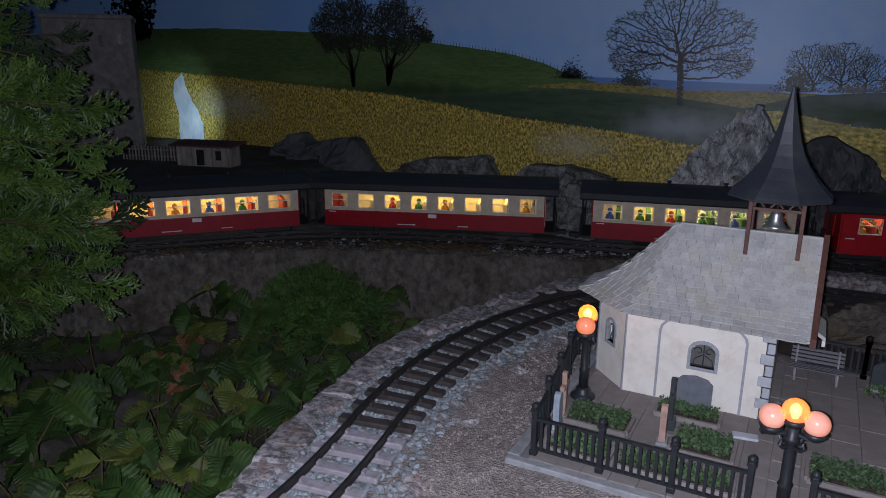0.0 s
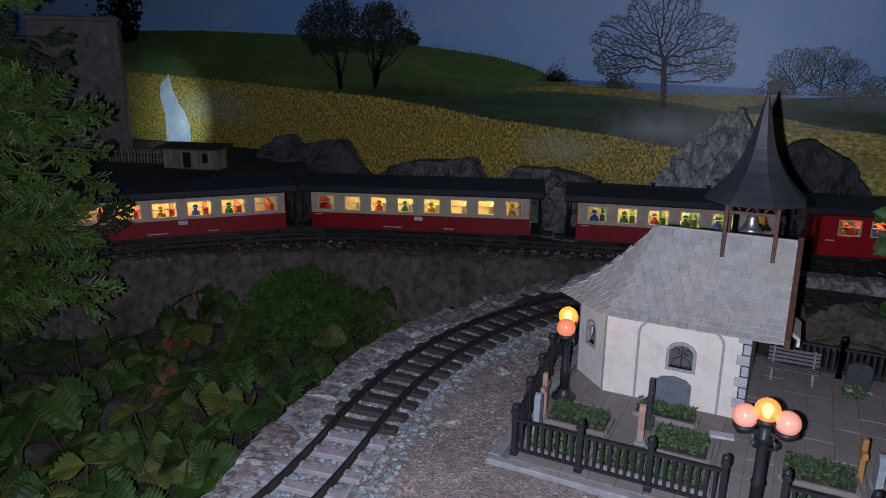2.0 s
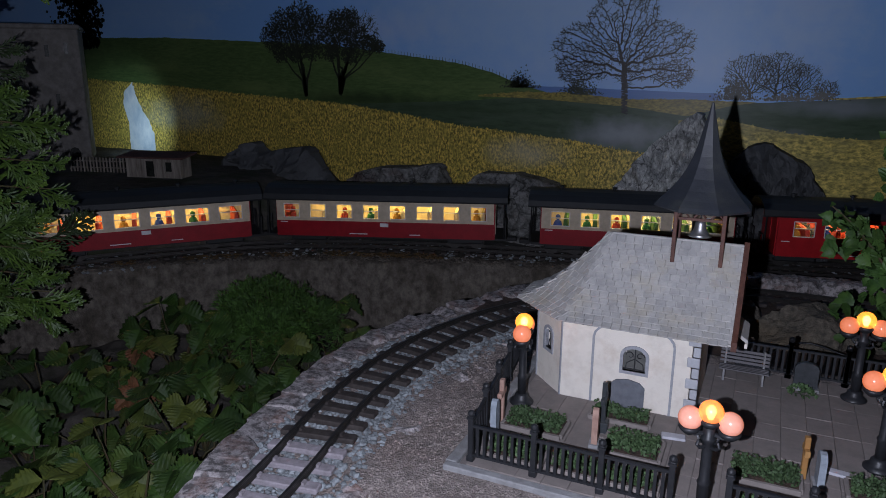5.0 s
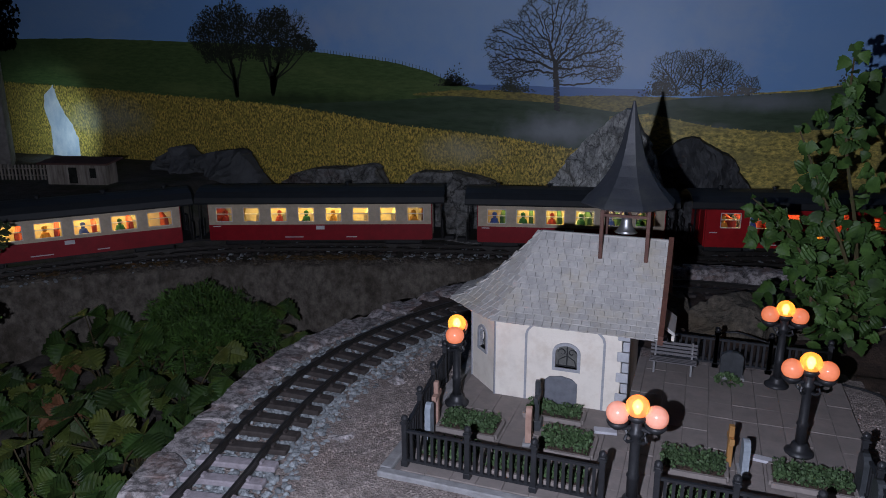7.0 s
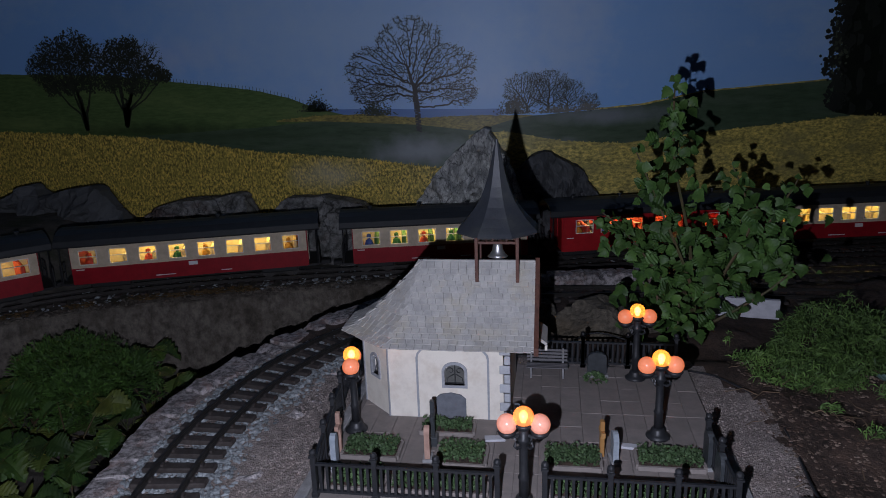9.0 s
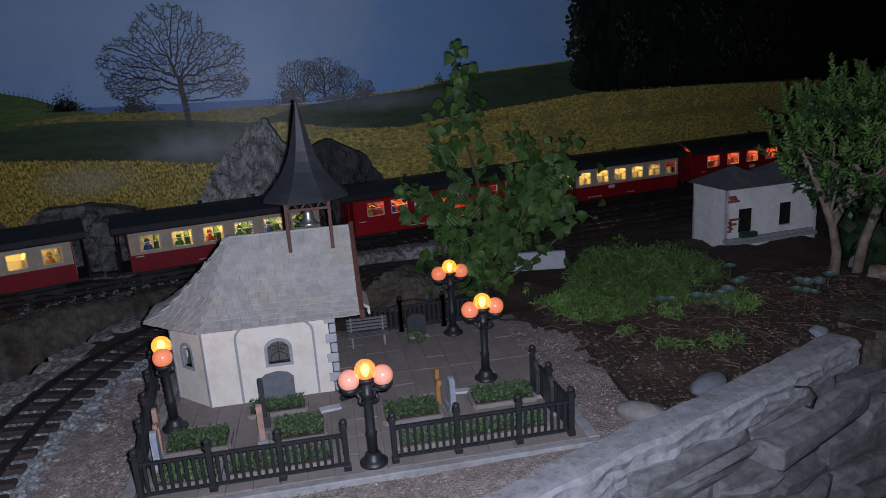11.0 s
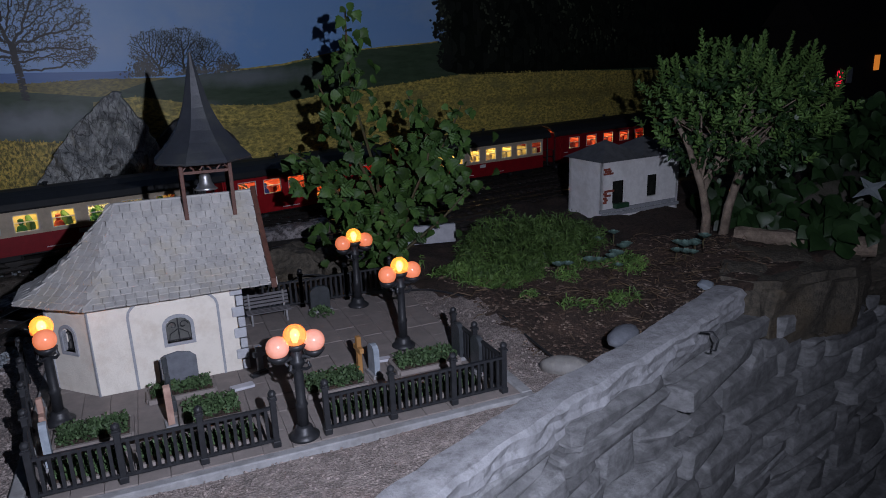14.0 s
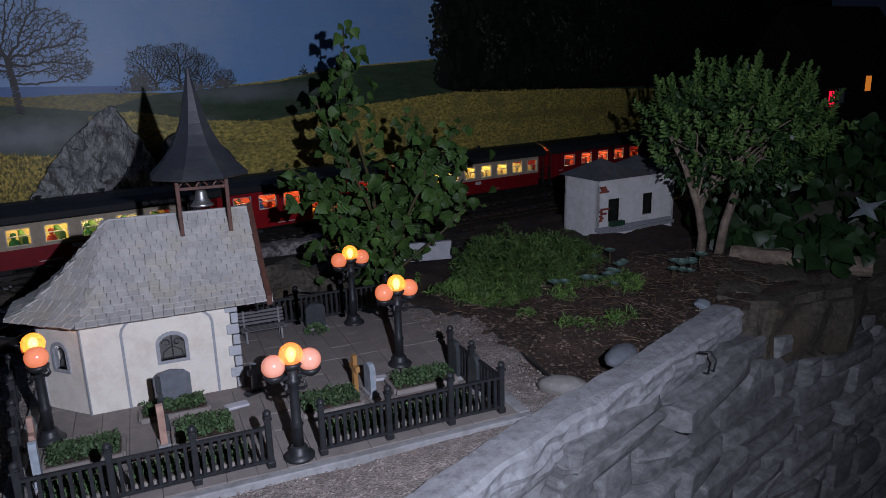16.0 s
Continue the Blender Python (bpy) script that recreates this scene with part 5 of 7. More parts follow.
def coach_side(length, z0, z1, win_z0, win_z1, wins, y, mats, root, door=None):
    """A coach side with real window openings: the lower panel, the upper band with its openings."""
    spans = [(-length / 2, length / 2)] if not door else [(-length / 2, door[0] - door[1] / 2), (door[0] + door[1] / 2, length / 2)]
    bm = bmesh.new()
    for a, b in spans:
        part("side_panel", box(((a + b) / 2, y, (z0 + win_z0 - 0.006) / 2), (b - a, 0.004, win_z0 - 0.006 - z0)), mats[0], root)
        box(((a + b) / 2, y, win_z0 - 0.003), (b - a, 0.004, 0.006), bm)
    box((0, y, (win_z1 + z1) / 2), (length, 0.004, z1 - win_z1), bm)
    x = -length / 2
    for c, w in wins + [(length / 2 + 1, 2.0)]:
        a = c - w / 2
        if a > x + 0.0005:
            a2 = min(a, length / 2)
            box(((x + a2) / 2, y, (win_z0 + win_z1) / 2), (a2 - x, 0.004, win_z1 - win_z0), bm)
        x = c + w / 2
    part("side_band", bm, mats[1], root)
    for c, w in wins:
        if door and c == door[0]:
            continue
        bm = bmesh.new()
        for z in (win_z0, win_z1, win_z0 + (win_z1 - win_z0) * 0.55):
            box((c, y - 0.0016 * (1 if y < 0 else -1), z), (w, 0.0022, 0.0014), bm)
        for dx in (-w / 2, w / 2):
            box((c + dx, y - 0.0016 * (1 if y < 0 else -1), (win_z0 + win_z1) / 2), (0.0014, 0.0022, win_z1 - win_z0), bm)
        part("window_frame", bm, "car_white", root)


FIG = ["fig_red", "fig_blue", "fig_yellow", "fig_green"]
paint("fig_red", (0.5, 0.06, 0.03), 0.7)
paint("fig_blue", (0.05, 0.12, 0.4), 0.7)
paint("fig_yellow", (0.6, 0.3, 0.04), 0.7)
paint("fig_green", (0.04, 0.2, 0.06), 0.7)


def coach(s, length, wins, mats, seats, label, inside="car_inside", gap=None, seed=1, vents=4, arched=True):
    p, q = track_at(s - length * 0.4), track_at(s + length * 0.4)
    c, d = (p + q) / 2, q - p
    root = thing("railway_coach", label, "train coach", (c.x, c.y, FARZ + 0.012), math.degrees(math.atan2(d.y, d.x)), "coaches of the train")
    root.scale = (1.23, 1.23, 1.23)
    body = length - 0.05
    z0, z1, W = 0.026, 0.1, 0.098
    for x in (-length * 0.33, length * 0.33):
        bogie(root, x, -0.0005)
    part("underframe", box((0, 0, 0.0225), (length - 0.012, 0.06, 0.007)), "chassis", root)
    part("floor", box((0, 0, 0.029), (body, W - 0.01, 0.004)), "chassis", root)
    coach_side(body, z0, z1, 0.062, 0.0885, wins, -W / 2, mats, root, gap)
    part("side_panel", box((0, W / 2, (z0 + z1) / 2), (body, 0.004, z1 - z0)), inside, root)
    for e in (-1, 1):
        part("end_wall", box((e * body / 2, 0, (z0 + z1) / 2), (0.004, W - 0.004, z1 - z0)), mats[0], root)
        part("end_door", box((e * (body / 2 + 0.0025), 0, 0.058), (0.0015, 0.03, 0.058)), mats[1], root)
        for s2 in (-1, 1):
            x = e * (length / 2 - 0.003)
            bm = tube([(x, s2 * 0.02, 0.026), (x, s2 * 0.02, 0.062), (x, s2 * 0.044, 0.062), (x, s2 * 0.044, 0.026)], 0.0014, 5)
            tube([(x, s2 * 0.02, 0.045), (x, s2 * 0.044, 0.045)], 0.0013, 5, bm)
            part("platform_rail", bm, "chassis", root)
            part("roof_post", tube([(x - e * 0.003, s2 * 0.046, 0.026), (x - e * 0.003, s2 * 0.046, 0.1)], 0.0012, 5), "chassis", root)
        part("platform", box((e * (length / 2 - 0.014), 0, 0.026), (0.028, W - 0.006, 0.003)), "chassis", root)
        part("coupler", box((e * (length / 2 + 0.006), 0, 0.018), (0.026, 0.014, 0.008), bevel=0.001), "chassis", root)
    prof = [(-0.054, 0.098), (-0.05, 0.107), (-0.036, 0.116), (-0.018, 0.121), (0, 0.1225), (0.018, 0.121), (0.036, 0.116), (0.05, 0.107), (0.054, 0.098)]
    inner = [(y * 0.96, z - 0.003) for y, z in prof]
    part("roof", prism(prof + inner[::-1], "x", -length / 2, length / 2), "car_roof", root, "dark curved roof", False)
    for k in range(vents):
        x = -length / 2 + length * (k + 0.6) / vents
        part("roof_vent", lathe([(0.0, 0.0), (0.003, 0.0), (0.003, 0.003), (0.0045, 0.004), (0.0045, 0.006), (0.0, 0.007)], (x, 0, 0.1225), 8), "car_roof", root)
    part("ceiling_lamp", box((0, 0, 0.1), (body - 0.1, 0.02, 0.003)), "ceiling_lamp", root, "warm ceiling light strip")
    r = random.Random(seed)
    if gap:
        x = gap[0]
        part("sliding_door", box((x + gap[1] * 0.86, -W / 2 - 0.0032, 0.059), (gap[1] * 0.72, 0.0022, 0.062), bevel=.0006), mats[0], root, "red sliding door pushed open")
        part("crate", box((x - 0.012, -0.034, 0.037), (0.02, 0.016, 0.012), bevel=.0008), "fig_yellow", root, "small pale wooden crate")
        f = lathe([(0, 0), (0.0045, 0), (0.005, 0.016), (0.0068, 0.02), (0.0072, 0.034), (0.0025, 0.038), (0.0042, 0.041), (0.0038, 0.047), (0, 0.049)], (x + 0.006, -0.03, 0.031), 8)
        tagged(part("figurine", f, "fig_blue", root), "plain blue standing figure shape")
    for c0, w in wins:
        if gap and c0 == gap[0]:
            continue
        b = part("seat", box((c0 + w * 0.28, -0.006, 0.052), (0.008, 0.07, 0.042), bevel=0.002), seats, root)
        if r.random() < 0.7:
            x, y = c0 - w * 0.15, -0.026
            f = lathe([(0, 0), (0.008, 0), (0.0085, 0.012), (0.006, 0.02), (0.0025, 0.022), (0.0045, 0.026), (0.004, 0.031), (0, 0.033)], (x, y, 0.046), 8)
            tagged(part("figurine", f, r.choice(FIG), root), "plain coloured seated figure shape")
    # plain bars for lettering
    if gap is None:
        part("logo_bar", box((0, -W / 2 - 0.0024, 0.05), (0.016, 0.0008, 0.007)), "car_white", root, "pale logo plate")
    for x, w in ((-body / 2 + 0.014, 0.014), (-body * 0.12, 0.035), (body * 0.14, 0.02)):
        part("lettering_bar", box((x, -W / 2 - 0.0023, 0.032 if w > 0.014 else 0.053), (w, 0.0006, 0.0016)), "car_white", root)
    return root


def windows(n, length, w):
    return [(-length / 2 + length * (i + 0.5) / n, w) for i in range(n)]


SB, SA = along(-0.725), along(-0.158)
SV = SA + 0.5
SC = SB - 0.575
coach(SA, 0.385, windows(6, 0.32, 0.034), ("car_red", "car_cream"), "green_seat", "red and cream railway coach with six lit windows", seed=3)
coach(SB, 0.468, windows(8, 0.41, 0.03), ("car_red", "car_cream"), "car_inside", "long red and cream railway coach with eight lit windows", seed=4, vents=1)
coach(SC, 0.42, windows(6, 0.36, 0.042), ("car_red", "car_cream"), "red_inside", "red and cream railway coach with wide lit windows", seed=6)
coach(SV, 0.385, [(-0.125, 0.034), (-0.075, 0.034), (-0.025, 0.034), (0.045, 0.056), (0.13, 0.036)], ("van_red", "van_red"), "red_inside", "red luggage van with lit windows and an open sliding door", "red_inside", gap=(0.045, 0.056), seed=9, vents=4)


def locomotive(s, length):
    p, q = track_at(s - length * 0.3), track_at(s + length * 0.3)
    c, d = (p + q) / 2, q - p
    root = thing("diesel_locomotive", "dark red diesel locomotive with a white stripe", "locomotive", (c.x, c.y, FARZ + 0.012), math.degrees(math.atan2(d.y, d.x)))
    root.scale = (1.23, 1.23, 1.23)
    for x in (-length * 0.3, length * 0.3):
        bogie(root, x, -0.0005)
    part("frame", box((0, 0, 0.03), (length - 0.01, 0.096, 0.018), bevel=0.002), "chassis", root)
    part("fuel_tank", box((0, 0, 0.02), (0.1, 0.08, 0.022), bevel=0.003), "chassis", root)
    part("hood", box((0.03 + length * 0.25, 0, 0.078), (length / 2 - 0.05, 0.078, 0.07), bevel=0.006), "loco_red", root)
    part("hood", box((-0.03 - length * 0.23, 0, 0.078), (length / 2 - 0.06, 0.078, 0.07), bevel=0.006), "loco_red", root)
    part("cab", box((0.0, 0, 0.085), (0.095, 0.1, 0.088), bevel=0.004), "loco_red", root)
    part("cab_roof", box((0.0, 0, 0.131), (0.11, 0.104, 0.006), bevel=0.002), "loco_red", root)
    for sgn in (-1, 1):
        part("stripe", box((0, sgn * 0.0485, 0.043), (length - 0.012, 0.001, 0.009)), "car_white", root, "white stripe")
        for x in (-0.022, 0.022):
            part("cab_window", box((x, sgn * 0.0505, 0.111), (0.03, 0.001, 0.016)), "dark_glass", root)
    for e in (-1, 1):
        for y in (-0.03, 0.03):
            part("headlight", lathe([(0, 0), (0.004, 0), (0.004, 0.002), (0, 0.002)], (e * (length / 2 - 0.017), y, 0.056), 10), "head_lamp", root)
    return root


coach(SV + 0.54, 0.42, windows(8, 0.375, 0.03), ("car_red", "car_cream"), "car_inside", "red and cream railway coach with lit windows beside the sidings", seed=12, vents=1)
coach(SV + 1.05, 0.385, windows(5, 0.31, 0.036), ("car_red", "car_red"), "red_inside", "red van with orange lit windows near the dark house", "red_inside", seed=14, vents=1)
locomotive(SV + 1.56, 0.425)


M["hut_plaster"] = mk("hut_plaster", (0.86, 0.85, 0.84), (0.66, 0.65, 0.64), 70, 0.9, bump=0.3, bscale=400, bdist=0.0006, c3=(0.6, 0.58, 0.55), s3=12, lo=0.35, hi=0.8)
# ---- the little white hut beside the bushes ----
hut = thing("station_hut", "small white plaster hut with grey hipped roof and bare brick patches", "model building", (0.828, 1.558, -0.03), 6)
HL, HD, HH = 0.215, 0.105, 0.13
holes = [(0.046, 0.034, 0.04, 0.088, 0.0), (0.14, 0.031, 0.044, 0.09, 0.0)]
part("wall_panel", opening_wall((0, 0), (HL, 0), HH, holes, 0.006), "hut_plaster", hut)
part("wall_panel", opening_wall((0, HD), (0, 0), HH, [], 0.006), "hut_plaster", hut)
part("wall_panel", opening_wall((HL, 0), (HL, HD), HH, [], 0.006), "hut_plaster", hut)
part("wall_panel", opening_wall((HL, HD), (0, HD), HH, [], 0.006), "hut_plaster", hut)
part("inner_shade", box((HL / 2, 0.05, 0.06), (HL - 0.02, 0.002, 0.11)), "dark_glass", hut)
for a, b in ((-0.008, 0.115), (0.1, HL + 0.008)):
    bm = bmesh.new()
    v = [bm.verts.new(c) for c in ((a, -0.01, HH), (b, -0.01, HH), (b, HD + 0.01, HH), (a, HD + 0.01, HH), ((a + b) / 2, HD / 2, HH + 0.036))]
    for f in ((0, 1, 4), (1, 2, 4), (2, 3, 4), (3, 0, 4), (3, 2, 1, 0)):
        bm.faces.new([v[i] for i in f])
    part("roof", bm, "hut_roof", hut, "grey hipped roof")
for i in range(14):
    part("plinth_block", box((0.008 + i * 0.0155, -0.0012, 0.0195), (0.0148, 0.004, 0.0075), bevel=0.0006), "grey_trim", hut)
    part("plinth_block", box((0.002 + i * 0.0152, -0.0012, 0.028), (0.0148, 0.004, 0.0075), bevel=0.0006), "grey_trim", hut)
M["brick"] = mk("brick", (0.28, 0.07, 0.045), (0.2, 0.05, 0.035), 120, 0.9, rand=0.25)
rr = random.Random(2)
for zc, n in ((0.06, 6), (0.112, 3)):
    for k in range(n):
        for i in range(rr.randint(1, 3)):
            part("brick", box((0.008 + i * 0.0082 + 0.003 * (k % 2), -0.0012, zc + (k - n / 2) * 0.0046), (0.0074, 0.003, 0.0038)), "brick", hut)
paint("green_box", (0.02, 0.07, 0.035), 0.6)
part("flower_box", box((0.048, -0.006, 0.037), (0.036, 0.012, 0.01), bevel=0.001), "green_box", hut, "green window box")


# ---- plants ----
M["leaf_straw"] = mk("leaf_straw", (0.036, 0.076, 0.012), (0.014, 0.036, 0.006), 45, 0.6, bump=0.4, bscale=250, rand=0.85, c3=(0.06, 0.08, 0.016), s3=9)
M["leaf_old"] = mk("leaf_old", (0.2, 0.075, 0.035), (0.1, 0.05, 0.02), 60, 0.7, bump=0.3, rand=0.3)
M["leaf_yellow"] = mk("leaf_yellow", (0.1, 0.12, 0.02), (0.055, 0.075, 0.015), 60, 0.6, bump=0.3, rand=0.3)
M["leaf_conifer"] = mk("leaf_conifer", (0.08, 0.135, 0.022), (0.03, 0.062, 0.012), 30, 0.5, bump=0, rand=0.55)
# conifer green darkened to paint the shade inside the tree
M["leaf_shaded"] = mk("leaf_shaded", (0.03, 0.055, 0.014), (0.016, 0.026, 0.009), 40, 0.7, bump=0, rand=0.5)
M["leaf_ivy"] = mk("leaf_ivy", (0.057, 0.115, 0.026), (0.021, 0.05, 0.013), 60, 0.5, bump=0.3, bscale=250, rand=0.8, c3=(0.065, 0.12, 0.028), s3=14, spec=0.25)
M["leaf_box"] = mk("leaf_box", (0.11, 0.19, 0.05), (0.04, 0.08, 0.022), 30, 0.5, bump=0, rand=0.5, spec=0.2)
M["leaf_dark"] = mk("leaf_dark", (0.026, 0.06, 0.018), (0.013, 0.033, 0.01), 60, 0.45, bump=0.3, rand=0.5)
M["leaf_heather"] = mk("leaf_heather", (0.125, 0.215, 0.05), (0.03, 0.062, 0.016), 40, 0.65, bump=0, rand=0.5)
M["leaf_moss"] = mk("leaf_moss", (0.06, 0.13, 0.02), (0.028, 0.065, 0.012), 30, 0.7, bump=0, rand=0.5)
M["leaf_bed"] = mk("leaf_bed", (0.075, 0.125, 0.05), (0.035, 0.07, 0.025), 200, 0.7, bump=0, rand=0.5)
M["leaf_blue"] = mk("leaf_blue", (0.15, 0.235, 0.2), (0.09, 0.15, 0.13), 80, 0.6, bump=0, rand=0.25)
M["stem"] = mk("stem", (0.06, 0.07, 0.025), (0.1, 0.06, 0.035), 60, 0.7, rand=0.3)
M["bark_pale"] = mk("bark_pale", (0.32, 0.25, 0.19), (0.14, 0.105, 0.08), 70, 0.9, bump=0.8, bscale=200, bdist=0.002, c3=(0.1, 0.08, 0.06), s3=20)
M["grass"] = mk("grass", (0.07, 0.11, 0.03), (0.12, 0.11, 0.045), 12, 0.7, bump=0, rand=0.5)


def leaf_mesh(name, outline, material, fold=0.25, curl=0.2, teeth=0.0):
    """A leaf of length 1 along +y: half widths along its rib, folded at the rib and curled."""
    n = len(outline) - 1
    vs, fs = [], []
    for i, w in enumerate(outline):
        t = i / n
        z = -curl * t * t
        k = w * (1 + (teeth if i % 2 else -teeth))
        z += 0.35 * teeth * (0.5 - i % 2)
        vs += [(-k, t - teeth * .15 * (i % 2), z + fold * w), (0, t, z), (k, t - teeth * .15 * (i % 2), z + fold * w)]
    for i in range(n):
        a = 3 * i
        fs += [(a, a + 1, a + 4, a + 3), (a + 1, a + 2, a + 5, a + 4)]
    me = bpy.data.meshes.new(name)
    me.from_pydata(vs, [], fs)
    me.materials.append(M[material])
    for p in me.polygons:
        p.use_smooth = True
    return me


HEART = [.1, .36, .46, .5, .48, .4, .3, .18, .08, .0]
def pleated_leaf(name, material, fold, curl, ribs=7):
    """A toothed leaf of length 1 along +y, with a midrib and pleats along its side veins."""
    rows = 2 * ribs
    vs, fs = [], []
    for i in range(rows + 1):
        t = i / rows
        w = 0.46 * math.sin(math.pi * min(1, 0.06 + 0.94 * t) ** 0.8) ** 0.75
        for u in (-1, -0.55, 0, 0.55, 1):
            a = abs(u)
            tooth = (0.045 if i % 2 else -0.045) * (a == 1) * (0 < i < rows)
            x = math.copysign(1, u) * (w * a + tooth * 0.7) if u else 0.0
            y = t * 0.86 + 0.15 * a * (1 - t * 0.75) + tooth * 0.6
            z = fold * abs(x) - curl * t * t - 0.25 * curl * a * a + (0.009 if i % 2 else -0.009) * (a > 0) * (0.5 + 0.5 * a) - 0.012 * (a == 0)
            vs.append((x, y, z))
    for i in range(rows):
        for k in range(4):
            a = 5 * i + k
            fs.append((a, a + 1, a + 6, a + 5))
    me = bpy.data.meshes.new(name)
    me.from_pydata(vs, [], fs)
    me.materials.append(M[material])
    return me


L_STRAW = [pleated_leaf("leaflet", "leaf_straw", 0.15 + 0.16 * k, 0.08 + 0.12 * k) for k in range(4)]
L_OLD, L_YEL = pleated_leaf("leaflet", "leaf_old", 0.4, 0.4), pleated_leaf("leaflet", "leaf_yellow", 0.25, 0.2)
L_IVY = [leaf_mesh("leaf", HEART, "leaf_ivy", 0.15 + 0.2 * k, 0.1 + 0.25 * k, 0.12) for k in range(3)]
L_DARK = [leaf_mesh("leaf", HEART, "leaf_dark", 0.12 + 0.12 * k, 0.1 + 0.2 * k) for k in range(2)]


def aim(p, along_dir, up, size, roll=0.0):
    """A pose at p with +y along a direction and +z near up."""
    y = Vector(along_dir).normalized()
    x = y.cross(Vector(up)).normalized()
    z = x.cross(y)
    m = Matrix((x, y, z)).transposed().to_4x4()
    return Matrix.Translation(p) @ m @ Matrix.Rotation(roll, 4, "Y") @ Matrix.Diagonal((size, size, size, 1))


def put(mesh, parent, m, name):
    ob = new(name, mesh)
    ob.parent = parent
    ob.matrix_basis = m
    return ob


def strawberry(x, y, seed, leaves=5, size=1.0):
    r = random.Random(seed)
    z = ground_z(x, y)
    plant = thing("strawberry_plant", "strawberry plant with three-part toothed green leaves", "plant", (x, y, z), 0, "strawberry bed")
    for k in range(leaves):
        a = 2.4 * k + r.uniform(-.5, .5)
        reach, h = r.uniform(.03, .1) * size, r.uniform(.045, .125) * size
        tip = Vector((reach * math.cos(a), reach * math.sin(a), h))
        stalk = bmesh.new()
        tube([(0, 0, -0.004), (tip.x * .4, tip.y * .4, h * .6), tip], [0.0016, 0.0013, 0.001], 4, stalk)
        part("stem", stalk, "stem", plant)
        d = Vector((math.cos(a), math.sin(a) - 0.5, 0.0)).normalized()
        up = Vector((r.uniform(-.5, .5), -0.45 + r.uniform(-.4, .4), 1))
        roll_k = r.random()
        for j in (-1, 0, 1):
            dd = Matrix.Rotation(j * 1.25 + r.uniform(-.15, .15), 3, "Z") @ d
            dd.z = r.uniform(-.35, .1)
            me = L_OLD if roll_k < 0.03 else L_YEL if roll_k < 0.2 else r.choice(L_STRAW)
            put(me, plant, aim(tip, dd, up, r.uniform(.036, .056) * size), "leaflet")


rp = random.Random(77)
made = []
tries = 0
while len(made) < 40 and tries < 4000:
    tries += 1
    y = rp.uniform(0.72, 1.5)
    x = rp.uniform(-1.02, border_x(y) - 0.07)
    if all(math.hypot(x - a, y - b) > 0.072 for a, b in made) and not (x > -0.62 and y > 1.28):
        made.append((x, y))
for i, (x, y) in enumerate(made):
    strawberry(x, y, i, 5, 0.85 + 0.3 * (i * 7 % 5) / 4)


def blade_stuff(name, label, category, spots, material, length, width, droop, seed, per=1, kind="stuff", parent=None, spread=0.5, leaf=1):
    """Many fine blades or small leaves in one mesh; each spot is (x, y, z, nx, ny, nz)."""
    r = random.Random(seed)
    vs, fs = [], []
    for x, y, z, nx, ny, nz in spots:
        for _ in range(per):
            d = Vector((nx + r.gauss(0, spread), ny + r.gauss(0, spread), nz + r.gauss(0, spread)))
            d = d.normalized() if d.length > 0.01 else Vector((0, 0, 1))
            s = d.orthogonal().normalized()
            s = (Matrix.Rotation(r.uniform(0, 6.28), 3, d) @ s) * width * r.uniform(.6, 1.2)
            l = length * r.uniform(.5, 1.2)
            p = Vector((x, y, z))
            mid, tip = p + d * l * .55, p + d * l + Vector((0, 0, -droop * l))
            o = len(vs)
            vs += [p - s * .3, p + s * .3, mid + s, mid - s, tip]
            fs += [(o, o + 1, o + 2, o + 3), (o + 3, o + 2, o + 4)]
    me = bpy.data.meshes.new(name)
    me.from_pydata(vs, [], fs)
    me.materials.append(M[material])
    ob = new(name, me)
    if parent:
        ob.parent = parent
        return tagged(ob, label, kind=kind)
    return tagged(ob, label, category, kind=kind)


def dome_spots(c, rad, n, seed, low=-0.2):
    r = random.Random(seed)
    out = []
    while len(out) < n:
        d = Vector((r.gauss(0, 1), r.gauss(0, 1), r.gauss(0, 1))).normalized()
        if d.z < low:
            continue
        k = (0.72 + 0.3 * r.random()) * (1 + 0.22 * noise.noise(d * 2.5 + Vector((seed, 0, 0))))
        out.append((c[0] + rad[0] * k * d.x, c[1] + rad[1] * k * d.y, c[2] + rad[2] * k * d.z, d.x, d.y, d.z + 0.4))
    return out


bush = thing("low_bush", "dense small-leaved green bush in the hollow", "bush", (-0.77, 1.46, -0.165))
for k, (cx, cy, cz, cr) in enumerate(((0.0, 0.0, 0.035, 0.09), (-0.07, 0.02, 0.025, 0.08), (0.07, 0.0, 0.015, 0.078), (0.03, -0.05, 0.01, 0.075), (-0.04, -0.05, 0.0, 0.07))):
    blade_stuff("foliage_clump", "", "", dome_spots((cx, cy, cz), (cr, cr, cr * .9), 900, 3 + k), "leaf_moss", 0.013, 0.0013, 0.1, 5 + k, 4, "", bush, 0.6)
spots = []
rg = random.Random(9)
for _ in range(1500):
    y = rg.uniform(1.0, 1.75)
    x = rg.uniform(-0.75, -0.28) if y > 1.3 else rg.uniform(border_x(y) - 0.12, border_x(y) - 0.02)
    if x < border_x(y) - 0.02 and y < line_y(BANK, x) - 0.02 and noise.noise(Vector((x * 9, y * 9, 1))) > -0.1:
        spots.append((x, y, ground_z(x, y), 0, 0, 1.2))
blade_stuff("valley_grass", "thin green grass tufts in the hollow beside the track", "grass", spots, "grass", 0.035, 0.0011, 0.3, 6, 3)

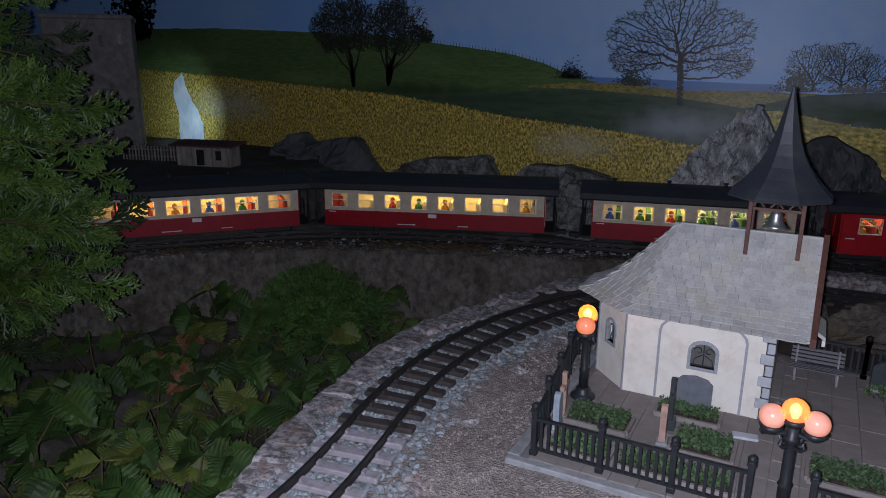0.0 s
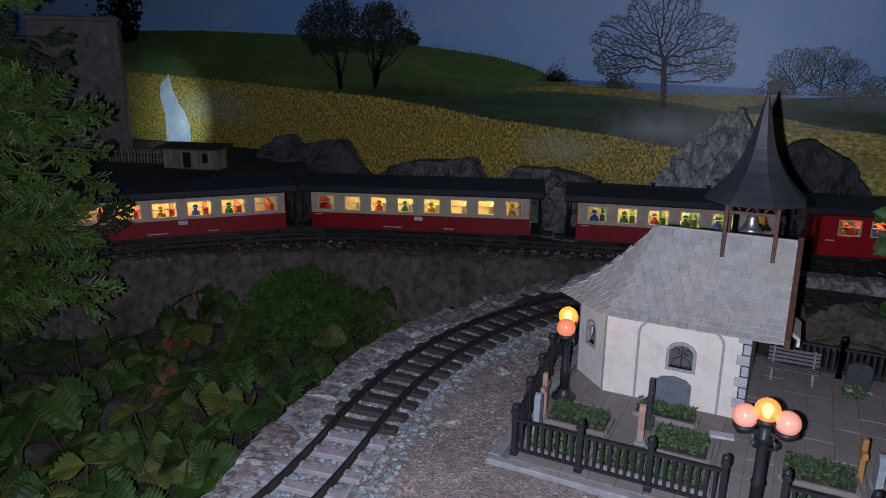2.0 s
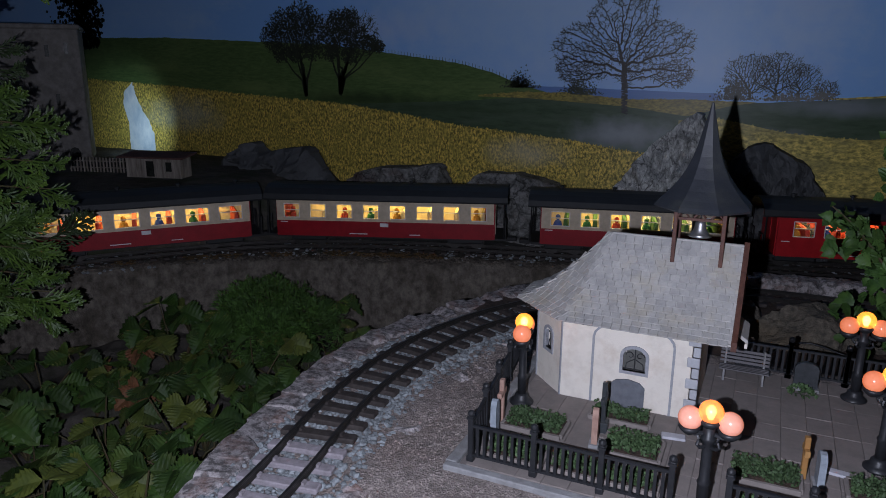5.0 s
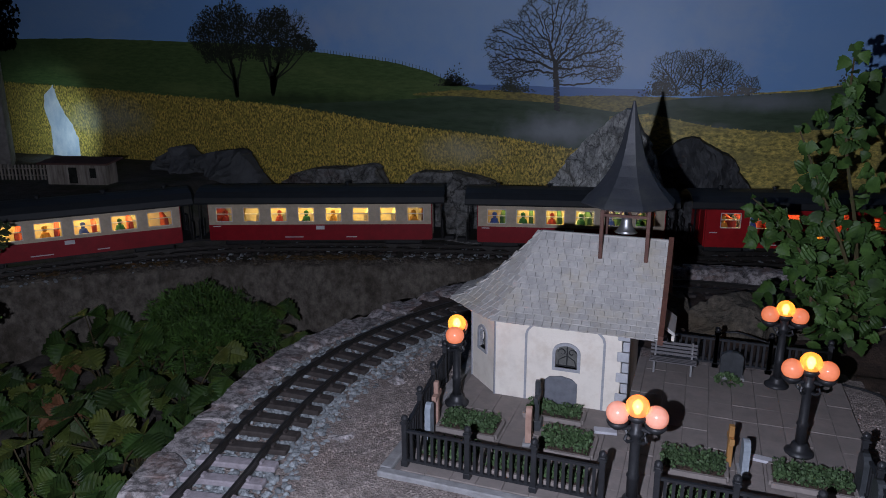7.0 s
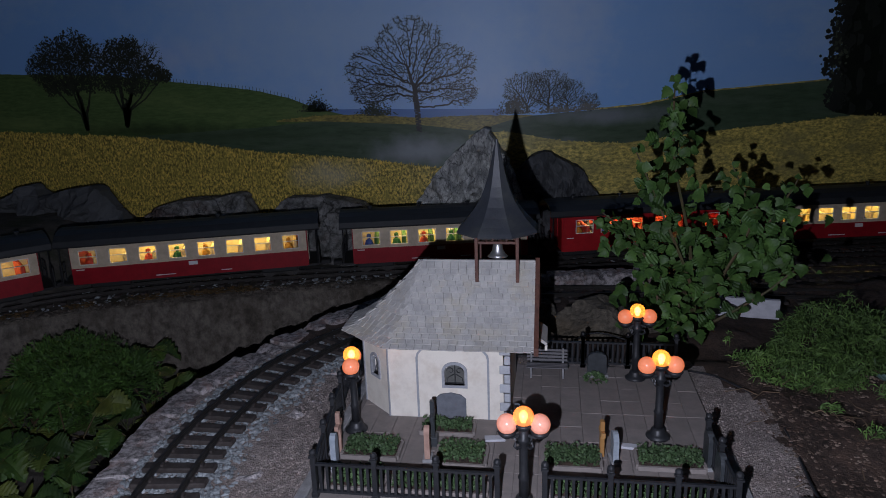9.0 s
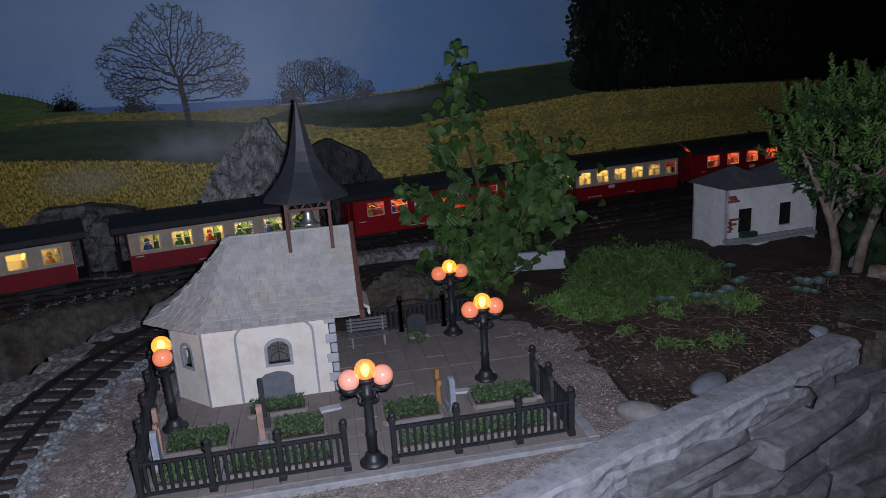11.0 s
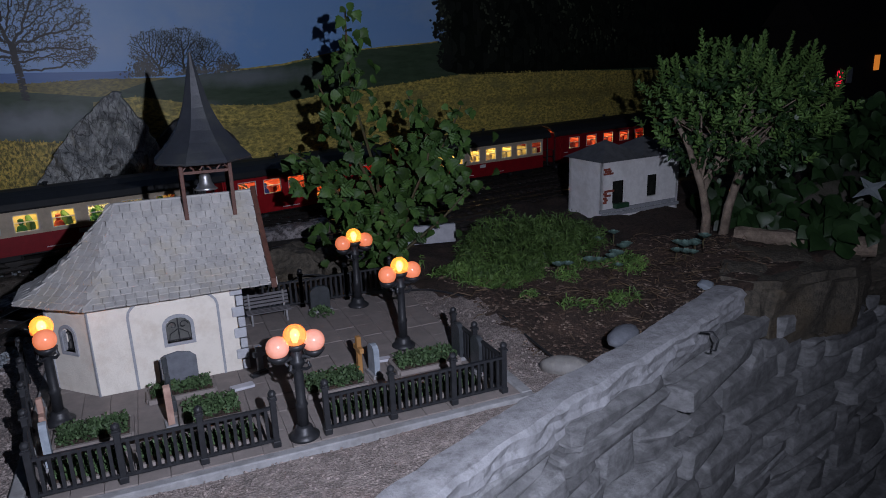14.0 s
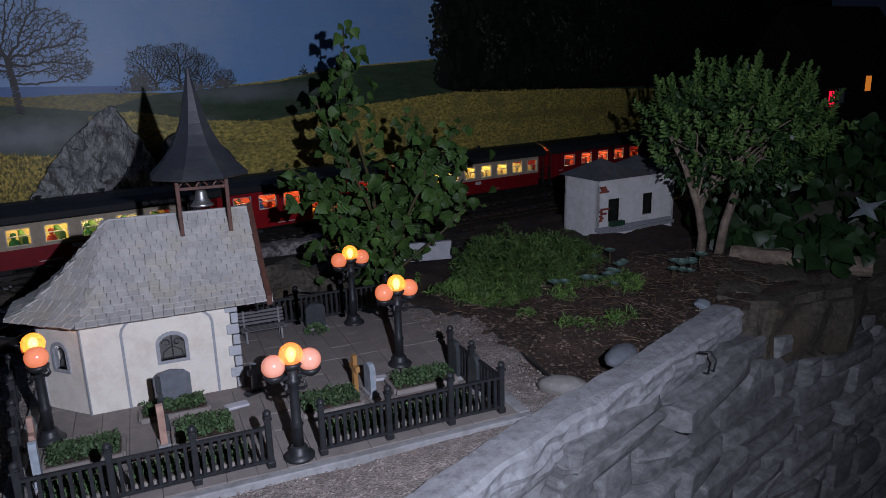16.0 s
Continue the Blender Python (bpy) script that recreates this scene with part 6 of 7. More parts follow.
spots = []
for _ in range(900):
    y = rg.uniform(0.8, 1.5)
    x = border_x(y) - abs(rg.gauss(0, 0.05)) - 0.02
    spots.append((x, y, ground_z(x, y), rg.gauss(0, .5), rg.gauss(0, .5), 0.7))
M["dry_grass"] = mk("dry_grass", (0.15, 0.1, 0.06), (0.07, 0.048, 0.03), 40, 0.8, bump=0, rand=0.5)
blade_stuff("dry_grass", "dry brown grass stalks along the stone border", "grass", spots, "dry_grass", 0.04, 0.0009, 0.3, 8, 2)
spots = []
for _ in range(900):
    x = rg.uniform(-1.3, 0.0)
    y = line_y(BANK, x) + abs(rg.gauss(0, 0.025)) - 0.03
    spots.append((x, y, max(ground_z(x, y), FARZ - 0.002)))
pebbles("bank_rubble", "small broken stones on the concrete bank", spots, "concrete", 0.002, 0.007, 9, 0.6)


M["litter"] = mk("litter", (0.17, 0.1, 0.04), (0.06, 0.045, 0.02), 60, 0.9, bump=0.3, rand=0.6)
spots = []
for _ in range(900):
    x = rg.uniform(-1.3, -0.55)
    y = line_y(BANK, x) + rg.uniform(-0.012, 0.035)
    if noise.noise(Vector((x * 11, y * 11, 4))) > 0.0:
        spots.append((x, y, max(ground_z(x, y), FARZ) + 0.002))
pebbles("leaf_litter", "brown leaf litter and moss on the concrete ledge", spots, "litter", 0.002, 0.006, 12, 0.35)
spots = []
for _ in range(700):
    x = rg.uniform(-0.72, -0.35)
    y = line_y(BANK, x) - rg.uniform(0.03, 0.16)
    if y > 1.5 and x < border_x(y) - 0.02:
        spots.append((x, y, ground_z(x, y), rg.gauss(0, .3), rg.gauss(0, .3), 1.0))
blade_stuff("bank_moss", "yellow-green moss and short grass below the bank", "moss", spots, "leaf_yellow", 0.02, 0.0016, 0.3, 14, 4)


# the conifer: flat scaly sprays on drooping boughs
def spray_mesh(seed):
    r = random.Random(seed)
    vs, fs = [], []
    def twig(p, d, l, w, lvl):
        s = Vector((-d.y, d.x, 0)).normalized() * w
        e = p + d * l
        e.z -= 0.1 * l
        o = len(vs)
        k, up = p + (e - p) * .8, Vector((0, 0, w * .8))
        vs.extend([p - s * .8, p + up, p + s * .8, k + s * 1.1, k + up, k - s * 1.1, e - s * .45, e + s * .45])
        fs.extend([(o, o + 1, o + 4, o + 5), (o + 1, o + 2, o + 3, o + 4), (o + 5, o + 4, o + 6), (o + 4, o + 7, o + 6), (o + 4, o + 3, o + 7)])
        if lvl:
            n = (0, 3, 5, 6)[lvl]
            for i in range(n):
                t = (i + r.uniform(.55, .95)) / (n + 0.2)
                for sd in (-1, 1):
                    if r.random() < 0.1:
                        continue
                    q = p + (e - p) * min(1, max(0.08, t + 0.06 * sd))
                    a = sd * r.uniform(.45, .75)
                    dd = Vector((d.x * math.cos(a) - d.y * math.sin(a), d.x * math.sin(a) + d.y * math.cos(a), r.uniform(-.22, .28)))
                    twig(q, dd.normalized(), l * (0.56 if lvl == 2 else 0.5) * (1.15 - t * .8) * r.uniform(.75, 1.15), w * 0.93, lvl - 1)
    twig(Vector((0, 0, 0)), Vector((0, 1, 0)), 1.0, 0.026, 2)
    me = bpy.data.meshes.new("spray")
    me.from_pydata(vs, [], fs)
    me.materials.append(M["leaf_conifer"])
    return me


SPRAYS = [spray_mesh(k) for k in range(7)]
conifer = thing("conifer", "dwarf cypress with flat scaly green sprays", "tree", (-1.255, 0.98, -0.24))
rc = random.Random(15)
part("trunk", tube([(0, 0, -0.02), (0.005, 0.0, 0.3), (0.0, 0.01, 0.62), (0.0, 0.0, 0.95)], [0.02, 0.016, 0.01, 0.003], 8), "bark_pale", conifer)
EDGE = [(0.0, 0.22), (0.07, 0.25), (0.15, 0.27), (0.21, 0.4), (0.28, 0.46), (0.34, 0.38), (0.43, 0.42), (0.52, 0.43), (0.575, 0.37), (0.64, 0.41), (0.7, 0.42), (0.95, 0.38)]
OUT, FACE = Vector((0.88, 0.47, 0)), Vector((0.47, -0.88, 0))
bulk, count = {True: ([], []), False: ([], [])}, 0
for i in range(90):
    h = 0.03 + 0.9 * (i + rc.random()) / 90
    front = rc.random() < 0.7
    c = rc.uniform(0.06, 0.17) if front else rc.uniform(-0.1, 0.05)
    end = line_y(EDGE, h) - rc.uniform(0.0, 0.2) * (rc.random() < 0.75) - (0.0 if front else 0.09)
    rise = rc.uniform(-.05, .09)
    ln = smooth_line([(0, 0, h - 0.05), OUT * end * .45 + FACE * c * .7 + Vector((0, 0, h + rise * .6)), OUT * (end - 0.03) + FACE * c + Vector((0, 0, h + rise * .5))], 0.012)
    part("bough", tube(ln[::4] + [ln[-1]], [0.0032 * (1 - 0.75 * k / len(ln[::4])) for k in range(len(ln[::4]) + 1)], 5), "stem", conifer)
    n = len(ln)
    for k in range(int(n * 0.3), n, 3):
        t = k / n
        d = (ln[min(k + 1, n - 1)] - ln[max(k - 1, 0)]).normalized()
        sd = 1 if (k // 3) % 2 else -1
        if k >= n - 2:
            sd = 0
        a = sd * rc.uniform(.3, .9)
        way = d * math.cos(a) + Vector((0, 0, 1)) * math.sin(a) + FACE * rc.uniform(-.1, .35)
        m = aim(ln[k], way, FACE + Vector((rc.uniform(-.45, .45), rc.uniform(-.45, .45), rc.uniform(-.2, .8))), rc.uniform(.055, .1) * (1.15 - 0.35 * t), rc.uniform(-.7, .7))
        me = rc.choice(SPRAYS)
        if front and count < 300 and t > 0.4:
            put(me, conifer, m, "spray")
            count += 1
            continue
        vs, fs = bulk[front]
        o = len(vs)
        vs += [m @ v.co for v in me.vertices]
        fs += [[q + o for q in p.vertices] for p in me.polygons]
# inner sprays get the darker green, shade put into their colour
for front, nm, mt in ((True, "outer_foliage", "leaf_conifer"), (False, "inner_foliage", "leaf_shaded")):
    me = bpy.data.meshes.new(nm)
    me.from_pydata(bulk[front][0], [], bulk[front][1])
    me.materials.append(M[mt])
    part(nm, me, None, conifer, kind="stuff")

# the broad-leaved climber behind the yard
climber = thing("climbing_shrub", "leafy shrub with heart-shaped dark green leaves", "shrub", (0.35, 1.5, ground_z(0.35, 1.5)))
rv = random.Random(31)
SHOOTS = [((0.0, -0.01, 0.0), (-0.02, -0.02, 0.16), (-0.05, -0.02, 0.3), (-0.055, -0.03, 0.425)), ((0, 0, 0), (0.06, -0.02, 0.13), (0.11, -0.03, 0.22), (0.135, -0.03, 0.27)), ((0, 0, 0), (-0.06, -0.03, 0.1), (-0.12, -0.04, 0.18), (-0.16, -0.04, 0.215)), ((0, 0, 0), (0.03, -0.05, 0.12), (0.06, -0.06, 0.2), (0.03, -0.05, 0.29)), ((0, 0, 0), (0.09, -0.04, 0.08), (0.14, -0.05, 0.13), (0.165, -0.06, 0.12)), ((0, 0, 0), (-0.05, -0.06, 0.06), (-0.075, -0.08, 0.09), (-0.07, -0.09, 0.05)), ((0, 0, 0), (-0.02, -0.05, 0.1), (-0.08, -0.06, 0.24), (-0.11, -0.05, 0.31)), ((0, 0, 0), (-0.02, -0.05, 0.07), (-0.04, -0.08, 0.1), (-0.045, -0.1, 0.05))]
lines = []
for sh in SHOOTS:
    ln = smooth_line(sh, 0.008)
    stalk = tube(ln[::3] + [ln[-1]], [0.0035 * (1 - 0.7 * i / len(ln[::3])) for i in range(len(ln[::3]) + 1)], 5)
    part("stem", stalk, "stem", climber)
    lines.append(ln)
for i in range(300):
    ln = rv.choice(lines[:4] * 2 + lines)
    t = rv.random() ** 0.7
    p = ln[int(t * (len(ln) - 1))]
    w = 0.058 * (1.1 - t)
    q = Vector((p.x + rv.gauss(0, w), p.y + rv.gauss(-0.02, 0.03), p.z + rv.gauss(0, w * .8)))
    low = 0.035 + 0.1 * step(-0.04, 0.05, q.x)
    if q.z < low:
        q.z = low + rv.random() * .06
    d = Vector((rv.gauss(0, .6), rv.gauss(-.3, .3), rv.gauss(-.7, .35)))
    up = Vector((rv.gauss(-.15, .8), -0.8, rv.gauss(.5, .7)))
    put(rv.choice(L_IVY), climber, aim(q, d, up, rv.uniform(.016, .03) * (1.1 - 0.45 * t)), "leaf")

for ln in lines:
    for k in range(9):
        p = ln[len(ln) - 1 - k * 2]
        put(rv.choice(L_IVY), climber, aim(p, (rv.gauss(0, .8), rv.gauss(-.3, .3), rv.gauss(-.1, .5)), (rv.gauss(0, .6), -0.9, rv.gauss(.5, .5)), rv.uniform(.008, .013) * (1 + k * .08)), "leaf")
vs, fs = [], []
for i in range(330):
    ln = rv.choice(lines[:4] * 2 + lines)
    t = rv.random() ** 0.8 * 0.9
    p = ln[int(t * (len(ln) - 1))]
    w = 0.055 * (1.1 - t)
    q = Vector((p.x + rv.gauss(0, w), p.y + rv.gauss(0.03, 0.03), max(0.03 + 0.1 * step(-0.04, 0.05, p.x), p.z + rv.gauss(0, w * .8))))
    m = aim(q, (rv.gauss(0, .6), rv.gauss(-.2, .4), rv.gauss(-.6, .4)), (rv.gauss(-.15, .6), -1.0, rv.gauss(.5, .5)), rv.uniform(.014, .026))
    me = rv.choice(L_IVY)
    o = len(vs)
    vs += [m @ v.co for v in me.vertices]
    fs += [[k + o for k in f.vertices] for f in me.polygons]
me = bpy.data.meshes.new("inner_leaf_mass")
me.from_pydata(vs, [], fs)
me.materials.append(M["leaf_ivy"])
part("inner_leaf_mass", me, None, climber, kind="stuff")

# the fine-leaved ground cover
cover = thing("heath_bush", "spreading fine-leaved green ground cover", "bush", (0.56, 1.4, -0.02))
for k, (cx, cy, rx, ry, rz, n) in enumerate(((0.555, 1.42, 0.1, 0.11, 0.085, 1700), (0.63, 1.43, 0.1, 0.1, 0.075, 1500), (0.48, 1.34, 0.07, 0.08, 0.04, 800), (0.69, 1.43, 0.07, 0.07, 0.05, 700), (0.56, 1.32, 0.11, 0.06, 0.04, 900))):
    sp = [q for q in dome_spots((cx - 0.56, cy - 1.4, -0.012), (rx * 1.08, ry * 1.08, rz), int(n * 1.5), 12 + k, -0.05) if noise.noise(Vector(q[:3]) * 26 + Vector((k, 0, 0))) > -0.12]
    sp = [(x, y, z - 0.03 * random.Random(i).random() ** 2, nx, ny, nz) for i, (x, y, z, nx, ny, nz) in enumerate(sp)]
    blade_stuff("foliage_clump", "", "", sp, "leaf_heather", 0.016, 0.001, 0.3, 21 + k, 4, "", cover, 1.2)

sp = []
rh = random.Random(83)
for _ in range(5200):
    x, y = rh.uniform(0.385, 0.7), rh.uniform(1.12, 1.46)
    if noise.noise(Vector((x * 13, y * 13, 7))) + 1.6 * (y - 1.27) - 0.9 * max(0.0, x - 0.56) > 0.04 and y > 1.2 - 0.9 * (x - 0.4):
        sp.append((x - 0.56, y - 1.4, ground_z(x, y) + 0.02 + rh.uniform(-.004, .012), rh.gauss(0, .5), rh.gauss(-.2, .5), 0.8))
blade_stuff("foliage_carpet", "", "", sp, "leaf_heather", 0.013, 0.0011, 0.35, 84, 3, "", cover, 0.9)

# the boxwood
box_tree = thing("boxwood_tree", "small boxwood with forked pale trunk and tiny dark leaves", "tree", (0.88, 1.3, 0.0))
bm = tube([(-0.02, 0, -0.03), (-0.018, 0, 0.04), (-0.03, 0, 0.085), (-0.065, 0.0, 0.16), (-0.09, 0.01, 0.21)], [0.0095, 0.0075, 0.0065, 0.005, 0.003], 8)
part("trunk", bm, "bark_pale", box_tree, "pale grey-brown trunk", True)
bm = tube([(0.018, 0, -0.03), (0.03, 0, 0.05), (0.052, 0, 0.11), (0.06, 0, 0.15)], [0.009, 0.0078, 0.007, 0.005], 8)
part("trunk", bm, "bark_pale", box_tree, "pale grey-brown trunk", True)
for pts in (((0.052, 0, 0.11), (0.09, -0.01, 0.16), (0.15, -0.02, 0.2)), ((0.055, 0, 0.13), (0.02, -0.01, 0.15), (-0.02, -0.01, 0.19)), ((0.06, 0, 0.15), (0.065, 0, 0.2), (0.05, 0, 0.27)), ((-0.03, 0, 0.085), (0.0, 0, 0.14), (0.01, 0, 0.2))):
    part("limb", tube(pts, [0.0075, 0.006, 0.003], 6), "bark_pale", box_tree, smooth=True)
sp = [q for q in dome_spots((0.04, 0.0, 0.205), (0.14, 0.12, 0.1), 2800, 41, -0.9) if noise.noise(Vector(q[:3]) * 20) > -0.1]
for k in range(14):
    a = 2.4 * k
    tip = Vector((0.05 + 0.15 * math.cos(a), 0.1 * math.sin(a), 0.2 + 0.02 * (k % 4)))
    part("twig", tube([((0.058, 0, 0.125) if k % 2 else (-0.035, 0, 0.1)), tip * .55 + Vector((0, 0, 0.07)), tip], [0.0024, 0.0018, 0.0008], 5), "bark_pale", box_tree)
rb = random.Random(4)
vs, fs = [], []
for q in dome_spots((0.045, 0.0, 0.205), (0.145, 0.13, 0.1), 330, 45, -0.7) + dome_spots((-0.035, 0.0, 0.215), (0.11, 0.11, 0.085), 110, 46, -0.6) + dome_spots((0.12, 0.0, 0.205), (0.1, 0.11, 0.09), 110, 47, -0.6):
    p = Vector(q[:3])
    if noise.noise(p * 18) < -0.25:
        continue
    d = (Vector(q[3:]).normalized() * 0.7 + Vector((rb.gauss(0, .3), rb.gauss(0, .3), 0.9))).normalized()
    long_shoot = q[5] > 0.85 and rb.random() < 0.6
    whorls = rb.randint(6, 10) if long_shoot else rb.randint(3, 5)
    side = d.orthogonal().normalized()
    for j in range(whorls):
        c = p + d * 0.0052 * j
        for h in range(3):
            out = Matrix.Rotation(2.1 * h + 1.05 * j + rb.uniform(-.4, .4), 3, d) @ side
            way = (out * (1.0 - 0.45 * j / whorls) + d * (0.45 + 0.7 * j / whorls)).normalized()
            across = way.cross(d).normalized()
            l = rb.uniform(.009, .0145) * (1.05 - 0.35 * j / whorls)
            w = l * 0.29
            lift = across.cross(way) * w * 0.3
            o = len(vs)
            vs += [c, c + way * l * .35 + across * w * .85 + lift, c + way * l * .75 + across * w * .8 + lift, c + way * l, c + way * l * .75 - across * w * .8 + lift, c + way * l * .35 - across * w * .85 + lift, c + way * l * .55]
            fs += [(o, o + 1, o + 6), (o + 1, o + 2, o + 6), (o + 2, o + 3, o + 6), (o + 3, o + 4, o + 6), (o + 4, o + 5, o + 6), (o + 5, o, o + 6)]
me = bpy.data.meshes.new("shoot_foliage")
me.from_pydata(vs, [], fs)
me.materials.append(M["leaf_box"])
part("shoot_foliage", me, None, box_tree, kind="stuff")
# inner crown darker than the shoots: shade between them put into the leaf colour
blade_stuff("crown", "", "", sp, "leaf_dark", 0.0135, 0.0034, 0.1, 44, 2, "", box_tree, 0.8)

# dark creeper on the bank beyond
creeper = thing("dark_creeper", "dark glossy creeper leaves covering the bank", "plant", (1.15, 1.2, 0.0))
rd = random.Random(52)
bm = rough_rock((0.1, 0.06, -0.02), (0.28, 0.16, 0.1), 5, 3)
part("bank", bm, "earth", creeper)
for i in range(300):
    q = Vector((rd.uniform(-0.22, 0.36), rd.uniform(-0.1, 0.16), 0))
    q.z = rd.uniform(0.0, 0.06) + 0.16 * rd.random() * step(-0.2, 0.05, q.x)
    put(rd.choice(L_DARK), creeper, aim(q, (rd.gauss(0, .6), rd.gauss(-.4, .3), rd.gauss(-.5, .4)), (rd.gauss(-.3, .4), -1, rd.gauss(.7, .4)), rd.uniform(.018, .036)), "leaf")
vs, fs = [], []
for i in range(800):
    q = Vector((rd.uniform(-0.2, 0.5), rd.uniform(-0.06, 0.26), 0))
    q.z = rd.uniform(0.0, 0.05) + 0.17 * rd.random() * step(-0.22, 0.08, q.x)
    m = aim(q, (rd.gauss(0, .6), rd.gauss(-.4, .3), rd.gauss(-.5, .4)), (rd.gauss(-.3, .4), -1, rd.gauss(.7, .4)), rd.uniform(.02, .04))
    me = rd.choice(L_DARK)
    o = len(vs)
    vs += [m @ v.co for v in me.vertices]
    fs += [[k + o for k in p.vertices] for p in me.polygons]
me = bpy.data.meshes.new("leaf_mass")
me.from_pydata(vs, [], fs)
me.materials.append(M["leaf_dark"])
part("leaf_mass", me, None, creeper, kind="stuff")
st = bmesh.new()
for k in range(4):
    a = math.radians(35 + 90 * k)
    dx, dz = math.cos(a), math.sin(a) * 0.75
    v = [st.verts.new(c) for c in ((0, 0, 0), (0.009 * math.cos(a + .8), -0.002, 0.008 * math.sin(a + .8)), (0.03 * dx, -0.003, 0.03 * dz), (0.009 * math.cos(a - .8), -0.002, 0.008 * math.sin(a - .8)))]
    st.faces.new(v)
bmesh.ops.solidify(st, geom=st.faces[:], thickness=0.0008)
st.transform(pose(0.932, 1.06, 0.118, 0, 0, -30))
paint("silver_leaf", (0.3, 0.34, 0.36), 0.6)
tagged(part("star_leaf", st, "silver_leaf"), "silvery four-pointed dry leaf caught in the creeper", "leaf")

# grey-blue succulents
def succulent(x, y, z, s, seed, h):
    r = random.Random(seed)
    plant = thing("succulent", "grey-blue fleshy succulent rosette", "plant", (x, y, z), r.uniform(0, 90), "succulents in the bark bed")
    me = L_SUCC
    part("stem", tube([(0, 0, 0), (0.002, 0.001, h * .6), (0, 0, h)], 0.0013, 5), "stem", plant)
    for ring, n, tilt in ((0, 8, 20), (1, 7, 46), (2, 5, 72)):
        for k in range(n):
            a = 2 * math.pi * (k + 0.5 * ring) / n
            d = Vector((math.cos(a) * math.cos(radians(tilt)), math.sin(a) * math.cos(radians(tilt)), math.sin(radians(tilt))))
            put(me, plant, aim((0, 0, h), d, (0, 0, 1.01) if tilt < 60 else (-math.cos(a), -math.sin(a), 0.3), s * (1 - 0.22 * ring)), "leaf")
L_SUCC = leaf_mesh("leaf", [.12, .26, .36, .42, .4, .27, .05], "leaf_blue", 0.25, -0.12)
rq = random.Random(6)
for i, (x, y, s) in enumerate(((0.545, 1.265, .011), (0.56, 1.262, .01), (0.605, 1.27, .013), (0.625, 1.275, .012), (0.645, 1.28, .011), (0.635, 1.255, .011), (0.67, 1.295, .011), (0.69, 1.3, .012), (0.705, 1.31, .011), (0.745, 1.235, .011), (0.755, 1.225, .012), (0.765, 1.24, .013), (0.775, 1.25, .012), (0.785, 1.24, .012), (0.795, 1.25, .011), (0.77, 1.262, .011), (0.76, 1.215, .01), (0.69, 1.37, .011), (0.715, 1.36, .011), (0.63, 1.23, .009), (0.8, 1.235, .012), (0.65, 1.26, .012))):
    succulent(x, y, ground_z(x, y) - 0.002, s * 1.05, i, rq.uniform(.006, .022))


# ---- the grave beds and stones in the yard ----
M["pale_stone"] = mk("pale_stone", (0.3, 0.34, 0.38), (0.2, 0.23, 0.26), 90, 0.8, rand=0.1)
M["pink_stone"] = mk("pink_stone", (0.42, 0.27, 0.21), (0.3, 0.18, 0.14), 90, 0.8)
M["dark_stone"] = mk("dark_stone", (0.03, 0.034, 0.036), (0.05, 0.055, 0.06), 140, 0.35, rand=0.2)
M["yellow_wood"] = mk("yellow_wood", (0.45, 0.25, 0.09), (0.32, 0.16, 0.05), 120, 0.6, stretch=(1, 1, .2))
M["white_plate"] = mk("white_plate", (0.5, 0.5, 0.53), (0.4, 0.4, 0.43), 90, 0.6)


def grave_bed(x0, x1, y0, y1, seed):
    bed = thing("grave_bed", "grave bed with clipped ivy in a pale stone kerb", "flower bed", ((x0 + x1) / 2, (y0 + y1) / 2, 0.0005), 0, "grave beds in the yard")
    w, d = x1 - x0, y1 - y0
    for c, s in (((0, -d / 2, .0025), (w, .004, .005)), ((0, d / 2, .0025), (w, .004, .005)), ((-w / 2, 0, .0025), (.004, d - .004, .005)), ((w / 2, 0, .0025), (.004, d - .004, .005))):
        part("kerb", box(c, s, bevel=.0005), "paver", bed)
    part("soil", box((0, 0, .0025), (w - .004, d - .004, .004)), "bark_soil", bed)
    r = random.Random(seed)
    sp = [(r.uniform(-w / 2 + .003, w / 2 - .003), r.uniform(-d / 2 + .003, d / 2 - .003), r.uniform(.004, .0125), r.gauss(0, .5), r.gauss(-.2, .5), 1) for _ in range(int(w * d * 420000))]
    blade_stuff("foliage", "", "", sp, "leaf_bed", 0.0046, 0.0016, 0.2, seed, 1, "", bed, 0.7)


for i, q in enumerate(((-0.119, -0.055, 1.022, 1.06), (-0.012, 0.044, 1.016, 1.06), (-0.04, 0.024, 1.082, 1.108), (0.106, 0.168, 1.022, 1.06), (0.206, 0.276, 1.03, 1.066), (-0.116, -0.058, 0.962, 0.998), (-0.05, 0.05, 0.963, 0.988), (0.115, 0.27, 0.966, 0.99))):
    grave_bed(*q, i + 60)


def cross(x, y, h, mat, label, rz=90, base=None):
    c = thing("grave_cross", label, "grave marker", (x, y, 0), rz, "graves in the yard")
    part("upright", box((0, 0, h / 2), (0.0062, 0.005, h), bevel=.0006), mat, c)
    part("crossbar", box((0, 0, h * .68), (h * .46, 0.0048, 0.006), bevel=.0006), mat, c)
    if base:
        part("plinth", box((0, -0.001, 0.006), (0.013, 0.009, 0.012), bevel=.0008), base, c)


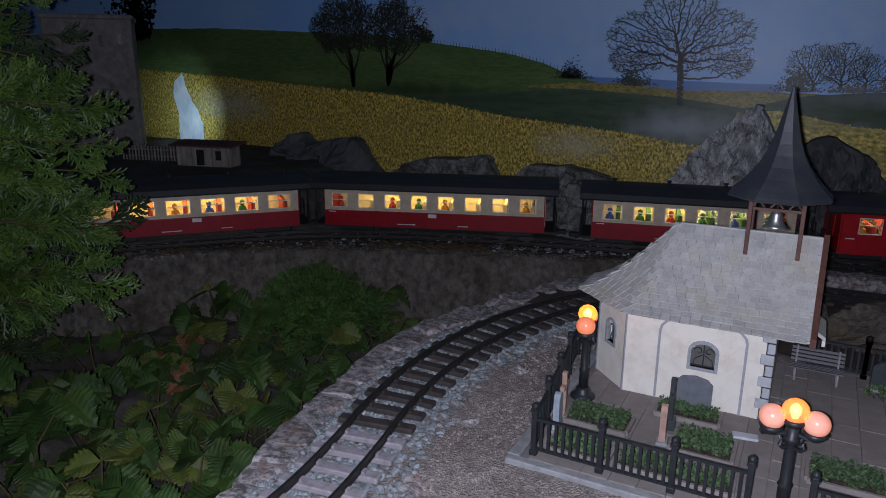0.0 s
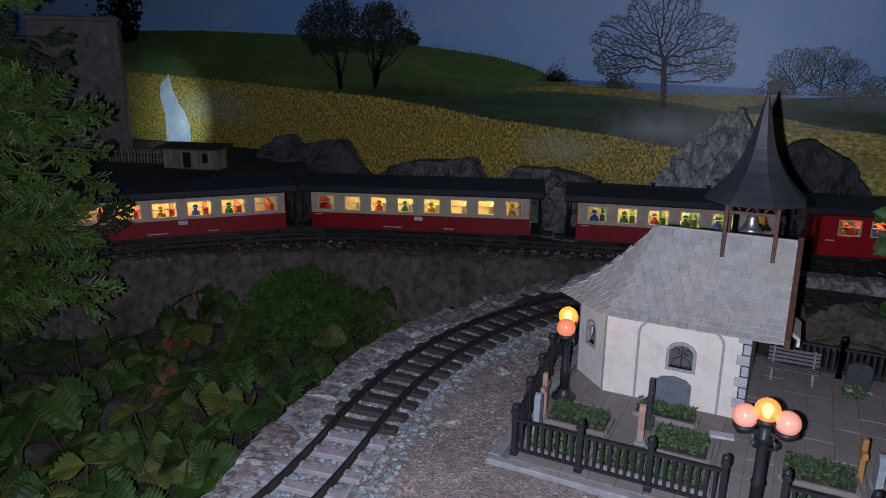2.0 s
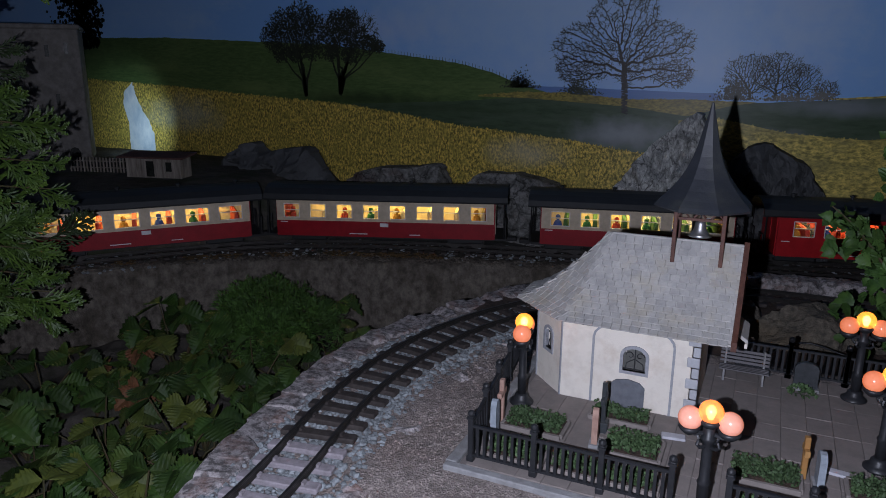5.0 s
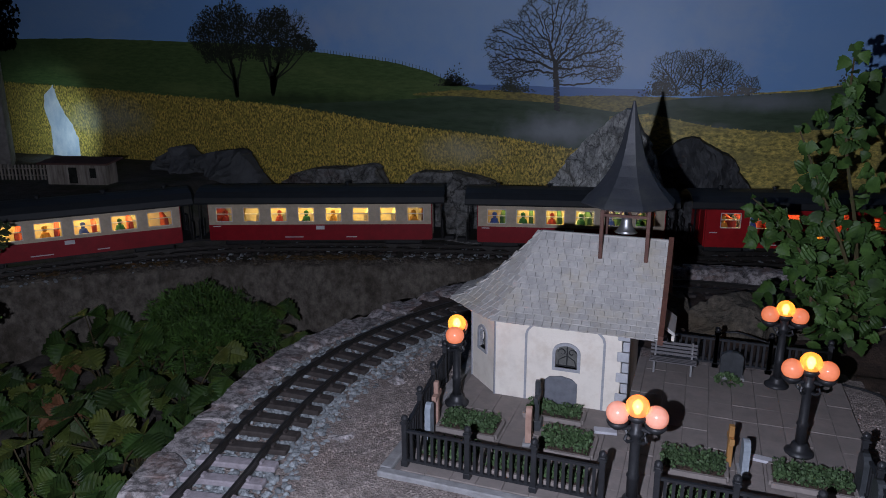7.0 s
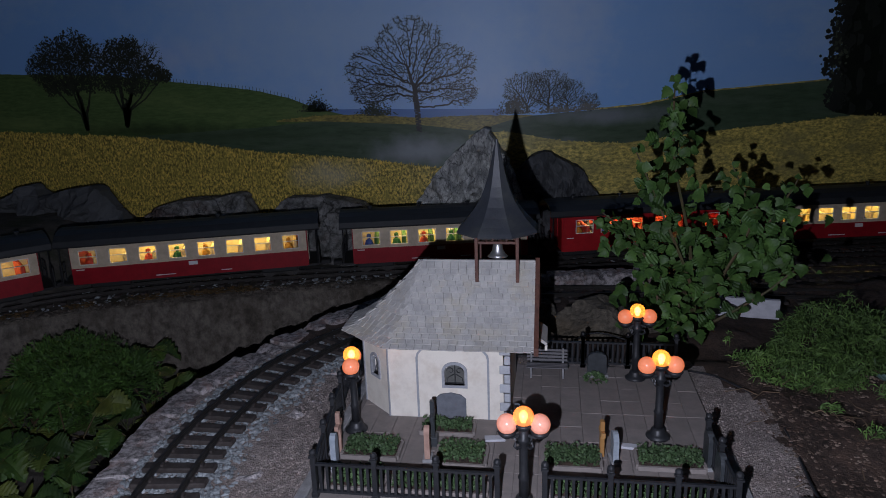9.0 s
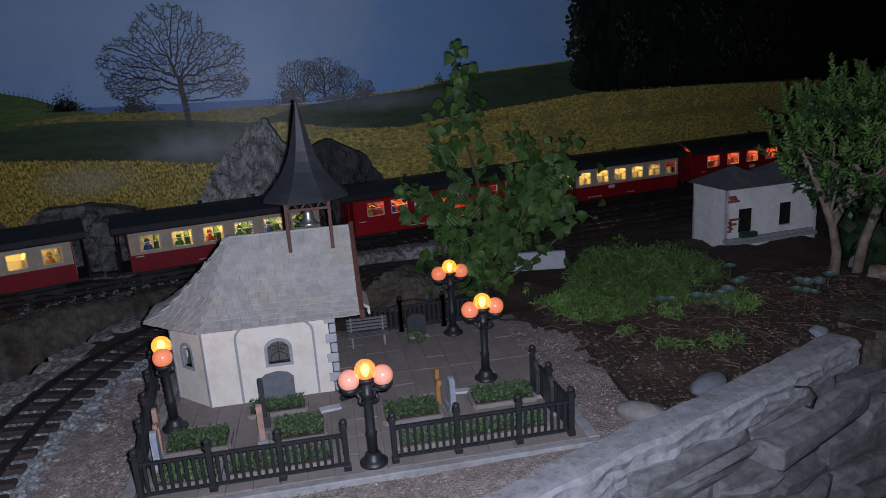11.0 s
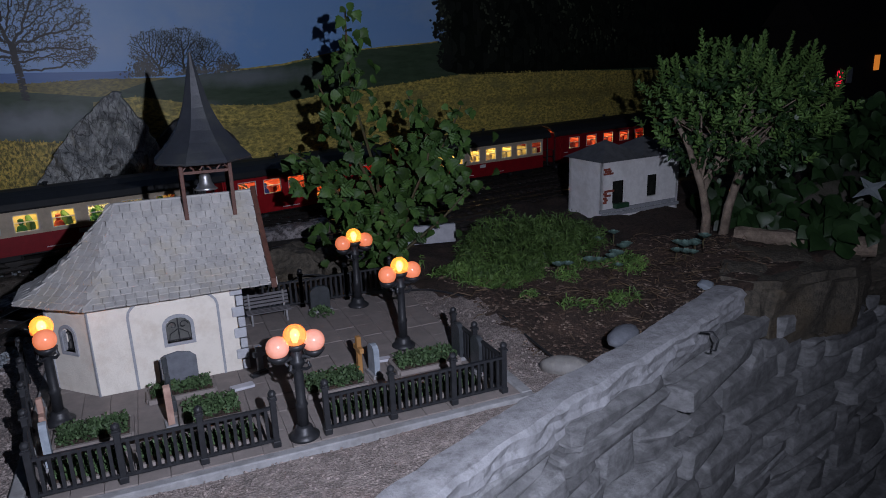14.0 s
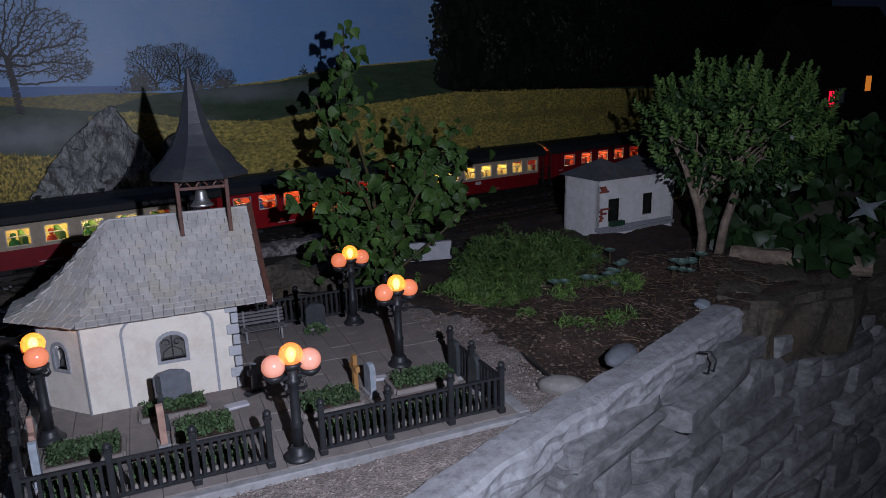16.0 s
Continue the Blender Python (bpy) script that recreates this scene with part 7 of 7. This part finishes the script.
def headstone(x, y, w, h, mat, label, rz=90, t=0.006):
    s = thing("headstone", label, "grave marker", (x, y, 0), rz, "graves in the yard")
    pts = [(-w / 2, 0), (w / 2, 0), (w / 2, h * .8)] + [(w / 2 * math.cos(a), h * .8 + h * .2 * math.sin(a)) for a in (0.5, 1.05, 1.57, 2.1, 2.64)] + [(-w / 2, h * .8)]
    part("slab", prism(pts, "y", -t / 2, t / 2), mat, s)
    part("foot", box((0, 0, 0.002), (w + .005, t + .005, 0.004), bevel=.0005), "kerb", s)


cross(-0.124, 1.036, 0.05, "pink_stone", "pinkish sandstone grave cross", 95)
headstone(-0.119, 1.002, 0.014, 0.043, "pale_stone", "pale blue-grey rounded stone headstone", 95)
cross(-0.02, 1.062, 0.056, "dark_stone", "black iron grave cross on a stone foot", 95, "dark_stone")
headstone(-0.021, 1.03, 0.012, 0.042, "pink_stone", "narrow pinkish sandstone headstone beside a bed", 95)
cross(0.17, 1.056, 0.043, "yellow_wood", "yellow wooden grave cross", 95)
headstone(0.183, 1.046, 0.018, 0.036, "pale_stone", "blue-grey slanted headstone beside a cross", 95)
headstone(0.28, 1.045, 0.018, 0.042, "dark_stone", "black arched headstone beside the fence", 95)
headstone(0.283, 1.002, 0.018, 0.042, "dark_stone", "black arched headstone beside the fence", 95)
headstone(0.176, 1.262, 0.026, 0.036, "dark_stone", "dark polished headstone near the back fence", 3)
cross(0.074, 1.112, 0.03, "pale_stone", "small grey cross leaning near the chapel corner", 20)
tagged(part("memorial_plate", box((0.05, 1.078, 0.0022), (0.024, 0.011, 0.003), bevel=.0006, rz=8), "white_plate"), "pale stone plate lying on the paving", "plate")
tagged(part("memorial_plate", box((0.2, 1.075, 0.0022), (0.02, 0.01, 0.003), bevel=.0006, rz=-8), "white_plate"), "pale stone plate lying on the paving", "plate")
tagged(part("iron_block", box((0.071, 1.1, 0.003), (0.02, 0.008, 0.005), bevel=.0015, rz=20), "black_iron"), "black metal block lying beside the chapel", "block")
bush2 = thing("small_bush", "small round green plant before a headstone", "plant", (0.172, 1.243, 0))
blade_stuff("foliage", "", "", dome_spots((0, 0, 0.003), (0.014, 0.01, 0.009), 120, 3, 0), "leaf_bed", 0.005, 0.0017, 0.2, 71, 2, "", bush2)

paint("bench_grey", (0.13, 0.125, 0.13), 0.7)
bench = thing("park_bench", "grey slatted park bench with iron legs", "bench", (0.108, 1.262, 0), 0)
for k in range(4):
    part("seat_slat", box((0, -0.011 + k * 0.0045, 0.0155), (0.056, 0.0032, 0.0014)), "bench_grey", bench)
for k in range(4):
    part("back_slat", box((0, 0.0075 + k * 0.0008, 0.0195 + k * 0.0045), (0.056, 0.0014, 0.0032)), "bench_grey", bench)
for x in (-0.022, 0.022):
    part("leg", tube([(x, -0.012, 0), (x, -0.01, 0.015), (x, 0.007, 0.015), (x, 0.01, 0.036)], 0.0013, 5), "kerb", bench)
    part("leg", tube([(x, 0.006, 0), (x, 0.004, 0.015)], 0.0013, 5), "kerb", bench)


# ---- stones, log and litter on the planting bed ----
def loose(name, label, cat, c, size, seed, mat, rz=0, cuts=5, sub=3, amount=0.18, boxy=1.0, tilt=0):
    return tagged(part(name, rough_rock(c, size, seed, sub, amount, 1.5, cuts, rz, boxy, tilt), mat, smooth=name == "pebble"), label, cat)


M["pebble_grey"] = mk("pebble_grey", (0.21, 0.2, 0.185), (0.14, 0.135, 0.127), 40, 0.6, bump=0.2, c3=(0.24, 0.225, 0.2), s3=90)
loose("pebble", "smooth grey river pebble on gravel", "stone", (0.372, 0.972, 0.0), (0.027, 0.014, 0.012), 1, "pebble_grey", -35, 0, 4, 0.04)
loose("pebble", "smooth blue-grey pebble on the soil", "stone", (0.462, 0.993, 0.01), (0.027, 0.014, 0.011), 2, "slate", 25, 0, 4, 0.05)
loose("pebble", "small grey stone on the soil", "stone", (0.68, 1.1, 0.004), (0.018, 0.011, 0.006), 3, "pale_stone", 40)
slab = prism([(0.7, 1.105), (0.745, 1.045), (0.93, 1.055), (1.05, 1.12), (0.99, 1.25), (0.82, 1.24)], "z", -0.1, 0.006)
bmesh.ops.bevel(slab, geom=slab.edges[:], offset=0.012, segments=2, affect="EDGES")
bmesh.ops.triangulate(slab, faces=slab.faces[:])
for _ in range(4):
    bmesh.ops.subdivide_edges(slab, edges=[e for e in slab.edges if e.calc_length() > 0.016], cuts=1)
    bmesh.ops.triangulate(slab, faces=slab.faces[:])
for v in slab.verts:
    n1 = noise.fractal(v.co * 16, 1.0, 2.0, 5)
    v.co += Vector((0.012 * n1, 0.012 * noise.noise(v.co * 20), 0.009 * n1 - 0.05 * (v.co.x - 0.8)))
tagged(part("boulder", slab, "boulder"), "large flat brown boulder behind the wall end", "rock")
loose("boulder", "dark mossy boulder beside the wall", "rock", (1.12, 1.13, -0.06), (0.13, 0.07, 0.06), 13, "boulder", 14, 6, 4)
loose("boulder", "brown stone at the back of the yard", "rock", (0.165, 1.5, -0.03), (0.075, 0.045, 0.06), 14, "boulder", 5, 6, 4, 0.2, 0.7)
loose("boulder", "brown stone at the back of the yard", "rock", (0.285, 1.53, -0.04), (0.07, 0.045, 0.055), 15, "boulder", -5, 6, 4, 0.2, 0.7)
loose("boulder", "brown stone at the back of the yard", "rock", (0.06, 1.53, -0.035), (0.06, 0.04, 0.06), 16, "boulder", 5, 6, 4, 0.2, 0.7)
bm = tube(smooth_line([(0.905, 1.275, 0.004), (0.965, 1.19, 0.006), (1.03, 1.1, 0.006)], 0.01), 0.016, 12)
for v in bm.verts:
    v.co += Vector((0.3, 0.3, 1)) * 0.005 * noise.fractal(v.co * 40, 1.0, 2.0, 4)
tagged(part("log", bm, "bark_pale"), "grey weathered log lying on the bank", "log")
tagged(part("white_plank", box((0.44, 1.552, 0.004), (0.112, 0.01, 0.034), rz=-10, bevel=.001), "white_plate"), "white painted plank edging the siding", "plank")
rs = random.Random(19)
vs, fs = [], []
sticks = bmesh.new()
for i in range(260):
    x, y = rs.gauss(0.66, 0.12), rs.gauss(1.2, 0.08)
    if y < line_y(FRONT, x) + 0.04:
        continue
    z = ground_z(x, y) + rs.uniform(0.001, 0.007)
    a, l = rs.uniform(0, 6.28), rs.uniform(0.008, 0.045)
    tube([(x, y, z), (x + l * .5 * math.cos(a), y + l * .5 * math.sin(a), z + rs.uniform(0, .006)), (x + l * math.cos(a + .3), y + l * math.sin(a + .3), z)], 0.00065, 3, sticks)
tagged(part("dry_sticks", sticks, "dry_grass"), "dry twigs scattered on the bark soil", "twigs", kind="stuff")
sp = []
for i in range(6500):
    x, y = rs.uniform(0.37, 0.9), rs.uniform(0.95, 1.36)
    if y > line_y(FRONT, x) + 0.035:
        sp.append((x, y, ground_z(x, y)))
pebbles("bark_mulch", "brown bark chips and crumbs on the soil", sp, "mulch", 0.0008, 0.0036, 23, 0.4)
sp = [(rs.uniform(-0.2, 0.37), rs.uniform(0.77, 0.935), -0.004) for _ in range(2000)] + [(rs.uniform(-0.215, -0.15), rs.uniform(0.8, 1.4), -0.004) for _ in range(1500)] + [(rs.uniform(0.305, 0.375), rs.uniform(0.93, 1.25), -0.004) for _ in range(600)]
sp = [p for p in sp if p[1] > line_y(FRONT, p[0]) + 0.03]
pebbles("gravel_grains", "coarse grains lying on the brown gravel", sp, "gravel", 0.0008, 0.0019, 24)
bm = tube(smooth_line([(0.3, 1.3, -0.004), (0.34, 1.27, 0.0), (0.385, 1.2, -0.004), (0.385, 1.1, -0.006), (0.378, 1.0, -0.004), (0.392, 0.965, -0.006)], 0.012), 0.0016, 5)
tagged(part("cable", bm, "black_iron", smooth=True), "thin black cable along the gravel edge", "cable")
bm = tube([(0.54, 0.957, 0.012), (0.552, 0.95, 0.013), (0.556, 0.945, 0.004), (0.549, 0.941, -0.006), (0.543, 0.942, -0.004)], 0.0013, 5)
tagged(part("wall_hook", bm, "black_iron", smooth=True), "bent black iron hook on the wall coping", "hook")
bm = tube(smooth_line([(0.13, 1.36, 0.0), (0.18, 1.4, 0.01), (0.24, 1.38, 0.006), (0.32, 1.4, 0.005)], 0.012), 0.0013, 5)
tagged(part("cable", bm, "black_iron", smooth=True), "thin black cable behind the back fence", "cable")


# ---- shed, picket fence and tower on the far bank ----
M["old_board"] = mk("old_board", (0.3, 0.27, 0.23), (0.12, 0.1, 0.085), 40, 0.9, stretch=(2.5, 2.5, .3), bscale=150, rand=0.3)
M["red_roof"] = mk("red_roof", (0.12, 0.06, 0.05), (0.07, 0.035, 0.03), 60, 0.8)
sz = 0.078
shed = thing("goods_shed", "weathered board shed with a flat dark red roof", "model building", (-1.35, 1.74, sz + 0.004), 14)
shed.scale = (0.72, 0.72, 0.8)
for i in range(18):
    part("board", box((-0.1025 + i * 0.012, -0.035, 0.032), (0.0112, 0.003, 0.064)), "old_board", shed)
for sx in (-1, 1):
    part("side_wall", box((sx * 0.107, 0, 0.032), (0.003, 0.07, 0.064)), "old_board", shed)
part("back_wall", box((0, 0.035, 0.035), (0.214, 0.003, 0.07)), "old_board", shed)
part("window", box((0.062, -0.0372, 0.037), (0.022, 0.002, 0.03)), "dark_glass", shed)
part("door", box((-0.012, -0.0372, 0.029), (0.03, 0.002, 0.05)), "dark_glass", shed)
part("roof", box((0.0, -0.004, 0.071), (0.26, 0.105, 0.006), rx=5, bevel=.001), "red_roof", shed, "flat dark red roof")
picket = thing("picket_fence", "grey wooden picket fence on the far bank", "fence", (-1.66, 1.72, sz), 16)
for z in (0.012, 0.03):
    part("rail", box((0.1, 0, z), (0.2, 0.002, 0.003)), "old_board", picket)
for i in range(21):
    part("picket", box((i * 0.01, -0.0022, 0.02), (0.0045, 0.0016, 0.04)), "old_board", picket)
M["tower_wall"] = mk("tower_wall", (0.28, 0.265, 0.245), (0.17, 0.155, 0.14), 40, 0.9, bscale=150)
tower = thing("castle_tower", "tall pale model tower with narrow windows", "model building", (-2.025, 1.93, 0.02), 48)
part("wall", box((0, 0, 0.225), (0.25, 0.22, 0.45), bevel=.003), "tower_wall", tower)
part("cornice", box((0, 0, 0.456), (0.262, 0.232, 0.014), bevel=.003), "tower_wall", tower)
for x, z in ((0.035, 0.385), (0.088, 0.392), (0.05, 0.24)):
    part("window", box((x, -0.111, z), (0.011, 0.004, 0.034)), "dark_glass", tower)
part("door", prism([(0.062, 0.03), (0.094, 0.03), (0.094, 0.075), (0.088, 0.088), (0.078, 0.092), (0.068, 0.088), (0.062, 0.075)], "y", -0.113, -0.108), "dark_glass", tower)
M["white_light"] = mk("white_light", (0.8, 0.85, 0.9), (0.8, 0.85, 0.9), bump=0, emit=(0.85, 0.95, 1.0), glow=4.0)
for i, (x, z) in enumerate(((-2.424, 0.051), (-2.33, 0.044), (-2.316, 0.052), (-2.185, 0.066), (-2.145, 0.075), (-2.055, 0.087))):
    lamp = thing("yard_light", "tiny white lit lamp on the far bank", "lamp", (x, 1.9, -0.08), 0, "white lamps on the far bank")
    part("stake", tube([(0, 0, 0), (0, 0, z + 0.075)], 0.002, 5), "black_iron", lamp)
    part("light", ball((0, 0, z + 0.08), 0.0055 + 0.002 * (i % 3), sub=1, squash=(1, 1, 1.2)), "white_light", lamp, "glowing white lamp")


# ---- a model house with a lit window in the dark corner ----
M["lit_red"] = mk("lit_red", (0.5, 0.02, 0.05), (0.5, 0.02, 0.05), bump=0, emit=(1.0, 0.01, 0.05), glow=1.2)
M["lit_orange"] = mk("lit_orange", (0.5, 0.2, 0.05), (0.5, 0.2, 0.05), bump=0, emit=(1.0, 0.3, 0.04), glow=0.5)
house = thing("model_house", "dark model house with a red lit window", "model building", (2.75, 2.5, -0.07), 0)
paint("house_dark", (0.022, 0.019, 0.019), 0.8)
part("wall", box((0, 0.12, 0.22), (0.5, 0.24, 0.44)), "house_dark", house)
part("roof", prism([(-0.02, 0.44), (0.26, 0.44), (0.12, 0.6)], "x", -0.28, 0.28), "house_dark", house)
for x, z, m in ((-0.1, 0.225, "lit_red"), (-0.045, 0.235, "pale_stone"), (0.11, 0.28, "lit_orange")):
    w = part("window", box((x, -0.002, z), (0.03, 0.004, 0.062)), m, house, "lit window pane" if m != "pale_stone" else "pale window pane")
